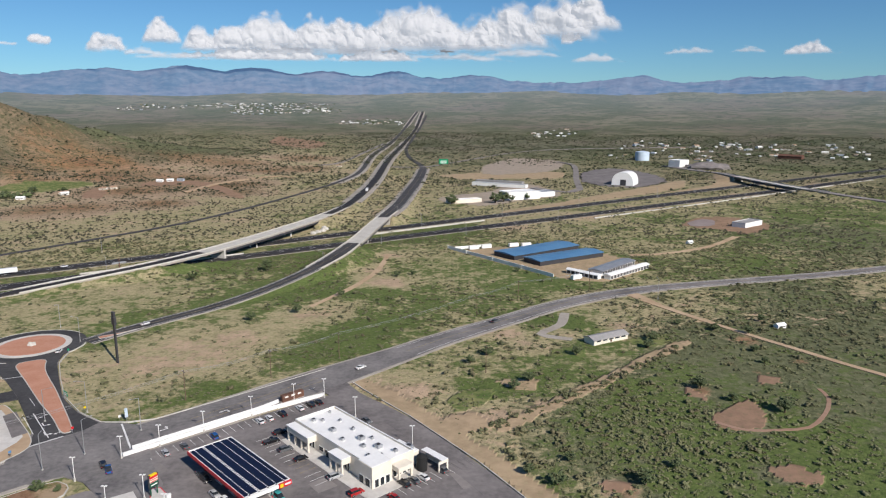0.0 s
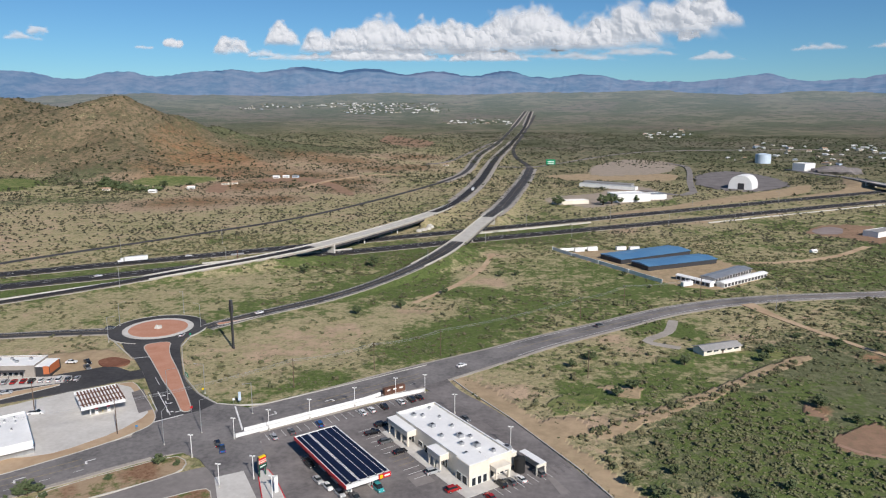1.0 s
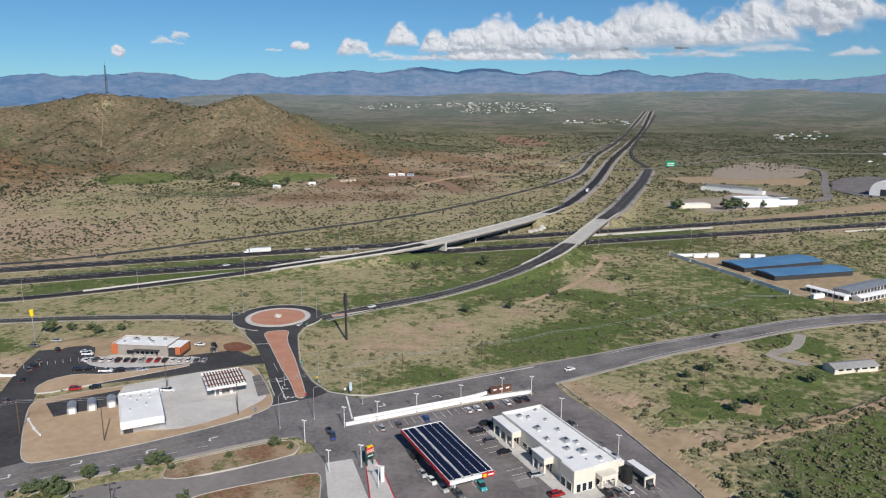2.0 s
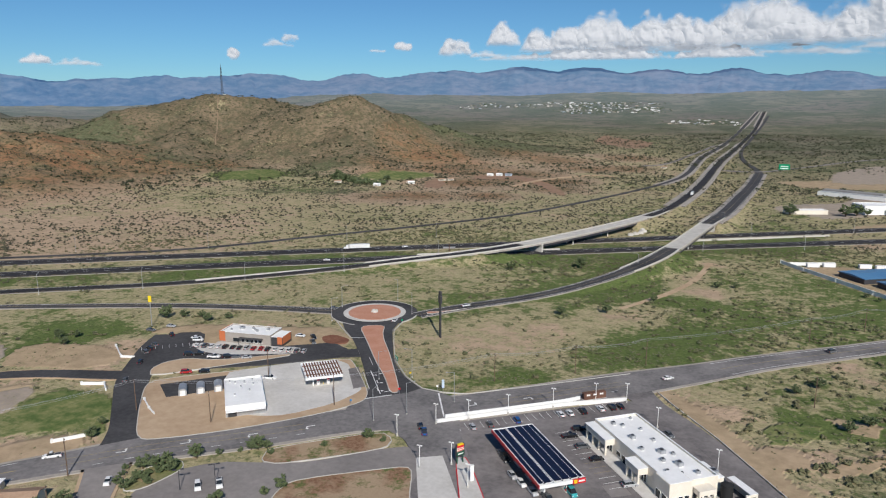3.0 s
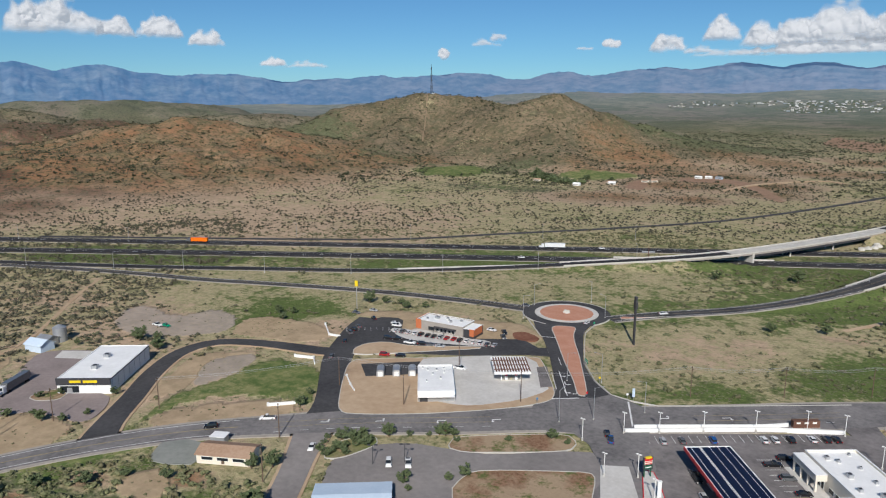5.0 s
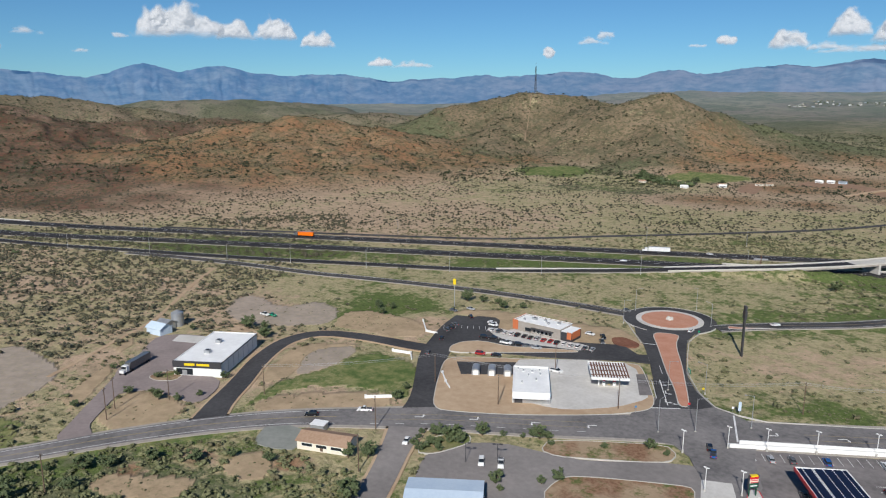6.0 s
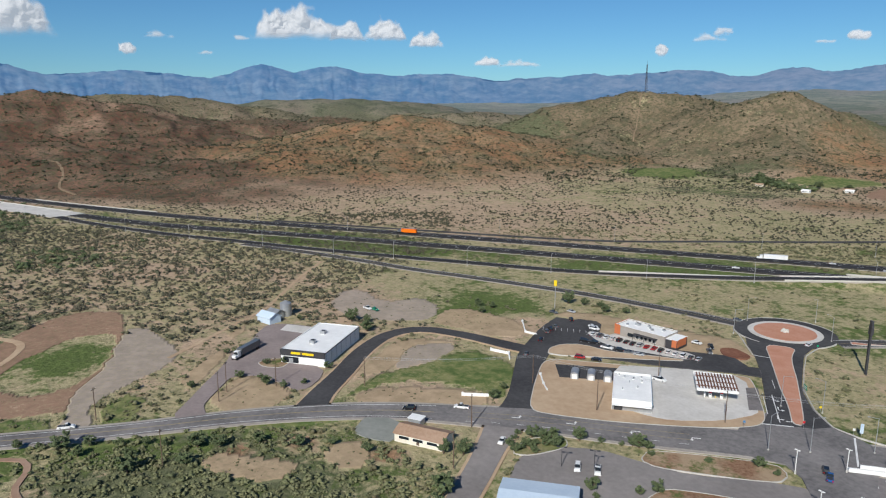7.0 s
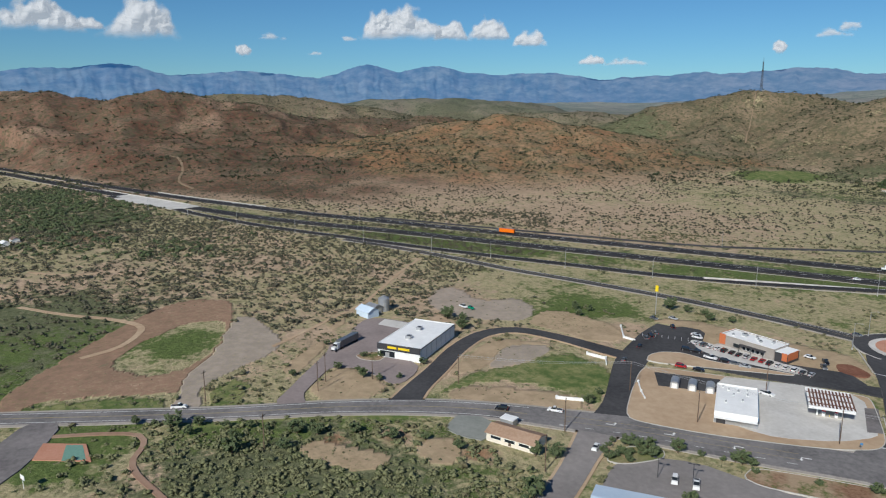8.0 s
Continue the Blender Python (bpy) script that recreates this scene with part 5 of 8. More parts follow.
def shops_store():
    b = flat_building("shop_building", -29.3, 209.4, -47.5, 43, 15.6, 6.6, M_STUCCO, M_ROOF, "long cream stucco store with a flat white roof", "store", 0.6)
    z = 6.0
    for x, y, s in ((-17, -3.5, 1.5), (-15, -1.2, 1.2), (-11, 3.0, 1.0), (-6.5, -2.8, 1.9), (-3, 2.6, 1.2), (1, -4.2, 1.4), (4.5, 0.5, 2.2), (6.5, 3.2, 1.2), (9, -2, 1.5), (12.5, 1.2, 2.2), (15, -4.5, 1.3), (18, 3.5, 1.4), (-19, 4.2, 0.9), (17, -1, 0.8)):
        rooftop_unit(b, x, y, z, s, s * 0.8, 0.5 + 0.35 * s)
    # porticos on the lot side
    for x0, x1 in ((-21.5, -8.5), (3.5, 10.5)):
        p = part("portico", box(x0, x1, -11.2, -7.9, 3.6, 5.6), M_STUCCO, b, "projecting cream portico")
        part("portico_roof", box(x0 - 0.15, x1 + 0.15, -11.4, -7.9, 5.6, 5.75), M_ROOF, p)
        n = 4 if x1 - x0 > 10 else 3
        for i in range(n):
            cx = x0 + 0.5 + i * (x1 - x0 - 1) / (n - 1)
            part("column", box(cx - 0.3, cx + 0.3, -11.1, -10.5, 0.1, 3.6), M_STUCCO, p)
    window_row(b, -20.5, -9.5, -7.8, 0.3, 3.0, 6)
    window_row(b, 4.2, 10, -7.8, 0.3, 3.0, 4)
    window_row(b, -7.5, 2.5, -7.8, 1.0, 2.6, 3)
    # tower and entrance at the end
    tw = part("corner_tower", box(15.5, 22.6, -8.9, -1.4, -0.3, 6.9), M_STUCCO, b, "raised cream corner block")
    part("tower_roof", box(15.7, 22.4, -8.7, -1.6, 6.9, 7.05), M_ROOF, tw)
    side_window_row(b, -8.3, -2.2, 22.6, 0.3, 2.9, 3)
    window_row(b, 16, 22, -8.9, 0.3, 2.9, 2)
    en = part("entrance_canopy", box(21.5, 25.2, -1.0, 4.6, 3.4, 4.9), M_STUCCO, b, "cream entrance canopy")
    for yy in (-0.6, 4.2):
        part("column", box(24.4, 25.0, yy - 0.3, yy + 0.3, 0.1, 3.4), M_STUCCO, en)
    side_window_row(b, -0.6, 6.8, 21.5, 0.3, 2.8, 4)
    # rear annex with service yard
    part("annex", box(10, 19.5, 7.8, 11.5, -0.3, 4.3), M_STUCCO, b)
    part("annex_roof", box(9.9, 19.6, 7.8, 11.6, 4.3, 4.45), M_ROOF, b)
    rooftop_unit(b, 17, 9.6, 4.45, 2.6, 2.2, 1.4)
    part("sidewalk", box(-23, 24.5, -13.0, -7.95, -0.3, 0.22), M_CONC, b, "pale concrete walkway")
    part("sidewalk", box(21.6, 27.0, -12.9, 8, -0.3, 0.21), M_CONC, b)
    part("door", box(-3.2, -1.2, -7.98, -7.7, 0.22, 2.5), M_GLASS, b, "dark glass double door")
    return b


shops_store()
tank = thing("water_tank", -6.5, 198.5, 0, 0, "black upright cylindrical plastic water tank", "tank")
part("shell", rod(bmesh.new(), (0, 0, 0), (0, 0, 4.6), 1.7, n=24), M_RUBBER, tank)
part("lid", rod(bmesh.new(), (0, 0, 4.6), (0, 0, 5.1), 1.6, 0.5, n=24), M_RUBBER, tank)
yard = thing("service_enclosure", -3.0, 201.5, 0, -47.5, "cream masonry service enclosure beside the store", "enclosure")
part("wall", box(-5, 5, 1.3, 1.7, -0.3, 3.4), M_STUCCO, yard)
part("wall", box(4.6, 5, -2.2, 1.3, -0.3, 3.4), M_STUCCO, yard)
part("roof", box(-5, 5, -0.8, 1.7, 3.4, 3.6), M_ROOF, yard)
part("gate", box(4.9, 5.08, -1.9, 0.9, 0, 2.6), M_SHADOWGREY, yard, "dark metal gate")


def solar_canopy():
    c = thing("fuel_canopy", -60.6, 190.3, 0, -46.8, "red-trimmed fuel canopy covered with dark solar panels", "canopy")
    lx, ly = 36.5, 14.6
    part("deck", box(-lx / 2 + 0.2, lx / 2 - 0.2, -ly / 2 + 0.2, ly / 2 - 0.2, 5.1, 5.9), M_WHITE, c)
    part("fascia", box(-lx / 2, lx / 2, -ly / 2, -ly / 2 + 0.2, 5.0, 6.1), M_RED, c, "glossy red fascia")
    part("fascia", box(-lx / 2, lx / 2, ly / 2 - 0.2, ly / 2, 5.0, 6.05), M_WHITE, c)
    part("fascia", box(-lx / 2, -lx / 2 + 0.2, -ly / 2 + 0.2, ly / 2 - 0.2, 5.0, 6.05), M_WHITE, c)
    part("fascia", box(lx / 2 - 0.2, lx / 2, -ly / 2 + 0.2, ly / 2 - 4.2, 5.0, 6.05), M_WHITE, c)
    part("fascia", box(lx / 2 - 0.2, lx / 2 + 0.25, ly / 2 - 4.2, ly / 2 - 0.2, 4.9, 6.3), M_RED, c, "glossy red fascia")
    logo = part("sign_panel", box(lx / 2 + 0.25, lx / 2 + 0.33, ly / 2 - 3.9, ly / 2 - 2.9, 5.1, 6.15), M_YEL_SIGN, c, "yellow square sign panel")
    part("sign_bar", box(lx / 2 + 0.25, lx / 2 + 0.33, ly / 2 - 2.4, ly / 2 - 0.6, 5.4, 5.9), M_WHITE, c, "white lettering bar")
    bm = slab(bmesh.new(), -0.98, 0.98, -0.56, 0.56, 0, 0.05)
    panel = part("solar_panel", bm, M_SOLAR, c)
    cols = [(-6.2, 0.0), (-4.62, 0.0), (-3.48, 0.0), (-1.55, 0.1), (-0.4, 0.1), (1.05, 0.12), (2.2, 0.12), (3.6, 0.14), (4.72, 0.14), (6.15, 0.14)]
    first = True
    for yy, dz in cols:
        for i in range(17):
            xx = -lx / 2 + 1.8 + i * 2.04
            o = panel if first else new("solar_panel", panel.data)
            o.parent = c
            o.matrix_basis = pose(xx, yy, 6.0 + dz, 3, 0, 0)
            first = False
    for yy in (-5.4, -2.52, 0.32, 2.9, 5.44):
        if yy == -2.52:
            for i in range(34):
                x0 = -lx / 2 + 1.0 + i * 1.03
                part("skylight", box(x0, x0 + 0.55, yy - 0.27, yy + 0.27, 5.9, 6.1), M_ROOF, c)
        else:
            bm = bmesh.new()
            for i in range(34):
                x0 = -lx / 2 + 1.0 + i * 1.03
                slab(bm, x0, x0 + 0.42, yy - 0.1, yy + 0.1, 6.1, 6.19)
            part("clamp_row", bm, M_ROOF, c, "row of pale panel clamps")
        part("rail", box(-lx / 2 + 0.8, lx / 2 - 0.8, yy - 0.18, yy + 0.18, 5.9, 6.08), M_SHADOWGREY, c)
    for i in range(5):
        for yy in (-3.6, 3.6):
            xx = -14 + i * 7
            part("column", box(xx - 0.22, xx + 0.22, yy - 0.22, yy + 0.22, -0.2, 5.1), M_WHITE, c)
            part("column_base", box(xx - 0.4, xx + 0.4, yy - 0.4, yy + 0.4, 0.05, 0.9), M_RED, c)
    return c


M_SOLAR = paint("solar_glass", (0.010, 0.014, 0.035), 0.15)
solar_canopy()


def fuel_pump(x, y, turn, label="white and red fuel pump on a concrete island"):
    p = thing("fuel_pump", x, y, 0, turn, label, "fuel pump", "fuel pumps")
    part("island", box(-2.2, 2.2, -0.6, 0.6, -0.1, 0.36, 0.05), M_KERB, p)
    part("cabinet", box(-0.5, 0.5, -0.32, 0.32, 0.36, 2.1, 0.04), M_WHITE, p)
    part("screen", box(-0.36, 0.36, -0.36, 0.36, 1.35, 1.75), M_GLASS, p, "dark display")
    part("header", box(-0.55, 0.55, -0.36, 0.36, 2.1, 2.45, 0.03), M_RED, p)
    part("hose", rod(bmesh.new(), (0.56, 0.2, 0.7), (0.6, 0.2, 1.7), 0.05, n=6), M_RUBBER, p)
    part("bollard", rod(bmesh.new(), (-2.0, 0, 0.3), (-2.0, 0, 1.2), 0.1, n=8), M_YEL_SIGN, p)
    return p


pump = fuel_pump(-70, 199.5, -46.8)
for i in range(1, 8):
    u, v = -13.3 + (i % 4) * 8.6, -3.6 if i < 4 else 3.6
    c, s = math.cos(radians(-46.8)), math.sin(radians(-46.8))
    copy_thing(pump, pose(-60.6 + u * c - v * s, 190.3 + u * s + v * c, 0, 0, 0, -46.8))


def station_two():
    b = flat_building("station_shop", -176, 191.8, -46.5, 27, 14, 4.3, M_WHITE, M_ROOF, "white box station shop with a flat white roof", "shop", 0.45)
    for x, y, s in ((-10, 3.5, 1.0), (-8.5, 0.5, 1.3), (-6, 3.6, 1.0), (-9, -3, 1.2), (-4.5, -1, 0.9), (0, 2, 1.0), (-11, -5, 0.8), (3, -3.5, 0.8)):
        rooftop_unit(b, x, y, 3.85, s * 0.8, s * 0.6, 0.7)
    part("shopfront", box(-11, 9, 7.0, 7.12, 0.4, 3.0), M_GLASS, b, "dark blue glass shopfront")
    part("band", box(-13.4, 13.4, 6.98, 7.25, 3.1, 3.9), M_BLUE, b, "blue sign band")
    part("skirt", box(13.5, 13.62, -6.9, 6.9, 0.0, 2.2), M_METAL, b)
    part("canopy", box(13.62, 15.4, -6.9, 6.9, 2.5, 2.75), M_ROOF, b, "white front canopy")
    # Dark panel added to imitate the shaded carport opening
    part("roller_door", box(13.5, 13.66, -6.2, -3.2, 0.1, 2.3), M_SHADOWGREY, b)
    return b


station_two()
c2 = thing("fuel_canopy", -161.5, 221, 0, -46.5, "old flat fuel canopy with ribbed rust-striped roof", "canopy")
part("deck", box(-8.4, 8.4, -7.2, 7.2, 4.5, 4.9), M_WHITE, c2)
part("fascia", box(8.4, 8.6, -7.3, 7.3, 4.1, 5.2), M_WHITE, c2)
part("fascia", box(-8.6, -8.4, -7.3, 7.3, 4.1, 5.2), M_WHITE, c2)
for i in range(13):
    y0 = -7.0 + i * 1.12
    part("roof_sheet", box(-8.3, 8.3, y0, y0 + 0.48, 4.9, 5.0), M_ROOF, c2)
    part("rib", box(-8.3, 8.3, y0 + 0.50, y0 + 1.08, 4.9, 5.06), M_RUST, c2, "rust-red roof rib")
for i in (-4.5, 0.8, 5.5):
    part("beam", box(i - 0.25, i + 0.25, -7.2, 7.2, 5.0, 5.2), M_RUST, c2)
for xx in (-5, 5):
    for yy in (-4, 4):
        part("column", box(xx - 0.2, xx + 0.2, yy - 0.2, yy + 0.2, 0, 4.5), M_WHITE, c2)
for u, v in ((-5, -2), (5, -2), (-5, 2), (5, 2)):
    c, s = math.cos(radians(-46.5)), math.sin(radians(-46.5))
    copy_thing(pump, pose(-161.5 + u * c - v * s, 221 + u * s + v * c, 0.12, 0, 0, 43))


def arched_tank(x, y, turn):
    t = thing("storage_shelter", x, y, 0.15, turn, "small pale arched metal storage shelter", "shed", "storage shelters")
    pts = [(-1.6, 0.0)] + [(-1.6 * math.cos(math.pi * k / 8), 1.7 + 1.2 * math.sin(math.pi * k / 8)) for k in range(9)] + [(1.6, 0.0)]
    bm = bmesh.new()
    fr = [bm.verts.new((x0, -3.2, z0)) for x0, z0 in pts]
    bk = [bm.verts.new((x0, 3.2, z0)) for x0, z0 in pts]
    for i in range(len(pts) - 1):
        bm.faces.new((fr[i], fr[i + 1], bk[i + 1], bk[i]))
    bm.faces.new(fr[::-1])
    bm.faces.new(bk)
    part("shell", bm, M_METAL, t)
    part("door", box(-1.0, 1.0, -3.26, -3.2, 0.1, 2.1), M_WHITE, t, "white double door")
    return t


s1 = arched_tank(-202.5, 187, 44)
copy_thing(s1, pose(-197.7, 191.5, 0.15, 0, 0, 44))
copy_thing(s1, pose(-193, 196, 0.15, 0, 0, 44))
pad("pavement_shelter_apron", [(-217, 189), (-200, 208), (-189, 199), (-205, 181)], M_DARK, "dark asphalt apron behind the shop", 0.19, rounds=0, category="parking lot")
pad("pavement_station_patch", [(-158.5, 236), (-156, 240), (-142, 223), (-145, 219)], M_LOT, "grey asphalt patch of the forecourt", 0.23, rounds=0, category="forecourt")


def restaurant():
    b = flat_building("restaurant_building", -221, 248, 12, 26, 12, 5.2, M_TAUPE, M_ROOF, "grey restaurant with orange panels and white roof", "restaurant", 0.4)
    for x, y, s in ((-5, 1, 2.2), (0, 2.5, 1.2), (4, -1.5, 1.3), (-9, -2, 1.0), (8, 2, 1.4), (2, 0.2, 0.9)):
        rooftop_unit(b, x, y, 4.8, s, s * 0.8, 0.6 + s * 0.3)
    part("accent_panel", box(-13.2, -10.2, -6.25, -6.02, 0.8, 5.5), M_ORANGE, b, "bright orange wall panel")
    part("accent_panel", box(-13.3, -13.05, -5.9, 5.9, 0.8, 5.5), M_ORANGE, b, "bright orange wall panel")
    part("drive_window", box(-6, -3, -6.3, -6.02, 1.0, 2.6), M_GLASS, b)
    window_row(b, -2, 9, -6.0, 0.8, 2.8, 5)
    aw = part("awning", box(-2.5, 9.5, -8.2, -6.05, 3.0, 3.25), M_SHADOWGREY, b, "dark metal awning")
    for xx in (-2.2, 3.5, 9.2):
        part("post", box(xx - 0.08, xx + 0.08, -8.1, -7.94, 0, 3.0), M_SHADOWGREY, aw)
    wing = part("wing", box(13.0, 18.5, -5.2, 4.5, -0.2, 4.2), M_SHADOWGREY, b, "dark entrance wing")
    part("accent_panel", box(16.2, 18.55, -5.4, -5.2, 1.0, 4.4), M_ORANGE, b, "bright orange wall panel")
    part("accent_panel", box(18.5, 18.62, -4.5, 3.5, 1.0, 4.4), M_ORANGE, b, "bright orange wall panel")
    part("wing_roof", box(12.9, 18.6, -5.3, 4.6, 4.2, 4.35), M_ROOF, b)
    part("sidewalk", box(-14, 20, -10.5, -6.0, -0.2, 0.16), M_CONC, b)
    return b


M_TAUPE = worn("taupe_stucco", (0.27, 0.24, 0.21), (0.35, 0.32, 0.29), 1.5, 0.2, 0.9)
restaurant()


def lettering(text, size, parent, m, material, name="lettering"):
    cu = bpy.data.curves.new(name, "FONT")
    cu.body, cu.size, cu.extrude, cu.align_x, cu.align_y = text, size, 0.02, "CENTER", "CENTER"
    cu.materials.append(material)
    ob = new(name, cu)
    ob.parent = parent
    ob.matrix_basis = m
    return ob


def discount_store():
    b = flat_building("discount_store", -286, 111, -47, 38, 20.6, 6.0, M_WHITE, M_ROOF, "white metal discount store with a low white roof", "store", 0.12)
    rooftop_unit(b, -5, -1.5, 5.9, 2.6, 2.2, 1.5)
    rooftop_unit(b, 8, -0.5, 5.9, 2.6, 2.2, 1.5)
    part("sign_fascia", box(19.0, 19.5, -10.4, 10.4, 3.6, 6.3), M_SHADOWGREY, b, "dark brown sign fascia")
    part("sign_bar", box(19.5, 19.62, -5.2, -0.8, 4.5, 5.5), M_YEL_SIGN, b, "yellow sign lettering bar")
    part("sign_bar", box(19.5, 19.62, 0.0, 5.4, 4.5, 5.5), M_YEL_SIGN, b, "yellow sign lettering bar")
    part("shopfront", box(19.0, 19.12, -9, -2, 0.4, 3.0), M_GLASS, b, "dark glass shopfront")
    part("door", box(19.12, 19.2, -6.5, -4.5, 0.1, 2.4), M_METAL, b)
    for i in range(8):
        part("wall_rib", box(-19 + i * 5.2, -18.8 + i * 5.2, 10.3, 10.38, 0.2, 5.6), M_METAL, b)
    part("gutter", box(-19, 19, 10.32, 10.5, 5.6, 5.85), M_SHADOWGREY, b)
    return b


discount_store()


def gable_house(name, x, y, turn, lx, ly, h, ridge, wall, roof, label, category="house", windows=3, z=0.0, group=""):
    b = thing(name, x, y, z, turn, label, category, group)
    bm = bmesh.new()
    five = [(-ly / 2, -0.5), (ly / 2, -0.5), (ly / 2, h - 0.3), (0, ridge - 0.3), (-ly / 2, h - 0.3)]
    a = [bm.verts.new((-lx / 2, v, w)) for v, w in five]
    c = [bm.verts.new((lx / 2, v, w)) for v, w in five]
    for i in range(5):
        bm.faces.new((a[i], a[(i + 1) % 5], c[(i + 1) % 5], c[i]))
    bm.faces.new(a[::-1])
    bm.faces.new(c)
    bmesh.ops.recalc_face_normals(bm, faces=bm.faces)
    part("wall", bm, wall, b)
    bm = bmesh.new()
    e = 0.5
    prof = [(-ly / 2 - e, h - 0.15), (0, ridge), (ly / 2 + e, h - 0.15), (ly / 2 + e, h - 0.4), (0, ridge - 0.25), (-ly / 2 - e, h - 0.4)]
    a = [bm.verts.new((-lx / 2 - e, v, w)) for v, w in prof]
    c = [bm.verts.new((lx / 2 + e, v, w)) for v, w in prof]
    for i in range(6):
        bm.faces.new((a[i], a[(i + 1) % 6], c[(i + 1) % 6], c[i]))
    bm.faces.new(a[::-1])
    bm.faces.new(c)
    bmesh.ops.recalc_face_normals(bm, faces=bm.faces)
    part("roof", bm, roof, b)
    if windows:
        window_row(b, -lx / 2 + 1, lx / 2 - 1, -ly / 2, 1.0, 2.2, windows, -1, 0.08)
        part("door", box(-0.5, 0.5, -ly / 2 - 0.1, -ly / 2, 0, 2.1), M_WOOD, b)
    return b


M_TANROOF = worn("tan_shingle_roof", (0.30, 0.195, 0.13), (0.40, 0.28, 0.20), 1.2, 0.15, 0.9)
M_PALEBLUE = worn("pale_blue_metal_roof", (0.45, 0.55, 0.66), (0.56, 0.65, 0.74), 1.0, 0.1, 0.5)
M_GREYROOF = worn("grey_shingle_roof", (0.25, 0.25, 0.25), (0.36, 0.35, 0.34), 1.2, 0.15, 0.9)
gable_house("bungalow", -187, 107, 33, 17.5, 8.5, 3.0, 4.4, M_STUCCO, M_TANROOF, "cream bungalow with a tan shingle roof")
gable_house("hall_building", -136, 114, 45, 21, 15, 3.6, 4.6, M_WHITE, M_PALEBLUE, "white hall with a pale blue metal roof", "building")
carport = thing("garden_shed", -199, 111, 0, 33, "flat grey shed roof beside the bungalow", "shed")
part("body", box(-2.4, 2.4, -1.8, 1.8, -0.2, 2.3), M_METAL, carport)
part("roof", box(-2.7, 2.7, -2.1, 2.1, 2.3, 2.45), M_ROOF, carport)
sh = gable_house("long_shed", 78, 321, 29, 21, 7, 2.4, 3.5, M_STUCCO, M_GREYROOF, "derelict pale long shed with a weathered roof", "shed", 5)


# ---- storage yard ----
def storage_row(x0, y0, x1, y1, width, h, roof, label):
    ang = math.degrees(math.atan2(y1 - y0, x1 - x0))
    ln = math.hypot(x1 - x0, y1 - y0)
    b = thing("storage_building", (x0 + x1) / 2, (y0 + y1) / 2, 0, ang, label, "storage units", "storage buildings")
    # Under blue roofs a dark block imitates the shaded open space
    part("wall", box(-ln / 2, ln / 2, -width / 2, width / 2, -0.3, h), M_SHADOWGREY if roof is M_BLUE else M_WHITE, b)
    bm = bmesh.new()
    prof = [(-width / 2 - 0.6, h), (0, h + 0.9), (width / 2 + 0.6, h), (width / 2 + 0.6, h - 0.3), (-width / 2 - 0.6, h - 0.3)]
    a = [bm.verts.new((-ln / 2 - 0.6, v, w)) for v, w in prof]
    c = [bm.verts.new((ln / 2 + 0.6, v, w)) for v, w in prof]
    for i in range(5):
        bm.faces.new((a[i], a[(i + 1) % 5], c[(i + 1) % 5], c[i]))
    bm.faces.new(a[::-1])
    bm.faces.new(c)
    bmesh.ops.recalc_face_normals(bm, faces=bm.faces)
    part("roof", bm, roof, b)
    n = int(ln / 3.4)
    for i in range(n):
        x = -ln / 2 + (i + 0.5) * ln / n
        part("roller_door", box(x - 1.3, x + 1.3, -width / 2 - 0.08, -width / 2, 0.05, h - 0.6), M_SHADOWGREY, b)
    return b


storage_row(45, 506, 99, 546, 22, 3.2, M_BLUE, "storage block under a long blue metal roof")
storage_row(63, 486, 114, 518, 18, 3.2, M_BLUE, "storage block under a long blue metal roof")
storage_row(101, 453, 131, 486, 10, 3.0, M_METAL, "grey metal storage block")
storage_row(106, 441, 140, 474, 5, 2.6, M_ROOF, "low white storage block")
storage_row(84, 459, 101, 441, 4, 2.6, M_ROOF, "low white office block")


def yard_wall(points, h, label, material=M_WHITE):
    b = thing("perimeter_wall", 0, 0, 0, 0, label, "wall", "walls")
    for p, q in zip(points, points[1:]):
        part("wall_panel", strip(bmesh.new(), np.array([p, ((p[0] + q[0]) / 2, (p[1] + q[1]) / 2), q], float), 0.2, -0.2, -0.5, h), material, b)
        part("pier", box(p[0] - 0.35, p[0] + 0.35, p[1] - 0.35, p[1] + 0.35, -0.3, h + 0.25), material, b)
    return b


yard_wall([(4, 540), (18, 520), (36, 496), (54, 471), (72, 446)], 2.2, "white perimeter wall of the storage yard")
yard_wall([(10, 536), (24, 542), (38, 549)], 2.0, "white perimeter wall of the storage yard")
for x, y, a in ((24, 536, 20), (34, 541, 20), (56, 547, 20), (86, 441, 35), (66, 548, 20)):
    cb = thing("storage_container", x, y, 0, a, "white steel shipping container in the yard", "container", "containers")
    part("body", box(-4, 4, -1.3, 1.3, 0.05, 2.7, 0.05), M_WHITE, cb)
    part("door", box(4.0, 4.06, -1.2, 1.2, 0.2, 2.5), M_METAL, cb)

# ---- retaining wall beside the store lot ----
rw = thing("retaining_wall", 0, 0, 0, 0, "long white stepped retaining wall along the lot", "wall")
wl = glide([(-102, 206.5, 0), (-80, 227, 0), (-65, 240.5, 0), (-46, 254.5, 0)], 4)
part("lower_wall", strip(bmesh.new(), wl, 0.25, -0.25, -0.4, 1.35), M_WHITE, rw)
part("ledge", strip(bmesh.new(), wl, 1.3, 0.25, -0.4, 0.9), M_WHITE, rw)
wl2 = glide([(-101, 211, 0), (-80, 230, 0), (-68, 241, 0), (-62, 248, 0)], 4)
part("upper_wall", strip(bmesh.new(), wl2, 0.2, -0.2, -0.4, 1.5), M_WHITE, rw)
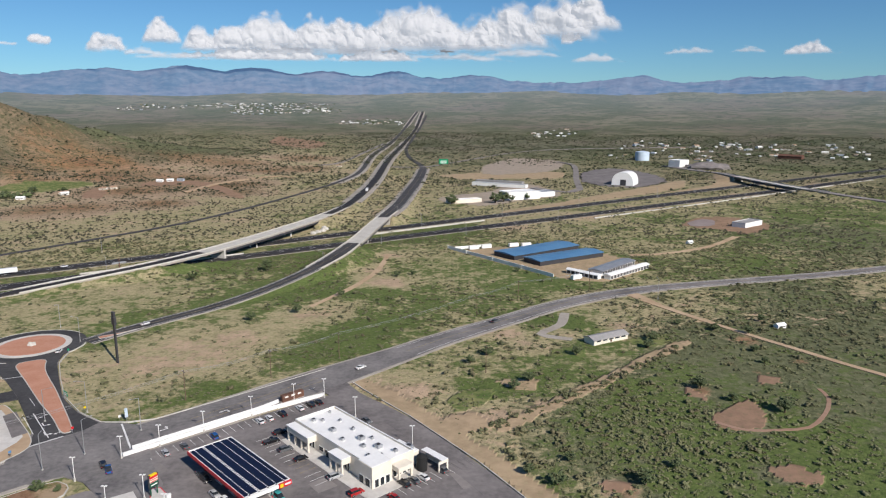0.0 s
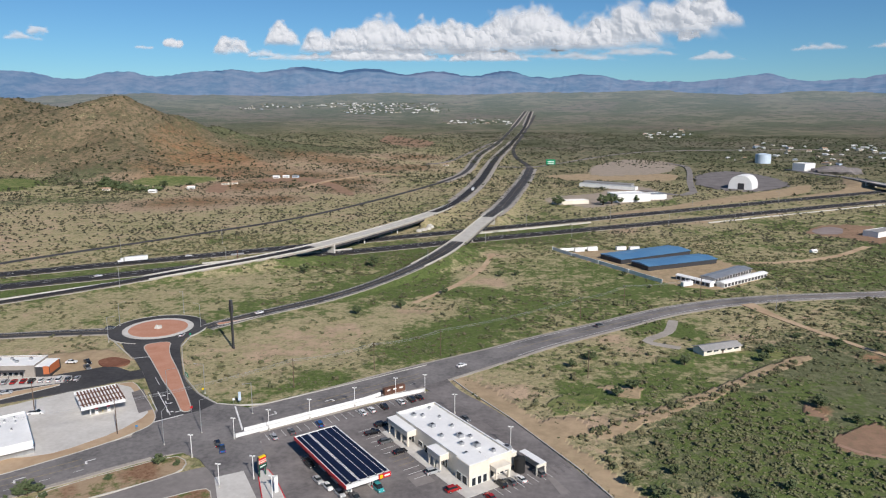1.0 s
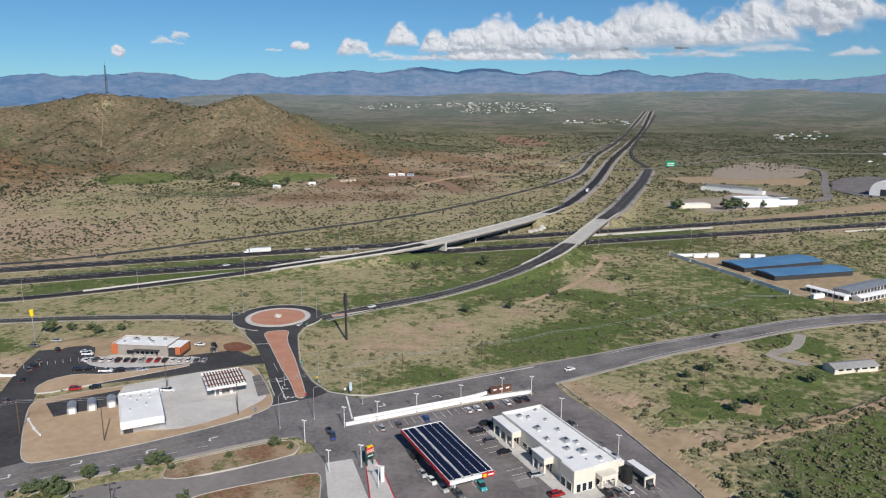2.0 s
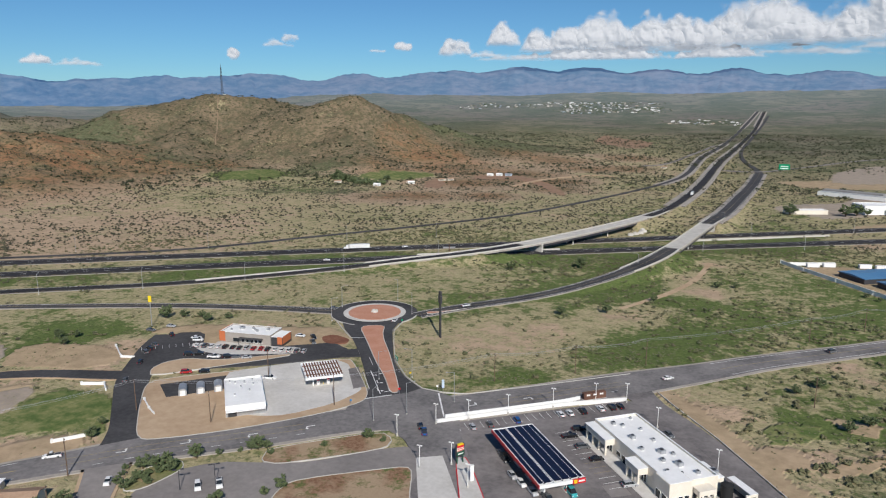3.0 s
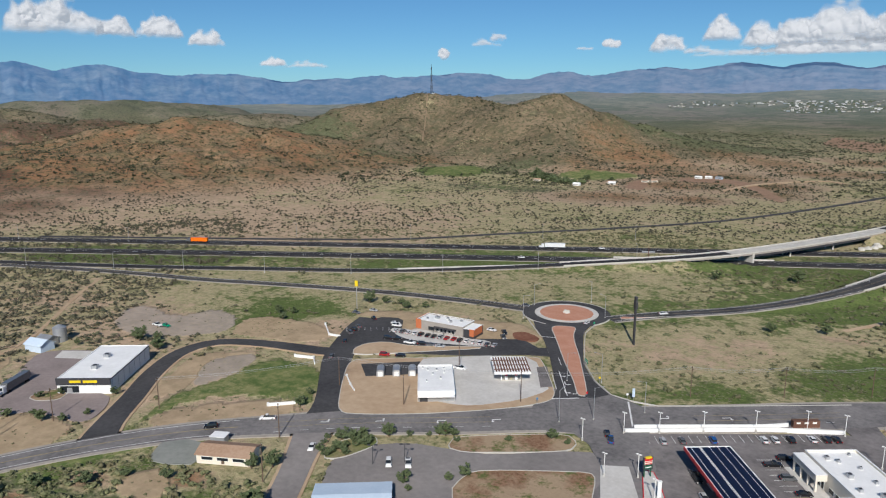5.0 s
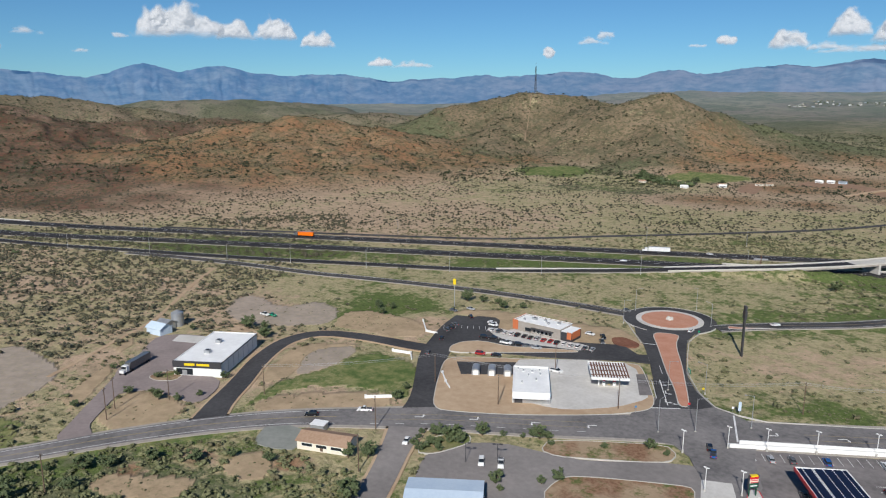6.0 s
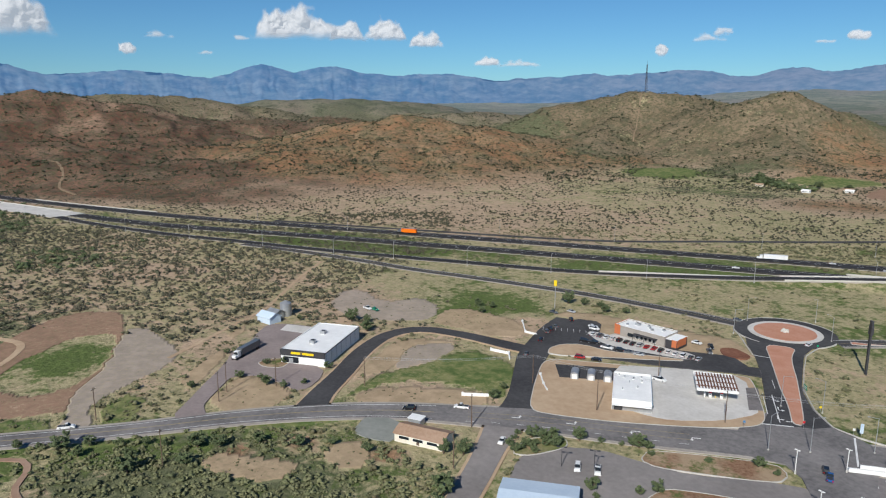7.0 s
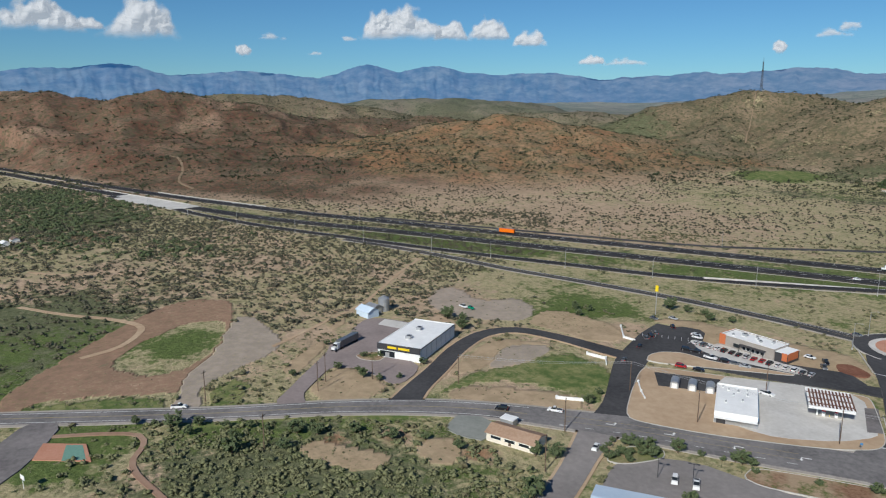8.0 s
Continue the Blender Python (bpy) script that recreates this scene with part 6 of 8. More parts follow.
ms = thing("monument_sign", -57.5, 251.5, 0, 43, "rust-brown monument sign panel beside the road", "sign")
part("panel", box(-4.6, 4.6, -0.9, 0.9, 0.2, 2.7), M_RUST, ms)
for i in range(3):
    part("sign_bar", box(-3.6 + i * 2.8, -2.2 + i * 2.8, -0.97, -0.9, 1.7, 2.3), M_WHITE, ms)
part("footing", box(-4.8, 4.8, -1.1, 1.1, -0.3, 0.2), M_KERB, ms)
for pts, h in (([(-211, 138), (-205, 146)], 0.9), ([(-246, 176), (-238, 180), (-232, 176)], 0.9), ([(-211, 176), (-203, 171), (-197, 168)], 0.8), ([(-272, 214), (-258, 205), (-252, 207)], 0.7)):
    yard_wall(pts, h, "low white entrance wall")

# painted bays
for i in range(22):
    f = i / 21
    x, y = -92 + f * 44, 204.5 + f * 41
    flat_bar(store_lot, "bay_line", (x, y), (x - 3.4, y + 3.9), 0.14, 0.085)
for i in range(13):
    x, y = -58 + i * 2.05, 220.5 - i * 2.3
    flat_bar(store_lot, "bay_line", (x, y), (x - 4.2, y - 3.8), 0.14, 0.085, M_YELLOW if 6 < i < 10 else M_LINE)
for i in range(12):
    x, y = -16 + i * 2.0, 186.5 + i * 1.75
    flat_bar(store_lot, "bay_line", (x, y), (x + 3.6, y - 4.0), 0.14, 0.085)
for i in range(17):
    x, y = -239 + i * 3.25, 229.2 + i * 1.0
    flat_bar(taco_lot, "bay_line", (x, y - 2.4), (x - 1.9, y + 2.6), 0.14, 0.10)
for i in range(9):
    x, y = -266 + i * 2.2, 226 + i * 2.0
    flat_bar(taco_lot, "bay_line", (x + 6, y - 8), (x + 9.5, y - 11.2), 0.14, 0.10)

for o in ([(2, 196), (9, 199), (14, 191), (6, 187)], [(-40, 190), (-35, 194), (-31, 189), (-36, 185)], [(-96, 196), (-89, 203), (-84, 198), (-91, 191)], [(-30, 172), (-22, 179), (-14, 170), (-22, 163)]):
    pad("pavement_patch", o, M_OLD, "paler repair patch in the asphalt", 0.07, rounds=0, category="parking lot")

# ---- industrial buildings beyond the freeway ----
M_DOMEW = paint("white_fabric", (0.80, 0.80, 0.79), 0.6)


def quonset(x, y, turn, lx, w, h):
    b = thing("arched_storage_dome", x, y, 0, turn, "large white arched fabric storage building", "storage building")
    n = 16
    bm = bmesh.new()
    rows = []
    for e in (-lx / 2, lx / 2):
        rows.append([bm.verts.new((e, -w / 2 * math.copysign(abs(math.cos(math.pi * k / n)) ** 0.8, math.cos(math.pi * k / n)), h * math.sin(math.pi * k / n) ** 0.75)) for k in range(n + 1)])
    for k in range(n):
        bm.faces.new((rows[0][k], rows[0][k + 1], rows[1][k + 1], rows[1][k]))
    bm.faces.new(rows[0][::-1])
    bm.faces.new(rows[1])
    part("shell", bm, M_DOMEW, b)
    # Solid dark panel imitates the shaded inside of the doorway
    part("door", box(-lx / 2 - 0.2, -lx / 2, -5, 3, 0, 8), M_SHADOWGREY, b, "dark grey panel imitating a shaded open doorway")
    return b


quonset(257, 992, 62, 32, 30, 18)
flat_building("works_building", 92, 842, 22, 42, 26, 9, M_WHITE, M_ROOF, "white works building with a flat roof", "building", 0.4)
flat_building("works_building", 123, 866, 22, 24, 20, 6, M_WHITE, M_METAL, "grey works building with metal roof", "building", 0.4)
flat_building("works_building", 24, 806, 24, 40, 12, 4, M_STUCCO, M_ROOF, "low cream works shed", "building", 0.3)
flat_building("works_building", 78, 968, -28, 80, 10, 4.5, M_WHITE, M_METAL, "long low grey works office", "building", 0.3)
flat_building("works_building", 80, 990, -28, 70, 10, 5.5, M_GREYROOF, M_GREYROOF, "long dark roofed works shed", "building", 0.3)
flat_building("works_building", 421, 1262, 40, 30, 22, 14, M_WHITE, M_ROOF, "plain white metal warehouse building", "building", 0.3)
flat_building("hilltop_house", 283, 646, 38, 30, 13, 4.5, M_WHITE, M_GREYROOF, "flat-roofed house on a gravel pad", "house", 0.4)
gable_house("ranch_hall", 703, 1430, -45, 46, 16, 5, 8, M_RUST, M_RUST, "long rust-red roofed hall beyond the freeway", "hall", 0, 4)
wt = thing("water_tank", 403, 1432, 0, 0, "pale blue cylindrical water tank", "tank")
part("shell", rod(bmesh.new(), (0, 0, -2), (0, 0, 17), 14, n=28), M_PALEBLUE, wt)
part("lid", rod(bmesh.new(), (0, 0, 17), (0, 0, 19), 14, 3, n=28), M_PALEBLUE, wt)


def heap(name, x, y, rx, ry, h, material, label):
    b = tagged(new(name), label, "pile")
    b.matrix_basis = pose(x, y, 0)
    bm = bmesh.new()
    bmesh.ops.create_icosphere(bm, subdivisions=3, radius=1)
    for v in bm.verts:
        k = 1 + 0.35 * (noise.noise(v.co * 2.3 + Vector((x, y, 0))))
        v.co = Vector((v.co.x * rx * k, v.co.y * ry * k, max(v.co.z, -0.3) * h * k))
    part("mound", bm, material, b)
    return b


heap("gravel_heap", 462, 1240, 40, 22, 12, M_LOT, "large dark gravel heap")
for i, (x, y) in enumerate(((-113, 603), (-110, 609), (-107, 616), (-106, 625), (-108, 630), (-170, 553))):
    heap("rubble_pile", x, y, 2.6, 2.0, 2.2, M_KERB, "pale concrete rubble pile beneath the bridge")
# ---- vehicles ----
CARS = {}
COATS = {"white": (0.75, 0.75, 0.74), "black": (0.012, 0.012, 0.014), "silver": (0.42, 0.43, 0.44), "grey": (0.12, 0.125, 0.13), "red": (0.36, 0.02, 0.02), "blue": (0.02, 0.09, 0.28), "teal": (0.05, 0.35, 0.36), "green": (0.0, 0.26, 0.13), "orange": (0.80, 0.17, 0.01), "tan": (0.36, 0.28, 0.19)}
COAT_MATS = {k: paint("car_paint_" + k, v, 0.25, 0.0, 0.6) for k, v in COATS.items()}
M_LAMP = paint("clear_lamp", (0.75, 0.75, 0.72), 0.15)
M_TAIL = paint("red_lamp", (0.45, 0.01, 0.01), 0.2)
M_CHROME = worn("wheel_alloy", (0.45, 0.45, 0.46), (0.6, 0.6, 0.6), 4, 1, 0.3, 0.8)
SHAPES = {  # length, width, height, bonnet end, cabin rear, tail height
    "sedan": (4.7, 1.82, 1.45, 1.15, -1.55, 0.95), "suv": (4.8, 1.95, 1.75, 1.25, -2.25, 1.05), "pickup": (5.7, 2.0, 1.85, 1.5, -0.55, 1.05), "van": (5.4, 2.0, 2.2, 1.9, -2.6, 1.1)}


def taper(bm, lo, hi, w0, w1, z0, z1):
    """A block whose top is shorter and narrower: lo, hi are x ranges at bottom and top."""
    v = [bm.verts.new(p) for p in ((lo[0], -w0, z0), (lo[1], -w0, z0), (lo[1], w0, z0), (lo[0], w0, z0), (hi[0], -w1, z1), (hi[1], -w1, z1), (hi[1], w1, z1), (hi[0], w1, z1))]
    for f in ((3, 2, 1, 0), (4, 5, 6, 7), (0, 1, 5, 4), (1, 2, 6, 5), (2, 3, 7, 6), (3, 0, 4, 7)):
        bm.faces.new([v[i] for i in f])
    return bm


def car(kind, colour, x, y, turn, label="", z=0.1, group="parked cars"):
    key = (kind, colour)
    words = label or f"{colour} {kind} parked on grey asphalt"
    if key in CARS:
        return tagged(copy_thing(CARS[key], pose(x, y, z, 0, 0, turn)), words)
    ln, w, h, bon, rear, tail = SHAPES[kind]
    c = thing(kind if kind in ("pickup", "van") else "car", x, y, z, turn, words, "car", group)
    coat = COAT_MATS[colour]
    bm = bmesh.new()
    taper(bm, (-ln / 2, ln / 2), (-ln / 2 + 0.08, ln / 2 - 0.12), w / 2, w / 2 - 0.06, 0.28, 0.62)
    taper(bm, (-ln / 2 + 0.08, ln / 2 - 0.12), (-ln / 2 + 0.15, ln / 2 - 0.5), w / 2 - 0.06, w / 2 - 0.12, 0.62, tail)
    part("body", bm, coat, c)
    part("glasshouse", taper(bmesh.new(), (rear, bon), (rear + 0.35, bon - 0.85), w / 2 - 0.14, w / 2 - 0.30, tail - 0.02, h - 0.08), M_GLASS, c, "dark tinted glass")
    part("roof", box(rear + 0.35, bon - 0.85, -w / 2 + 0.28, w / 2 - 0.28, h - 0.08, h, 0.02), coat, c)
    if kind == "pickup":
        part("truck_bed", box(-ln / 2 + 0.25, rear - 0.1, -w / 2 + 0.25, w / 2 - 0.25, tail - 0.05, tail + 0.02), M_SHADOWGREY, c)
    for sx in (-1, 1):
        for sy in (-1, 1):
            wx, wy = sx * ln * 0.31, sy * (w / 2 - 0.1)
            wh = part("wheel", rod(bmesh.new(), (wx, wy - 0.12, 0.34), (wx, wy + 0.12, 0.34), 0.34, n=12), M_RUBBER, c)
            part("rim", rod(bmesh.new(), (wx, wy + sy * 0.08, 0.34), (wx, wy + sy * 0.135, 0.34), 0.2, n=10), M_CHROME, wh)
    for sy in (-1, 1):
        part("headlight", box(ln / 2 - 0.16, ln / 2 - 0.03, sy * w * 0.36 - 0.18, sy * w * 0.36 + 0.18, 0.58, 0.76), M_LAMP, c)
        part("tail_light", box(-ln / 2 + 0.02, -ln / 2 + 0.14, sy * w * 0.38 - 0.14, sy * w * 0.38 + 0.14, 0.62, 0.88), M_TAIL, c)
    part("bumper", box(-ln / 2 - 0.05, -ln / 2 + 0.1, -w / 2 + 0.1, w / 2 - 0.1, 0.3, 0.5), M_SHADOWGREY, c)
    CARS[key] = c
    return c


for kind, col, x, y in (("sedan", "silver", -89, 208), ("sedan", "grey", -84.5, 212.5), ("suv", "blue", -77, 219.5), ("sedan", "white", -64.5, 231), ("sedan", "white", -61.8, 233.5), ("suv", "black", -58, 237), ("sedan", "white", -52.7, 242), ("suv", "black", -49.3, 245), ("sedan", "black", -46.7, 247.3)):
    car(kind, col, x, y, 128)
for kind, col, x, y in (("suv", "black", -55.5, 222.5), ("pickup", "black", -57, 216), ("suv", "grey", -51, 210.5), ("sedan", "black", -45, 204.5), ("suv", "silver", -32.5, 193.5)):
    car(kind, col, x, y, 38)
for kind, col, x, y, a in (("suv", "red", -25, 184.5, 40), ("suv", "black", -11.5, 189.5, 130), ("sedan", "grey", -8.6, 191.2, 130), ("sedan", "white", -5.8, 193, 130), ("suv", "grey", -0.5, 197.5, 130), ("sedan", "grey", -27, 231.5, -50), ("sedan", "red", -14, 182, 130),
                           ("pickup", "blue", -102.5, 197.5, 120), ("suv", "black", -105.5, 200.5, 125), ("sedan", "grey", -73, 194.5, -47), ("suv", "black", -71, 192, -47), ("sedan", "silver", -65.5, 183.5, -47), ("sedan", "white", -61.5, 180.5, -47), ("sedan", "silver", -57, 177.5, -47), ("van", "teal", -47, 182, -47),
                           ("suv", "black", -69, 203.5, -47), ("pickup", "grey", -52, 176, -47)):
    car(kind, col, x, y, a)
cols = ["white", "grey", "white", "white", "black", "black", "black", "silver", "red", "red", "black", "white", "white", "white", "grey", "silver"]
for i, col in enumerate(cols):
    car(("sedan", "suv", "sedan")[i % 3], col, -237 + i * 3.25, 229.8 + i * 1.0 + (0.3 if i % 2 else 0), 110, f"{col} car parked in front of the restaurant")
for kind, col, x, y, a in (("suv", "black", -232, 219.5, 40), ("pickup", "black", -228.5, 221.5, 40), ("pickup", "white", -220, 222, 20), ("suv", "black", -214, 224.5, 35), ("sedan", "grey", -210.5, 226, 35), ("sedan", "silver", -206, 227.5, 35),
                           ("suv", "black", -253.5, 217, 160), ("sedan", "grey", -256, 222, 160), ("suv", "black", -260, 236, 150), ("sedan", "white", -246, 238, 20), ("suv", "white", -243, 236, 20), ("sedan", "grey", -275, 237, 10), ("sedan", "silver", -271, 246, 10), ("sedan", "black", -244, 203, 130), ("suv", "grey", -252, 213, 160),
                           ("sedan", "white", -203, 262, 12), ("pickup", "black", -196, 263, -40), ("pickup", "grey", -192, 257, -40), ("sedan", "grey", -233, 186, 130), ("suv", "red", -217, 203, 38), ("sedan", "black", -211, 207, 38), ("pickup", "white", -181.5, 213, 15)):
    car(kind, col, x, y, a)
for kind, col, x, y, a, w in (("suv", "white", -146, 137.5, -45, ""), ("pickup", "white", -141.5, 141.5, -45, ""), ("pickup", "white", -201, 131, 225, "white pickup driving on the main road"), ("sedan", "white", -172, 128, -52, "white car on the pale side street"), ("sedan", "white", -35, 283, 46, "white car driving on the main road"),
                              ("sedan", "white", -152, 344, 55, "white car on the roundabout ramp"), ("sedan", "white", -289, 407, 37, "white car driving on the freeway"), ("sedan", "white", -262, 474, 37, "white car driving on the freeway"), ("sedan", "white", -174, 303, 100, "white car leaving the roundabout"), ("sedan", "grey", -215, 308, 20, "grey car on the frontage road"), ("pickup", "white", -258, 6.5, 73, "white pickup driving on the main road"), ("suv", "black", -210, 114, 230, "black car driving on the main road"),
                              ("sedan", "green", -329, 158.5, 10, "green car standing on bare ground"), ("pickup", "white", -333, 156, 10, "white pickup standing on bare ground"), ("suv", "grey", 27, 348, 45, "grey car driving on the main road"), ("sedan", "white", -163, 222, 40, "white car at the old fuel canopy"), ("pickup", "green", -174.5, 181.5, -46, "green pickup beside the station shop")):
    car(kind, col, x, y, a, w, 0.2)


def semi(x, y, turn, col, label, z=0.1, trailer=15.0):
    t = thing("semi_truck", x, y, z, turn, label, "truck", "trucks")
    cab = COAT_MATS["white" if col != "orange" else "grey"]
    bm = bmesh.new()
    slab(bm, 1.2, 3.2, -1.2, 1.2, 0.9, 3.5, 0.1)
    slab(bm, 3.2, 5.0, -1.05, 1.05, 0.9, 2.1, 0.12)
    part("cab", bm, cab, t)
    part("windscreen", taper(bmesh.new(), (3.0, 3.4), (3.0, 3.22), 1.02, 1.0, 2.2, 3.2), M_GLASS, t, "dark windscreen")
    part("chassis", box(-trailer, 4.8, -0.5, 0.5, 0.7, 1.0), M_SHADOWGREY, t)
    part("trailer", box(-trailer, 0.6, -1.3, 1.3, 1.1, 4.1, 0.05), COAT_MATS[col], t, f"{col} box trailer")
    for xx in (4.2, 0.6, -0.7, -trailer + 1.2, -trailer + 2.5):
        for sy in (-1, 1):
            part("wheel", rod(bmesh.new(), (xx, sy * 1.1 - 0.2, 0.5), (xx, sy * 1.1 + 0.2, 0.5), 0.5, n=12), M_RUBBER, t)
    for sy in (-1, 1):
        part("exhaust", rod(bmesh.new(), (1.1, sy * 1.2, 1.0), (1.1, sy * 1.2, 3.9), 0.08, n=6), M_CHROME, t)
    return t


semi(-296, 448, 216.6, "white", "white semi truck with box trailer on the freeway")
semi(-520, 278, 216.6, "orange", "semi truck with an orange trailer on the freeway", trailer=13)
semi(-296, 77, 308, "grey", "white-cabbed semi truck with grey trailer on the lot", trailer=13)
semi(-97, 900, 92, "white", "white semi truck on the highway ramp", 2.2)


# ---- poles, lamps and signs ----
def street_lamp(x, y, turn, h=12.0, label="tall grey steel street lamp with a single arm", z=0.0, arm=2.6):
    p = thing("street_lamp", x, y, z, turn, label, "street lamp", "street lamps")
    part("pole", rod(bmesh.new(), (0, 0, -0.5), (0, 0, h), 0.14, 0.09, 8), M_METAL, p)
    part("arm", rod(bmesh.new(), (0, 0, h - 0.1), (arm, 0, h + 0.35), 0.06, n=6), M_METAL, p)
    part("lamp_head", box(arm - 0.1, arm + 0.8, -0.18, 0.18, h + 0.28, h + 0.45, 0.04), M_METAL, p)
    part("base", rod(bmesh.new(), (0, 0, -0.3), (0, 0, 0.5), 0.3, n=10), M_KERB, p)
    return p


lamp = street_lamp(-470, 194, 125)
for x, y, a in ((-437, 226, 125), (-390, 258, 125), (-345, 294, 125), (-300, 334, 130), (-259, 384, 130), (-222, 452, 130), (-213, 313, 40), (-193, 340, -90), (-204, 290, 20), (-172, 318, 180), (-400, 406, 300), (-479, 350, 300), (-530, 160, 125), (-590, 118, 125), (-650, 78, 125), (-710, 40, 125), (-770, 6, 125),
                (-141, 232, 20), (-123, 198, 90), (-130, 240, 200), (-115, 208, 45), (-104, 225, 230), (-560, 245, 300), (-640, 190, 300), (-100, 690, 0), (-20, 640, 120), (60, 700, 120), (150, 770, 120), (260, 850, 120), (20, 600, 300), (110, 665, 300), (-82, 470, 180), (-50, 560, 180), (-45, 690, 180), (124, 392, 90), (-320, 480, 300), (-260, 525, 300)):
    copy_thing(lamp, pose(x, y, 0, 0, 0, a))


def lot_lamp(x, y, h=7.5, group="lot lamps"):
    p = thing("lot_lamp", x, y, 0, 0, "white square lot lamp post with box head", "lamp post", group)
    part("post", box(-0.085, 0.085, -0.085, 0.085, 0, h), M_WHITE, p)
    part("base", rod(bmesh.new(), (0, 0, -0.2), (0, 0, 0.8), 0.32, n=10), M_KERB, p)
    for s in (-1, 1):
        part("lamp_head", box(s * 0.5 - 0.35, s * 0.5 + 0.35, -0.25, 0.25, h, h + 0.2, 0.03), M_WHITE, p)
    return p


ll = lot_lamp(-102, 205.5)
for x, y in ((-93, 213.5), (-82, 224), (-69, 236.5), (-56, 248), (-45.5, 253), (-31.5, 236), (-93, 176), (-85, 182), (-75, 172), (-10, 213), (-110, 192)):
    copy_thing(ll, pose(x, y, 0))
for x, y in ((-150, 134.5), (-143, 141.5)):
    p = thing("lot_lamp", x, y, 0, 45, "dark twin-headed lot lamp post", "lamp post", "lot lamps")
    part("post", rod(bmesh.new(), (0, 0, 0), (0, 0, 6.5), 0.1, n=8), M_SHADOWGREY, p)
    for s in (-1, 1):
        part("lamp_head", box(s * 1.1 - 0.5, s * 1.1 + 0.5, -0.3, 0.3, 6.4, 6.6), M_SHADOWGREY, p)
    part("arm", box(-1.1, 1.1, -0.05, 0.05, 6.35, 6.45), M_SHADOWGREY, p)


def utility_pole(x, y, turn, h=12.0):
    p = thing("utility_pole", x, y, 0, turn, "weathered wooden utility pole with crossarm", "utility pole", "utility poles")
    part("pole", rod(bmesh.new(), (0, 0, -0.5), (0, 0, h), 0.19, 0.13, 8), M_WOOD, p)
    part("crossarm", box(-0.07, 0.07, -1.3, 1.3, h - 0.9, h - 0.74), M_WOOD, p)
    for v in (-1.15, -0.4, 0.4, 1.15):
        part("insulator", rod(bmesh.new(), (0, v, h - 0.74), (0, v, h - 0.5), 0.06, n=6), M_METAL, p)
    return p


POLES = [(-261, 16), (-262, 62), (-239, 110), (-206, 168), (-143, 203), (-98, 251), (-71, 274), (-46, 296), (18, 360), (43, 389), (89, 415)]
up = utility_pole(*POLES[0], 45)
for x, y in POLES[1:] + [(-257, 80), (-167, 106), (-187, 126), (18, 279), (-174, 172), (-254, 57), (-182, 213), (-215, 30)]:
    copy_thing(up, pose(x, y, 0, 0, 0, 45))
for v in (-1.15, 0.4, 1.15):
    for (x0, y0), (x1, y1) in zip(POLES[2:], POLES[3:]):
        cu = bpy.data.curves.new("power_line", "CURVE")
        cu.dimensions, cu.bevel_depth, cu.bevel_resolution = "3D", 0.035, 0
        sp = cu.splines.new("POLY")
        sp.points.add(10)
        for k in range(11):
            f = k / 10
            sp.points[k].co = (x0 + (x1 - x0) * f - v * 0.7, y0 + (y1 - y0) * f + v * 0.7, 11.5 - 4 * 1.3 * f * (1 - f), 1)
        cu.materials.append(M_METAL)
        tagged(new("power_line", cu), "thin sagging overhead power line between poles", "power line", "power lines")

pyl = thing("pylon_sign", -142, 291, 0, -40, "tall dark rusted pylon sign seen from behind", "sign")
for s in (-0.45, 0.45):
    part("post", box(s - 0.28, s + 0.28, -0.3, 0.3, -0.5, 19), M_SHADOWGREY, pyl)
part("sign_box", box(-1.3, 1.3, -0.5, 0.5, 17.0, 20.5), M_SHADOWGREY, pyl)
part("sign_box", box(-0.9, 0.9, -0.45, 0.45, 20.6, 22.8), M_SHADOWGREY, pyl)
part("ladder", box(0.75, 0.85, -0.5, -0.3, 2, 17), M_SHADOWGREY, pyl)

ys = thing("pole_sign", -281, 243, 0, 30, "tall yellow sign on a slim steel pole", "sign")
part("pole", rod(bmesh.new(), (0, 0, -0.3), (0, 0, 13), 0.2, n=10), M_METAL, ys)
part("panel", box(-0.8, 0.8, -0.25, 0.25, 12.6, 15.8, 0.05), M_YEL_SIGN, ys, "bright yellow panel")

M_DKGREEN = paint("dark_green_panel", (0.01, 0.09, 0.05), 0.5)
gs = thing("price_sign", -83, 184, -0.6, 60, "fuel price sign with red, cream and green panels", "sign")
for s in (-1.1, 1.1):
    part("post", box(s - 0.15, s + 0.15, -0.15, 0.15, -0.3, 3.6), M_DKGREEN, gs)
part("frame", box(-1.55, 1.55, -0.3, 0.3, 3.3, 7.25), M_SHADOWGREY, gs, "dark sign cabinet")
part("header", box(-1.35, 1.35, -0.35, 0.35, 6.4, 7.1), M_RED, gs, "red sign header")
part("price_panel", box(-1.35, 1.35, -0.35, 0.35, 5.0, 6.3), M_STUCCO, gs, "cream price panel")
part("panel", box(-1.35, 1.35, -0.35, 0.35, 3.6, 4.8), M_DKGREEN, gs, "dark green panel")
for z0 in (5.1, 5.7, 6.2):
    part("sign_bar", box(-1.2, 1.2, -0.42, 0.42, z0, z0 + 0.22), M_RED, gs)
part("sign_bar", box(-1.1, 1.1, -0.42, 0.42, 6.9, 7.3), M_YEL_SIGN, gs)
part("sign_bar", box(-1.0, 1.0, -0.42, 0.42, 4.0, 4.3), M_WHITE, gs)
isl = pad("lot_entry_island", [(-86, 187), (-82, 188), (-66, 165), (-60, 150), (-66, 148), (-74, 164)], M_CONC, "pale concrete entry island", 0.25, rounds=1, category="traffic island")
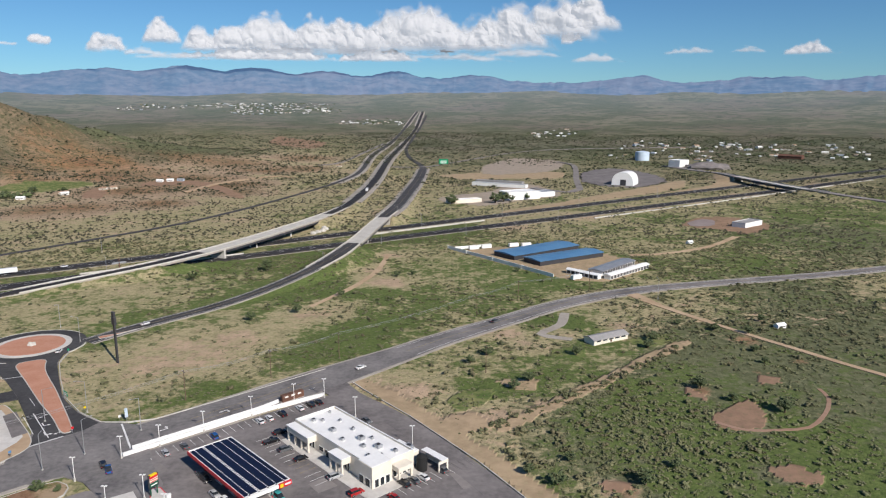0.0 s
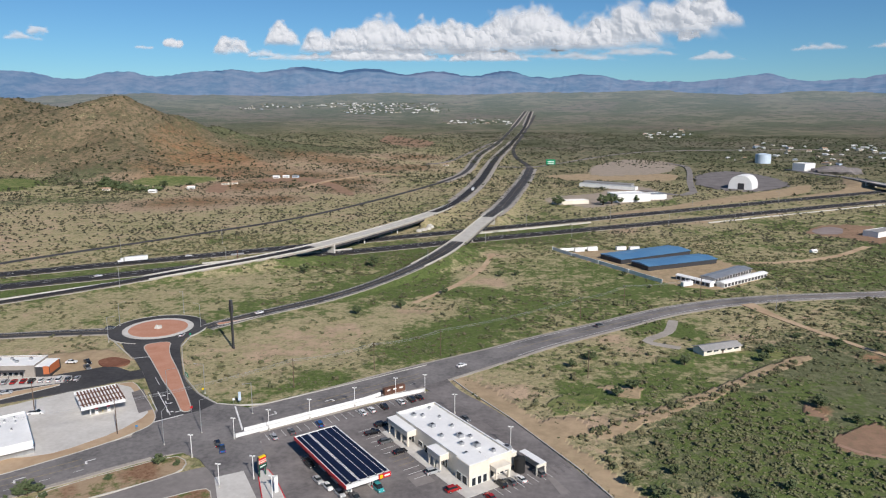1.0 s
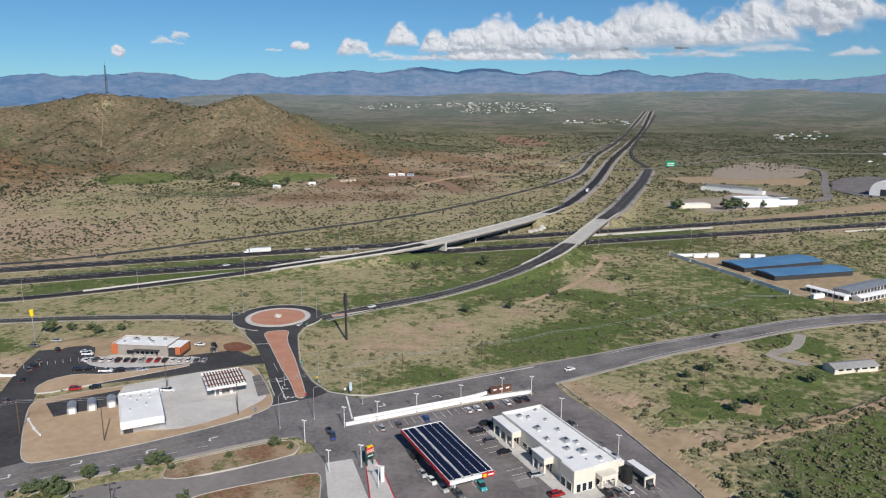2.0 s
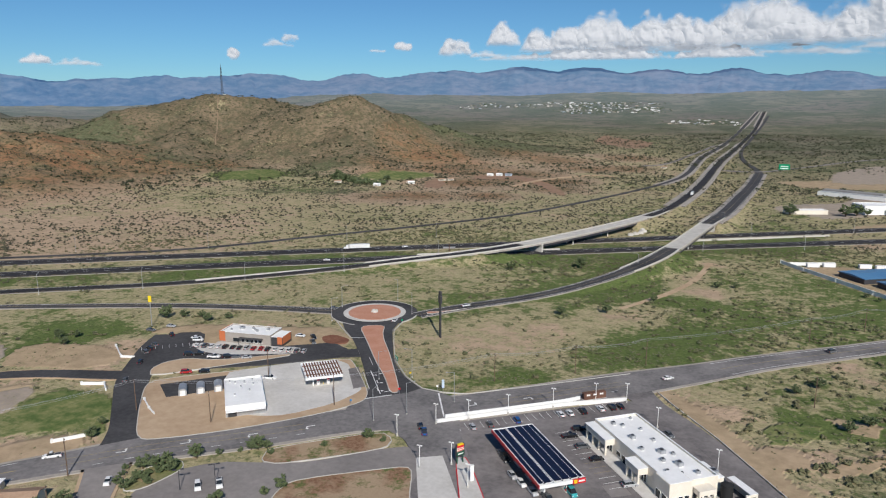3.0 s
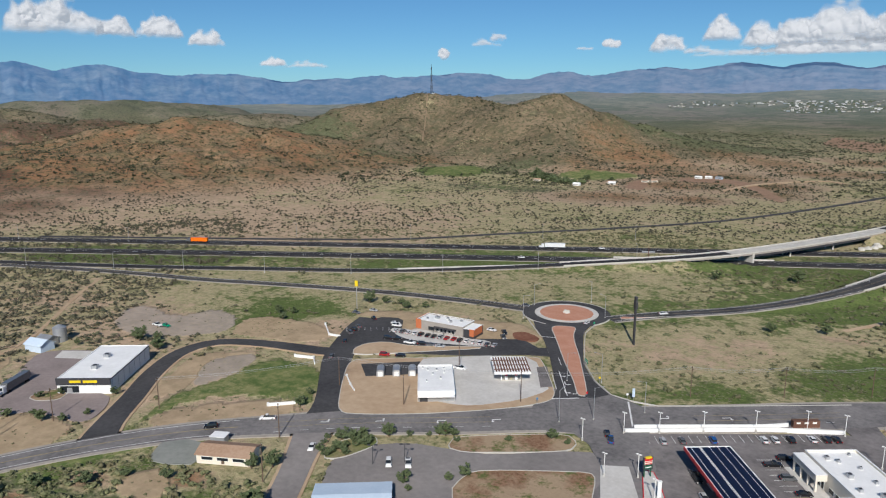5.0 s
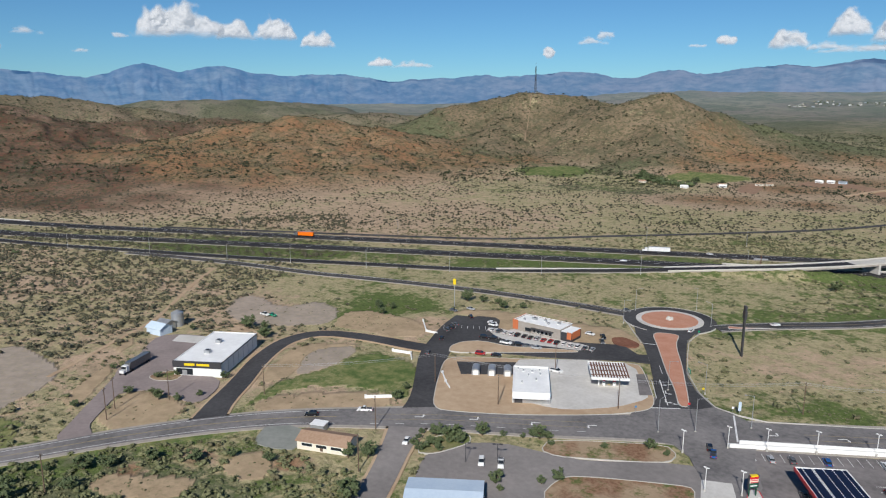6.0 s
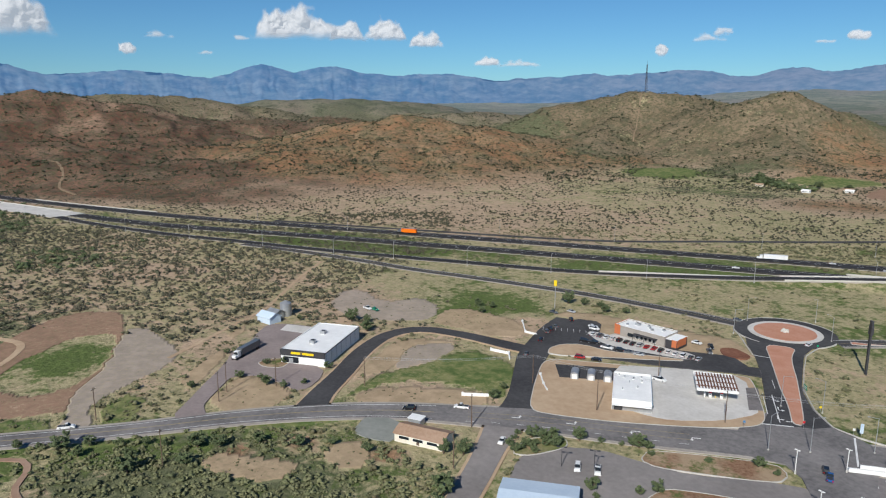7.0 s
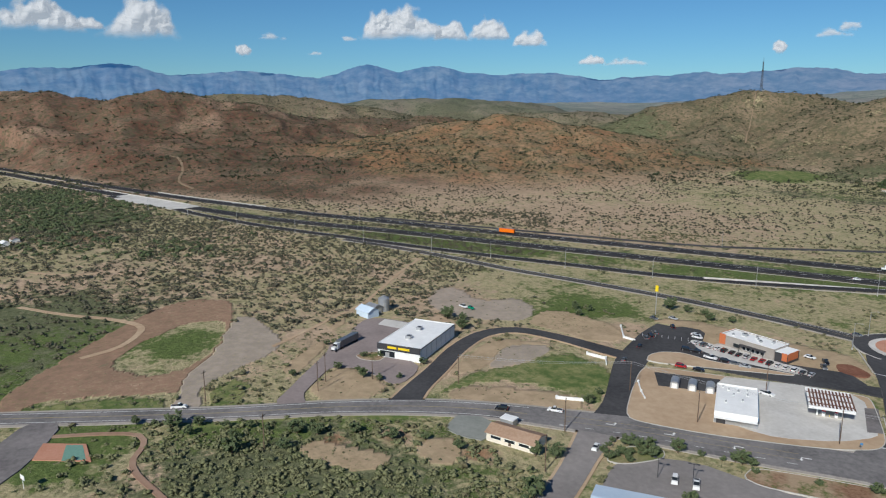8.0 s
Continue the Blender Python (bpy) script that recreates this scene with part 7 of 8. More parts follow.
kerb(isl, PADS[-1], 0.3, 0.3, True, M_RED)
wp = thing("sign_pillar", -75.5, 176, 0.2, 40, "plain white sign pillar on the entry island", "sign")
part("pillar", box(-0.55, 0.55, -0.35, 0.35, 0, 4.8, 0.05), M_WHITE, wp)
part("cap", box(-0.65, 0.65, -0.45, 0.45, 4.8, 4.95), M_WHITE, wp)
entry = pad("pavement_entry_apron", [(-97, 181), (-90, 186), (-74, 164), (-62, 140), (-72, 136), (-84, 158)], M_CONC, "pale concrete driveway apron", 0.14, rounds=0, category="driveway")

for x, y, a in ((-144, 252, -40), (1, 1262, 0)):
    g = thing("road_sign", x, y, 0, a, "green road sign on two posts", "road sign", "road signs")
    w = 1.6 if y < 500 else 8
    for s in (-1, 1):
        part("post", box(s * w * 0.6 - 0.06, s * w * 0.6 + 0.06, -0.06, 0.06, -0.3, w * 1.4), M_METAL, g)
    part("panel", box(-w, w, -0.1, 0.0, w * 0.8, w * 1.9), M_GREEN_SIGN, g, "green panel")
    for k in (0.95, 1.35):
        part("sign_bar", box(-w * 0.7, w * 0.7, -0.13, -0.1, w * k, w * k + w * 0.2), M_WHITE, g)
for x, y, m, w in ((-130, 238.5, M_YEL_SIGN, "small yellow warning sign on a post"), (-137, 205, M_BLUE, "small blue service sign on a post"), (-126, 222, M_RED, "small red stop sign on a post"), (-114, 231, M_WHITE, "small white sign on a post"), (-168, 300, M_GREEN_SIGN, "small green exit sign")):
    g = thing("road_sign", x, y, 0, 45, w, "road sign", "road signs")
    part("post", rod(bmesh.new(), (0, 0, -0.3), (0, 0, 2.9), 0.05, n=6), M_METAL, g)
    part("panel", box(-0.4, 0.4, -0.06, -0.0, 2.1, 2.9, 0.02), m, g)
st = thing("banner_sign", -112.5, 233, 0, 30, "white and blue upright banner sign", "sign")
part("post", rod(bmesh.new(), (0, 0, -0.3), (0, 0, 5), 0.07, n=6), M_METAL, st)
part("panel", box(-0.5, 0.5, -0.05, 0.05, 1.2, 4.6), M_PALEBLUE, st)
gp_ = thing("sign_gantry", -218, 462, 0, 37, "dark freeway sign gantry seen from behind", "sign")
part("post", box(-0.25, 0.25, -0.25, 0.25, -0.5, 9), M_RUST, gp_)
part("panel", box(-4.5, 4.5, -0.1, 0.1, 5.5, 6.5), M_METAL, gp_)
ornament = thing("boulder_group", RB[0], RB[1], 0.4, 0, "pale boulders at the centre of the roundabout", "boulders")
for i in range(5):
    bm = bmesh.new()
    bmesh.ops.create_icosphere(bm, subdivisions=2, radius=0.7 + 0.2 * (i % 3))
    for v in bm.verts:
        v.co = v.co * (1 + 0.3 * noise.noise(v.co * 2 + Vector((i, 0, 0)))) + Vector((math.cos(i * 1.3) * 1.3, math.sin(i * 1.3) * 1.3, 0.3))
    part("boulder", bm, M_KERB, ornament)


def silo(x, y, r, h, m, label):
    s = thing("silo", x, y, 0, 0, label, "silo", "silos")
    part("drum", rod(bmesh.new(), (0, 0, -0.3), (0, 0, h), r, n=20), m, s)
    part("cone", rod(bmesh.new(), (0, 0, h), (0, 0, h + r * 0.5), r, 0.2, n=20), m, s)


silo(-346, 115, 3.0, 6.5, M_METAL, "grey corrugated steel silo")
gable_house("barn", -340, 104, 20, 10, 7, 3.2, 5.2, M_PALEBLUE, M_PALEBLUE, "small pale blue metal barn", "barn", 0)
gable_house("barn", -345, 109, 20, 7, 6, 3.2, 4.6, M_METAL, M_METAL, "small grey metal barn", "barn", 0)
hp = thing("backboard_post", -218, -38, 0, 30, "white backboard on a pale post beside the lawn", "backboard")
part("post", rod(bmesh.new(), (0, 0, -0.2), (0, 0, 3.6), 0.1, n=8), M_WHITE, hp)
part("board", box(-1.3, 1.3, -0.1, 0.0, 2.9, 4.3), M_WHITE, hp)
part("hoop", rod(bmesh.new(), (0, -0.5, 3.05), (0, -0.5, 3.1), 0.3, n=12), M_RUST, hp)
part("court_half", prism(bmesh.new(), [(-231.5, -29.5), (-242.5, -29), (-240.5, -24), (-229.5, -22.5)], 0.09, 0.13), paint("court_green", (0.16, 0.30, 0.24), 0.8), court)


# ---- radio mast on the hill ----
mx, my = polar(42.82, 1600)
mz = float(height(np.array([mx]), np.array([my]))[0])
mast = thing("radio_mast", mx, my, mz - 1, 0, "tall slim lattice radio mast on the hilltop", "radio mast")
LEGS = [(3.0 * math.cos(a), 3.0 * math.sin(a)) for a in (0.3, 2.4, 4.5)]
TOPZ = EYE + 1600 * math.tan(radians(2.75)) - mz
for lx_, ly_ in LEGS:
    part("leg", rod(bmesh.new(), (lx_, ly_, 0), (lx_ * 0.3, ly_ * 0.3, TOPZ), 0.32, n=5), M_SHADOWGREY, mast)
bm = bmesh.new()
for k in range(9):
    for i in range(3):
        f0, f1 = 1 - 0.7 * k / 9, 1 - 0.7 * (k + 1) / 9
        a, b_ = LEGS[i], LEGS[(i + 1) % 3]
        rod(bm, (a[0] * f0, a[1] * f0, TOPZ * k / 9), (b_[0] * f1, b_[1] * f1, TOPZ * (k + 1) / 9), 0.16, n=4)
        rod(bm, (a[0] * f1, a[1] * f1, TOPZ * (k + 1) / 9), (b_[0] * f1, b_[1] * f1, TOPZ * (k + 1) / 9), 0.16, n=4)
part("bracing", bm, M_SHADOWGREY, mast)
part("antenna", rod(bmesh.new(), (0, 0, TOPZ - 2), (0, 0, TOPZ + 8), 0.25, n=5), M_SHADOWGREY, mast)
hut = gable_house("equipment_hut", mx + 14, my - 8, 20, 6, 4, 3, 3.8, M_WHITE, M_METAL, "small white equipment hut below the mast", "hut", 0, mz)

# ---- houses far off ----
rng = np.random.default_rng(5)
M_DARKROOF = worn("brown_roof", (0.12, 0.09, 0.075), (0.2, 0.15, 0.12), 1.0, 0.1, 0.9)
kinds = [gable_house("house", *polar(-150, 900 + 40 * i), 0, 15, 9, 3.4, 5.4, w, r_, l, "house", 2, 0, "town houses") for i, (w, r_, l) in enumerate((
    (M_WHITE, M_ROOF, "small white house with a pale roof"), (M_STUCCO, M_GREYROOF, "small cream house with a grey roof"), (M_STUCCO, M_TANROOF, "small cream house with a tan roof"), (M_WHITE, M_DARKROOF, "small white house with a brown roof"), (M_PALEBLUE, M_METAL, "small blue-grey house with a metal roof")))]
spots = []
for n, (az0, az1, r0, r1) in ((150, (9.0, 16.5, 3250, 3750)), (60, (15, 24.5, 3500, 3750)), (28, (3.2, 8.2, 2700, 2950)), (22, (-11, -7, 2150, 2500)), (70, (-31, -14, 1650, 2050)), (12, (-21, -12, 1500, 1640))):
    for _ in range(n):
        spots.append(polar(rng.uniform(az0, az1), rng.uniform(r0, r1)))
spots = np.array(spots)
sz = height(spots[:, 0].copy(), spots[:, 1].copy())
for i, ((x, y), z) in enumerate(zip(spots, sz)):
    k = kinds[0] if rng.random() < 0.45 else kinds[rng.integers(0, 5)]
    o = copy_thing(k, pose(x, y, z + 0.4, 0, 0, rng.uniform(0, 180)))
    f = rng.uniform(0.38, 0.72)
    o.scale = (f * rng.uniform(0.9, 1.6), f, f)
for k in kinds:
    k.matrix_basis = pose(*polar(-24 + 2.2 * kinds.index(k), 1900), float(height(np.array([polar(-24 + 2.2 * kinds.index(k), 1900)[0]]), np.array([polar(-24 + 2.2 * kinds.index(k), 1900)[1]]))[0]) + 0.4, 0, 0, 30)
for x, y, a, k in ((-500, 828, 10, 0), (-472, 874, 30, 0), (-478, 880, 30, 2), (-448, 925, 0, 2), (-440, 935, 50, 2), (-566, 831, 20, 2), (-398, 1026, 10, 0), (-385, 1032, 0, 4), (-410, 1018, 0, 0), (-190, 1290, 0, 2), (-640, -95, 20, 3), (-625, -100, 20, 0), (170, 340, 20, 0), (200, 560, 30, 0)):
    z = float(height(np.array([float(x)]), np.array([float(y)]))[0])
    o = copy_thing(kinds[k], pose(x, y, z + 0.3, 0, 0, a))
    o.scale = (0.35, 0.35, 0.45) if 0 < y < 600 else (0.62, 0.62, 0.7)
# ---- vegetation ----
GX0, GY0, GW, GH = -1000, -260, 1750, 1560
blocked = np.zeros((GH, GW), bool)


def block_disc(x, y, r):
    i, j, k = int(y - GY0), int(x - GX0), int(r) + 1
    if 0 <= i < GH and 0 <= j < GW:
        blocked[max(i - k, 0):i + k + 1, max(j - k, 0):j + k + 1] = True


for line, half in PAVED:
    s = np.r_[0, np.cumsum(np.hypot(*np.diff(line, axis=0).T))]
    u = np.arange(0, s[-1], 1.0)
    xs, ys, hs = np.interp(u, s, line[:, 0]), np.interp(u, s, line[:, 1]), np.interp(u, s, half)
    for x, y, h in zip(xs, ys, hs):
        block_disc(x, y, max(h * 0.8, 0.6))
for o in PADS + DIRT:
    x0, y0, x1, y1 = *np.floor(o.min(0)), *np.ceil(o.max(0))
    gx, gy = np.meshgrid(np.arange(x0, x1 + 1), np.arange(y0, y1 + 1))
    inside = np.zeros(gx.shape, bool)
    for (ax, ay), (bx, by) in zip(o, np.roll(o, -1, 0)):
        cross = ((ay > gy) != (by > gy)) & (gx < (bx - ax) * (gy - ay) / (by - ay + 1e-9) + ax)
        inside ^= cross
    ii, jj = (gy - GY0).astype(int), (gx - GX0).astype(int)
    ok = inside & (ii >= 0) & (ii < GH) & (jj >= 0) & (jj < GW)
    blocked[ii[ok], jj[ok]] = True
for x, y, r in ((-29, 209, 20), (-286, 111, 20), (-221, 248, 14), (-187, 107, 9), (-136, 114, 12), (78, 321, 8), (-342, 107, 8)):
    block_disc(x, y, r)


def free(x, y):
    i, j = np.floor(y - GY0).astype(int), np.floor(x - GX0).astype(int)
    inside = (i >= 0) & (i < GH) & (j >= 0) & (j < GW)
    out = np.ones(len(x), bool)
    out[inside] = ~blocked[i[inside], j[inside]]
    return out


OCT = np.array([(1, 0, 0), (0, 1, 0), (-1, 0, 0), (0, -1, 0), (0, 0, 1), (0, 0, -0.55)], float)
OCT_F = np.array([(0, 1, 4), (1, 2, 4), (2, 3, 4), (3, 0, 4), (1, 0, 5), (2, 1, 5), (3, 2, 5), (0, 3, 5)])


def bush_shape(g, lobes, leaves, under=True):
    """Corners and triangles of one bush about a metre across: uneven lobes with loose sprays round them."""
    v, f = [], []
    for k in range(lobes):
        c = np.array([0, 0, 0.32]) if lobes == 1 else np.r_[g.uniform(-0.32, 0.32, 2), g.uniform(0.2, 0.5)]
        s = g.uniform(0.32, 0.5) if lobes == 1 else g.uniform(0.2, 0.36)
        q = OCT * (s * g.uniform(0.7, 1.3, (6, 1))) + g.normal(0, 0.05, (6, 3))
        a = g.uniform(0, 6.28)
        q[:, :2] = q[:, :2] @ np.array([[math.cos(a), -math.sin(a)], [math.sin(a), math.cos(a)]])
        n = sum(map(len, v))
        v.append(q + c)
        f.append((OCT_F if under else OCT_F[:4]) + n)
    for k in range(leaves):
        d = g.normal(0, 1, 3)
        d[2] = abs(d[2]) * 0.8
        d /= np.linalg.norm(d)
        c = d * g.uniform(0.3, 0.52) + np.array([0, 0, 0.16])
        n = sum(map(len, v))
        v.append(c + g.normal(0, 0.13, (3, 3)))
        f.append(np.array([[0, 1, 2]]) + n)
    return np.vstack(v), np.vstack(f)


def scatter(name, xy, z, size, tall, shapes, material, label, seed):
    """Many plants as one mesh."""
    g = np.random.default_rng(seed)
    pick = g.integers(0, len(shapes), len(xy))
    spin = g.uniform(0, 2 * np.pi, len(xy))
    V, F, base = [], [], 0
    for k, (sv, sf) in enumerate(shapes):
        m = np.nonzero(pick == k)[0]
        if not len(m):
            continue
        c, s = np.cos(spin[m])[:, None], np.sin(spin[m])[:, None]
        x = (sv[None, :, 0] * c - sv[None, :, 1] * s) * size[m, None] + xy[m, 0, None]
        y = (sv[None, :, 0] * s + sv[None, :, 1] * c) * size[m, None] + xy[m, 1, None]
        zz = sv[None, :, 2] * (size * tall)[m, None] + z[m, None]
        V.append(np.stack([x, y, zz], -1).reshape(-1, 3))
        F.append((sf[None] + (np.arange(len(m)) * len(sv))[:, None, None] + base).reshape(-1, 3))
        base += len(m) * len(sv)
    V, F = np.vstack(V), np.vstack(F)
    me = bpy.data.meshes.new(name)
    me.vertices.add(len(V))
    me.vertices.foreach_set("co", V.ravel())
    me.loops.add(F.size)
    me.loops.foreach_set("vertex_index", F.ravel().astype(np.int32))
    me.polygons.add(len(F))
    me.polygons.foreach_set("loop_start", np.arange(0, F.size, 3, dtype=np.int32))
    me.update(calc_edges=True)
    me.materials.append(material)
    return tagged(new(name, me), label, "shrubs", kind="stuff")


gs_ = np.random.default_rng(11)
FULL = [bush_shape(gs_, 4, 20) for _ in range(8)]
HALF = [bush_shape(gs_, 2, 7) for _ in range(8)]
LOW_ = [bush_shape(gs_, 1, 3, False) for _ in range(8)]


def sow(n, az0, az1, r0, r1, g):
    a, r = np.radians(g.uniform(az0, az1, n)), np.sqrt(g.uniform(r0 ** 2, r1 ** 2, n))
    return np.stack([-r * np.sin(a), r * np.cos(a)], 1)


THICK = ((9, 222, 6, 0.7), (23, 228, 6, 0.8), (36, 237, 6, 0.8), (54, 247, 6, 0.8), (74, 266, 7, 0.8), (98, 292, 8, 0.7), (117, 310, 8, 0.7), (-45, 450, 25, -0.5), (95, 215, 75, 0.10), (150, 260, 80, 0.1), (40, 205, 25, 0.45), (95, 262, 22, -0.5), (120, 270, 14, -0.6), (60, 175, 14, -0.4), (-215, 25, 45, 0.15), (-195, 50, 30, 0.1), (-205, 55, 12, -0.7), (-192, 38, 10, -0.7), (-180, 75, 12, -0.6), (-218, 8, 9, -0.5), (-430, 160, 110, 0.5), (-480, 110, 120, 0.5), (-540, 330, 130, 0.3), (-420, 60, 100, 0.35), (-305, 205, 28, 0.5), (-250, 540, 110, 0.4), (-130, 700, 100, 0.3), (60, 560, 60, 0.3), (180, 470, 80, 0.5), (330, 520, 150, 0.5), (140, 350, 50, 0.4), (-560, 40, 150, 0.45), (-760, -30, 90, 0.6), (-850, -120, 120, 0.7),
         (-320, 205, 55, -0.6), (-300, 245, 55, -0.5), (-385, 200, 50, -0.4), (-110, 300, 45, -0.35), (-230, 380, 70, -0.5), (-170, 440, 50, -0.3), (-330, 280, 40, -0.5), (-400, 235, 40, -0.5), (-470, 185, 30, -0.5), (-310, 410, 30, -0.3), (30, 470, 45, -0.35), (-330, 160, 30, -0.3), (-235, 150, 25, -0.6), (-240, -30, 18, -0.6), (75, 320, 25, -0.4))


def wanted(x, y, base):
    d = base + 1.5 * (vnoise(x, y, 38, 70, 3) - 0.5) + 0.7 * (vnoise(x, y, 9, 71, 2) - 0.5)
    for cx, cy, s, v in THICK:
        d = d + v * np.exp(-((x - cx) ** 2 + (y - cy) ** 2) / s ** 2)
    return np.clip(d, 0.03, 1)


def plants(name, n, az, rr, base, lo, hi, tall, shapes, material, label, seed):
    g = np.random.default_rng(seed)
    p = sow(n, *az, *rr, g)
    keep = free(p[:, 0], p[:, 1]) & (g.random(n) < wanted(p[:, 0], p[:, 1], base))
    p = p[keep]
    z = height(p[:, 0].copy(), p[:, 1].copy()) - 0.1
    size = g.uniform(lo, hi, len(p)) * g.choice([0.7, 1.0, 1.0, 1.35], len(p))
    return scatter(name, p, z, size, tall, shapes, material, label, seed + 1)


plants("near_shrubs", 6500, (-38, 104), (150, 330), 0.30, 1.1, 2.6, 0.7, FULL, M_SHRUB, "dull green desert shrubs on the near ground", 100)
plants("near_sage", 38000, (-38, 104), (150, 330), 0.50, 0.6, 1.5, 0.38, HALF, M_SAGE, "grey-green sage bushes on the near ground", 110)
plants("range_shrubs", 22000, (-38, 58), (330, 620), 0.32, 1.5, 3.2, 0.6, HALF, M_SHRUB, "dark green shrubs across the range", 120)
plants("dry_shrubs", 14000, (58, 104), (330, 700), 0.36, 1.6, 3.6, 0.7, HALF, M_BROWNBUSH, "brownish dry shrubs across the western range", 122)
plants("range_sage", 17000, (-38, 70), (330, 620), 0.42, 1.0, 2.2, 0.4, HALF, M_SAGE, "grey-green sage bushes across the range", 130)
plants("plain_shrubs", 80000, (-38, 104), (620, 1200), 0.44, 1.4, 3.5, 0.7, LOW_, M_PLAINBUSH, "scattered dull green shrubs on the plain", 140)
plants("hill_shrubs", 70000, (-38, 104), (950, 2300), 0.46, 2.4, 5.0, 0.85, HALF, M_FARBUSH, "scattered dark shrubs on hills and far range", 150)
plants("hill_tufts", 90000, (-38, 104), (950, 1900), 0.42, 1.3, 2.4, 0.8, LOW_, M_PLAINBUSH, "low dry tufts on the hill slopes", 160)


def clump(name, n, places, lo, hi, tall, material, label, seed, anywhere=False):
    """Shrubs gathered round places: x, y, spread."""
    g = np.random.default_rng(seed)
    w = np.array([q[2] ** 2 for q in places], float)
    k = g.choice(len(places), n, p=w / w.sum())
    p = np.array([q[:2] for q in places], float)[k] + g.normal(0, 0.5, (n, 2)) * np.array([q[2] for q in places])[k, None]
    if not anywhere:
        p = p[free(p[:, 0], p[:, 1])]
    z = height(p[:, 0].copy(), p[:, 1].copy()) - 0.2
    return scatter(name, p, z, g.uniform(lo, hi, len(p)), tall, FULL, material, label, seed + 1)


clump("roadside_thicket", 1150, ((-218, 8, 34), (-200, 20, 40), (-222, 45, 16), (-213, 62, 14), (-190, 45, 36), (-172, 60, 34), (-205, 78, 10), (-180, 96, 16), (-165, 80, 30), (-165, 20, 50), (-240, -8, 14)), 1.3, 3.4, 0.7, M_THICKET, "dense dark green thicket beside the road", 180)
clump("wash_thicket", 1500, ((-800, -45, 70), (-880, -100, 80), (-735, -10, 30), (-764, -110, 60), (-708, -72, 50), (-950, -110, 70), (-560, 20, 40), (-620, -60, 50)), 3.0, 6.0, 0.7, M_TREE, "dark green trees and scrub along the dry wash", 182)
clump("field_shrubs", 60, ((-147, 329, 4), (-137, 331, 4), (-118, 334, 4), (-108, 340, 4), (-100, 349, 4), (-158, 309, 4), (-136, 315, 4), (-120, 324, 4)), 1.4, 3.0, 0.5, M_THICKET, "low spreading grey-green shrubs in the field", 190)
clump("lot_thicket", 800, ((50, 200, 30), (70, 215, 34), (95, 205, 40), (75, 240, 24), (130, 215, 36), (135, 255, 22), (60, 180, 30), (110, 265, 16), (150, 290, 26)), 1.1, 2.8, 0.6, M_THICKET, "dark green shrubs in loose clumps", 184)
ROW = [(18, 228), (32, 241), (48, 255), (62, 265), (78, 280), (94, 295), (113, 315)]
clump("shrub_row", 190, [(x0 + (x1 - x0) * f, y0 + (y1 - y0) * f, 2.6) for (x0, y0), (x1, y1) in zip(ROW, ROW[1:]) for f in (0, 0.25, 0.5, 0.75)] + [(26, 224, 3), (35, 231, 3), (44, 238, 3), (56, 248, 3), (67, 257, 3)], 1.0, 2.3, 0.85, M_SHRUB, "row of brown-green shrubs along an old fence line", 188, True)
clump("bare_ground_tufts", 420, ((-285, 195, 24), (-222, 124, 12), (-230, 118, 10), (-200, 55, 14), (-192, 82, 10), (-268, 150, 12), (-262, 66, 14), (8, 230, 10), (60, 270, 16), (95, 300, 14), (30, 268, 8), (-255, 245, 14), (-340, 165, 26), (-390, 12, 20), (-300, -10, 12), (40, 245, 10), (-28, 268, 8), (270, 650, 22)), 0.4, 1.2, 0.6, M_SHRUB, "small dull tufts on bare soil", 192, True)


def tree(x, y, size, label="bushy green mesquite tree", seed=0, material=M_TREE, group="mesquite trees"):
    g = np.random.default_rng(seed)
    t = thing("tree", x, y, -0.3, g.uniform(0, 360), label, "tree", group)
    bm = bmesh.new()
    rod(bm, (0, 0, 0), (0.05 * size, 0, 0.35 * size), 0.05 * size, 0.035 * size, 6)
    for k in range(4):
        a = k * 1.57 + g.uniform(-0.4, 0.4)
        rod(bm, (0.05 * size, 0, 0.33 * size), (0.25 * size * math.cos(a), 0.25 * size * math.sin(a), 0.62 * size), 0.028 * size, 0.012 * size, 5)
    part("trunk", bm, M_WOOD, t)
    v, f = [], []
    for k in range(46):
        d = g.normal(0, 1, 3)
        d /= np.linalg.norm(d)
        c = np.array([d[0] * 0.42, d[1] * 0.42, 0.60 + d[2] * 0.30]) * size * g.uniform(0.55, 1.08)
        sv, sf = FULL[k % 8] if k % 2 else HALF[k % 8]
        n = sum(map(len, v))
        v.append(sv * size * g.uniform(0.20, 0.34) + c)
        f.append(sf + n)
    me = bpy.data.meshes.new("crown")
    me.from_pydata(np.vstack(v).tolist(), [], np.vstack(f).tolist())
    me.materials.append(material)
    ob = new("crown", me)
    ob.parent = t
    return t


made = [tree(*p, s, seed=i) for i, (p, s) in enumerate((((-172, 113), 5.5), ((-176, 108), 4.5), ((-160, 437), 6.0), ((-119, 463), 8.0)))]
g = np.random.default_rng(77)
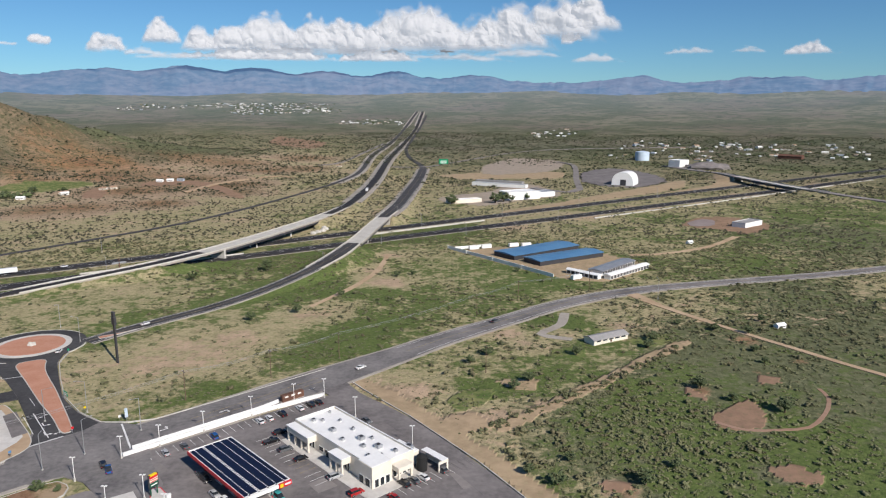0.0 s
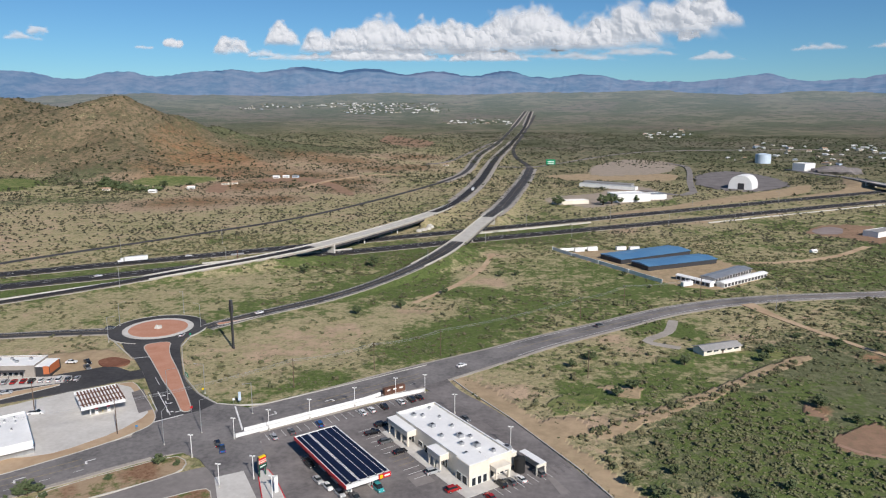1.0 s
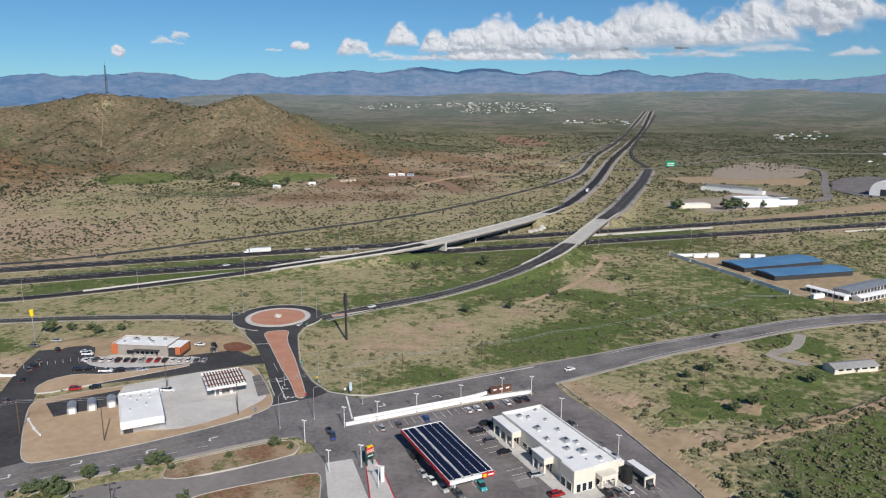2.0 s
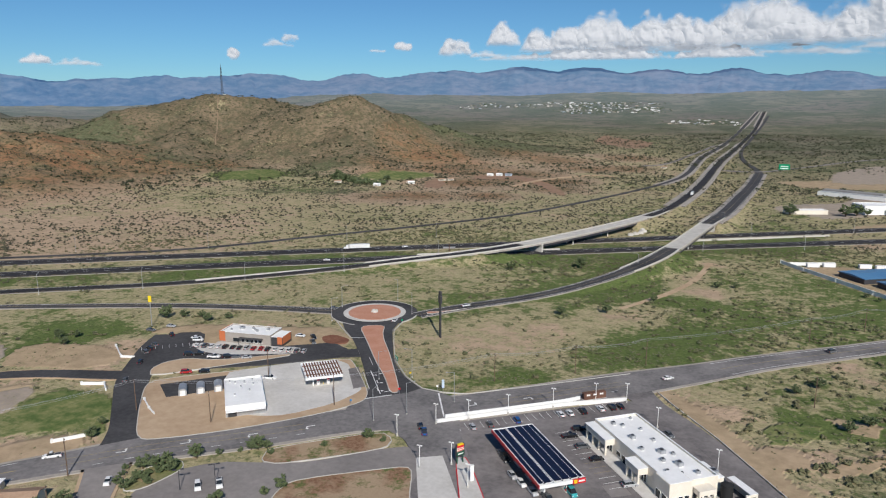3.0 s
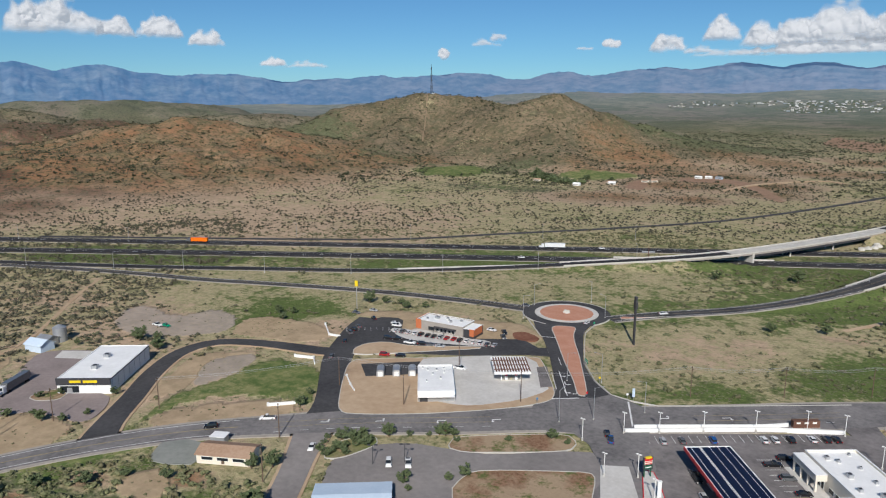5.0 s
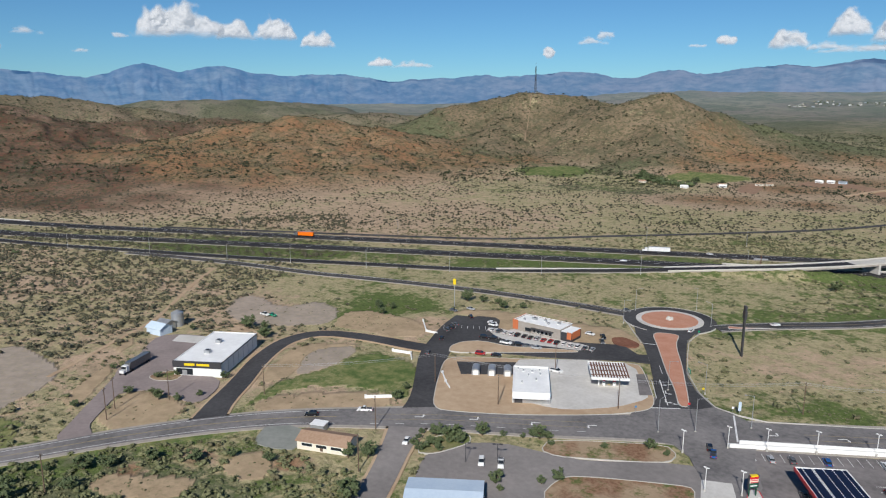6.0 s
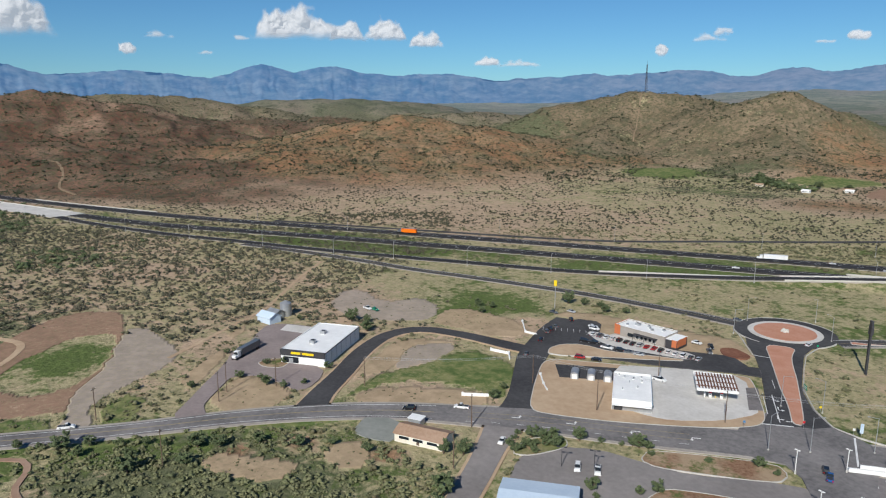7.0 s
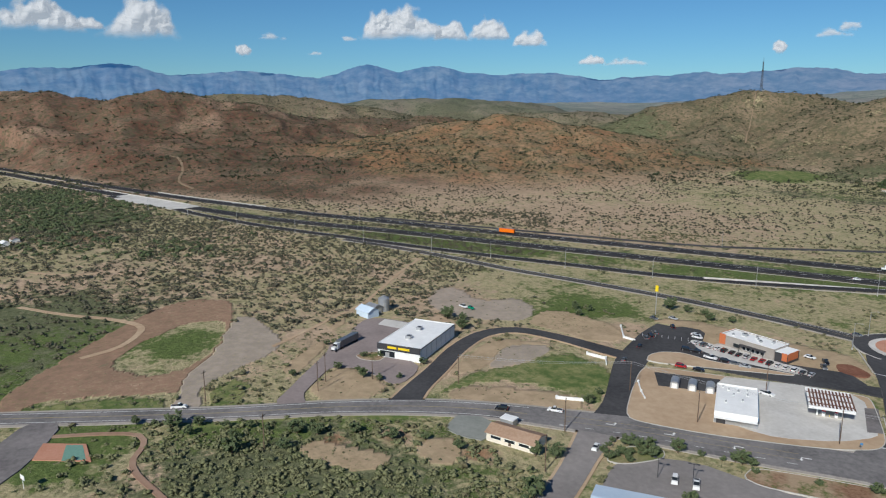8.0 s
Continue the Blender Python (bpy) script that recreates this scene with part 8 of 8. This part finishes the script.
TREES = [(-165, 128), (-165, 131), (-164, 134), (-165, 137), (-163, 139), (-166, 141), (-164, 143), (-162, 145), (-161, 133), (-167, 134), (-150, 160), (-146, 164), (-140, 163), (-128, 175), (-118, 186), (-170, 139), (-166, 145), (-160, 151), (-155, 156), (-148, 163), (-144, 166), (-135, 133), (-131, 131), (-137, 136), (-124, 148), (-126, 143), (-172, 133), (-169, 129), (-166, 134), (-174, 136), (-112, 186), (-205, 150), (-202, 146), (-208, 155), (-300, 140), (-305, 135), (-163, 134), (-161, 141), (-166, 145), (-262, 262), (-270, 266), (-278, 262), (-255, 270), (-285, 256), (-300, 215), (-306, 210), (-296, 205), (-318, 140), (-312, 146), (-334, 118), (-30, 448), (-20, 452), (-60, 400), (-100, 352), (-79, 366), (-309, 88), (-304, 73), (-273, 51), (-273, 70), (-268, 77), (-260, 77), (-254, 82), (-253, 90), (-264, 105), (-282, 84), (-279, 91), (-247, -2), (-243, 4), (-241, 12), (-236, 20), (-232, 28), (-228, 33), (-225, 22), (-235, 8),
         (-222, 42), (-218, 48), (-250, -8), (-214, 60), (-216, 20), (-212, 36), (-150, 90), (-155, 95), (-190, 88), (-200, 80), (-205, 70), (26, 196), (34, 190), (46, 176), (40, 204), (60, 190), (72, 200), (20, 300), (28, 262), (35, 270), (12, 290), (110, 250), (125, 240), (102, 262), (140, 290), (150, 330), (135, 335), (120, 345), (142, 305), (165, 350), (60, 300), (95, 310), (100, 320), (56, 455), (50, 462), (100, 830), (80, 815), (70, 810), (10, 790), (60, 800), (-590, 870), (-600, 880), (-585, 860), (-575, 855), (-565, 850), (-560, 862), (-605, 890), (-555, 845), (-545, 850), (-535, 860), (-515, 880), (-490, 905)]
for x, y in TREES:
    s = g.uniform(0.55, 1.0) if y < 600 else g.uniform(1.3, 2.0)
    if (-175 < x < -120 and 125 < y < 170) or (-310 < x < -250 and 50 < y < 110):
        s *= 0.7
    z = 0 if y < 600 else float(height(np.array([float(x)]), np.array([float(y)]))[0])
    o = copy_thing(made[g.integers(0, 4)], pose(x, y, z - 0.2, 0, 0, g.uniform(0, 360)))
    o.scale = (s, s, s * g.uniform(0.65, 0.95))

tg = np.random.default_rng(9)
near_town = spots[tg.integers(0, len(spots), 900)] + tg.normal(0, 30, (900, 2))
scatter("town_trees", near_town, height(near_town[:, 0].copy(), near_town[:, 1].copy()) - 0.3, tg.uniform(5, 11, 900), 0.75, HALF, M_TREE, "dark green garden trees among the far houses", 171)
grove = np.array([(-600 + 14 * i + tg.normal(0, 5), 868 - 5 * i + 0.9 * abs(i - 3) ** 1.5 + tg.normal(0, 5)) for i in np.linspace(0, 7, 46)])
scatter("ranch_grove", grove, height(grove[:, 0].copy(), grove[:, 1].copy()) - 0.3, tg.uniform(7, 12, 46), 0.8, FULL, M_TREE, "dark green windbreak grove beside the ranch", 172)

# ---- clouds ----
def cloud_material(name):
    m, nt, b = shader(name, 1.0)
    b.inputs["Base Color"].default_value = (0.235, 0.23, 0.225, 1)
    b.inputs["Specular IOR Level"].default_value = 0.0
    # Bluish white emission painted in for light scattered within the vapour
    b.inputs["Emission Color"].default_value = (0.63, 0.69, 0.77, 1)
    b.inputs["Emission Strength"].default_value = 0.54
    thin = nt.nodes.new("ShaderNodeAttribute")
    thin.attribute_name = "vapour"
    nt.links.new(thin.outputs["Fac"], b.inputs["Alpha"])
    return m


M_CLOUD = cloud_material("cloud_vapour")
CLOUDS = (  # azimuth, elevation of the base, width and height in degrees
    (9, 3.9, 9, 2.3), (2, 4.0, 10, 3.0), (-4.5, 4.1, 8, 3.2), (-9.0, 4.8, 6, 3.2), (15.5, 3.9, 7, 1.7),     (13.5, 4.2, 4.6, 2.6), (9.5, 4.2, 4.5, 2.2), (5.5, 4.0, 4.5, 2.4), (1.0, 4.1, 5.5, 3.4), (-3.0, 4.1, 4.5, 2.4), (-10.8, 5.5, 5.0, 2.4), (18.3, 4.0, 2.6, 1.8), (21.0, 4.4, 2.4, 1.5), (24.8, 3.7, 2.6, 1.3), (22.5, 3.5, 2.0, 0.6), (29.0, 4.0, 1.4, 0.8), (31, 3.9, 1.2, 0.3),
    (13.0, 3.3, 9.0, 0.9), (16.0, 3.4, 8.0, 0.8), (20.5, 3.3, 5.0, 0.5), (5.0, 3.3, 6.0, 0.8), (0.5, 3.4, 7.0, 0.7), (8.5, 3.7, 9.0, 0.7), (-6, 3.6, 6.0, 0.6), (-9.9, 4.6, 1.4, 0.9), (-12.0, 3.2, 3.4, 0.6), (-3, 3.3, 4.0, 0.6), (-18.7, 3.7, 3.2, 0.5), (-22.6, 3.7, 2.2, 0.45), (-26.6, 3.5, 2.8, 0.8), (38.6, 4.2, 2.4, 0.6), (37.6, 4.6, 1.2, 0.7), (41.9, 3.3, 0.9, 0.9), (52.5, 2.6, 3.0, 0.55), (55.0, 2.7, 2.0, 0.8),
    (59.9, 4.1, 2.6, 1.1), (63.0, 4.6, 3.0, 1.5), (69.5, 4.7, 5.4, 2.2), (71.5, 4.7, 2.4, 2.0), (74, 4.5, 1.0, 0.35), (66, 4.6, 2.4, 1.4), (79.8, 4.5, 2.0, 0.5), (82.0, 3.3, 1.0, 0.85), (76.5, 3.4, 0.9, 0.3), (88.8, 4.4, 4.4, 2.6), (95.5, 4.7, 5.0, 2.0), (92.5, 4.9, 2.2, 0.8))
STEP = 0.055


def cloud_body(name, az, el, wd, ht, seed):
    """A heap of vapour, thick in the middle and thinning to ragged edges: front and back relief."""
    R = 4650.0
    k = R * math.pi / 180
    flat = ht < 0.75
    U, E = np.meshgrid(np.arange(-wd * 0.85, wd * 0.85, STEP), np.arange(-ht * 0.3 - 0.3, ht * 1.35 + 0.3, STEP))
    px, py = U + 17.3 * seed, E * (2.2 if flat else 1.0) + 5.1 * seed
    size = 0.8 if flat else max(0.75, ht * 0.5)
    sway = (vnoise(px, py, size, 400, 2) - 0.5) * size * 0.7
    broad = vnoise(px + sway, py - sway, size, 410, 2) - 0.5
    curl = vnoise(px - sway, py + sway, size * 0.45, 420, 4) - 0.5
    puff = np.abs(2 * vnoise(px + sway, py + sway, size * 0.62, 440, 2) - 1)
    u, v = U / (wd * 0.62), E / ht
    crown = np.clip(1 - np.abs(u) ** 2.4, 0, 1) * (1.02 + 0.5 * (vnoise(px, px * 0, max(0.6, wd * 0.2), 430, 2) - 0.4))
    d = np.minimum(np.minimum((crown - v) * 1.4, (v + 0.10) * (2.6 if not flat else 1.6)), (1.1 - np.abs(u)) * 1.4)
    if wd < 1.9:
        d = 0.9 - 0.9 * (u ** 2 + (1.7 * v - 0.8) ** 2)
    wild = 1.7 if wd < 1.9 else 1.0
    d = np.minimum(d, 0.75) + wild * (broad * (1.0 if flat else 0.75) + curl * (0.8 if flat else 0.55)) - 0.10 * puff
    a = np.clip((d + 0.04) / (0.85 if flat else 0.60), 0, 1) * np.clip((v + 0.14) / 0.55, 0.1, 1)
    fade = np.clip((1 - np.abs(U) / (wd * 0.84)) / 0.15, 0, 1) * np.clip((E + ht * 0.3 + 0.28) / 0.25, 0, 1) * np.clip((ht * 1.35 + 0.25 - E) / 0.25, 0, 1)
    a = a * a * (3 - 2 * a) * fade * (0.55 if flat else 1.0)
    body = np.clip(d + 0.02, 0, 1.2)
    bulge = k * min(ht, 2.0) * (0.50 * body ** 0.5 + np.clip(body * 2, 0, 1) * (0.40 * broad - 0.16 * np.abs(2 * vnoise(px + sway, py + sway, size * 0.8, 440, 1) - 1) + 0.05 * curl))
    rows, cols = U.shape
    A, L = np.radians(az + U), np.radians(el + E)
    V, keep = [], a > 0.012
    for sgn in (-1, 1):
        q = R + sgn * bulge * (1.0 if sgn < 0 else 0.5)
        V.append(np.stack([-q * np.sin(A), q * np.cos(A), EYE + q * np.tan(L)], -1).reshape(-1, 3))
    i, j = np.meshgrid(np.arange(rows - 1), np.arange(cols - 1), indexing="ij")
    solid = (keep[:-1, :-1] | keep[1:, :-1] | keep[:-1, 1:] | keep[1:, 1:])
    c = (i * cols + j)[solid]
    front = np.stack([c, c + cols, c + cols + 1, c + 1], -1)
    faces = np.vstack([front, front[:, ::-1] + rows * cols])
    V = np.vstack(V)
    used, back = np.unique(faces, return_inverse=True)
    me = bpy.data.meshes.new(name)
    me.from_pydata(V[used].tolist(), [], back.reshape(-1, 4).tolist())
    me.polygons.foreach_set("use_smooth", [True] * len(me.polygons))
    dens = np.tile(a.ravel(), 2)[used]
    me.attributes.new("vapour", "FLOAT", "POINT").data.foreach_set("value", dens.astype(np.float32))
    me.materials.append(M_CLOUD)
    return me


for ci, (az, el, wd, ht) in enumerate(CLOUDS):
    ob = new("backdrop_cloud", cloud_body("backdrop_cloud", az, el, wd, ht, ci))
    tagged(ob, "white cumulus cloud with a flat grey base" if ht >= 0.75 else "thin ragged white cloud streak", "cloud", kind="structure")
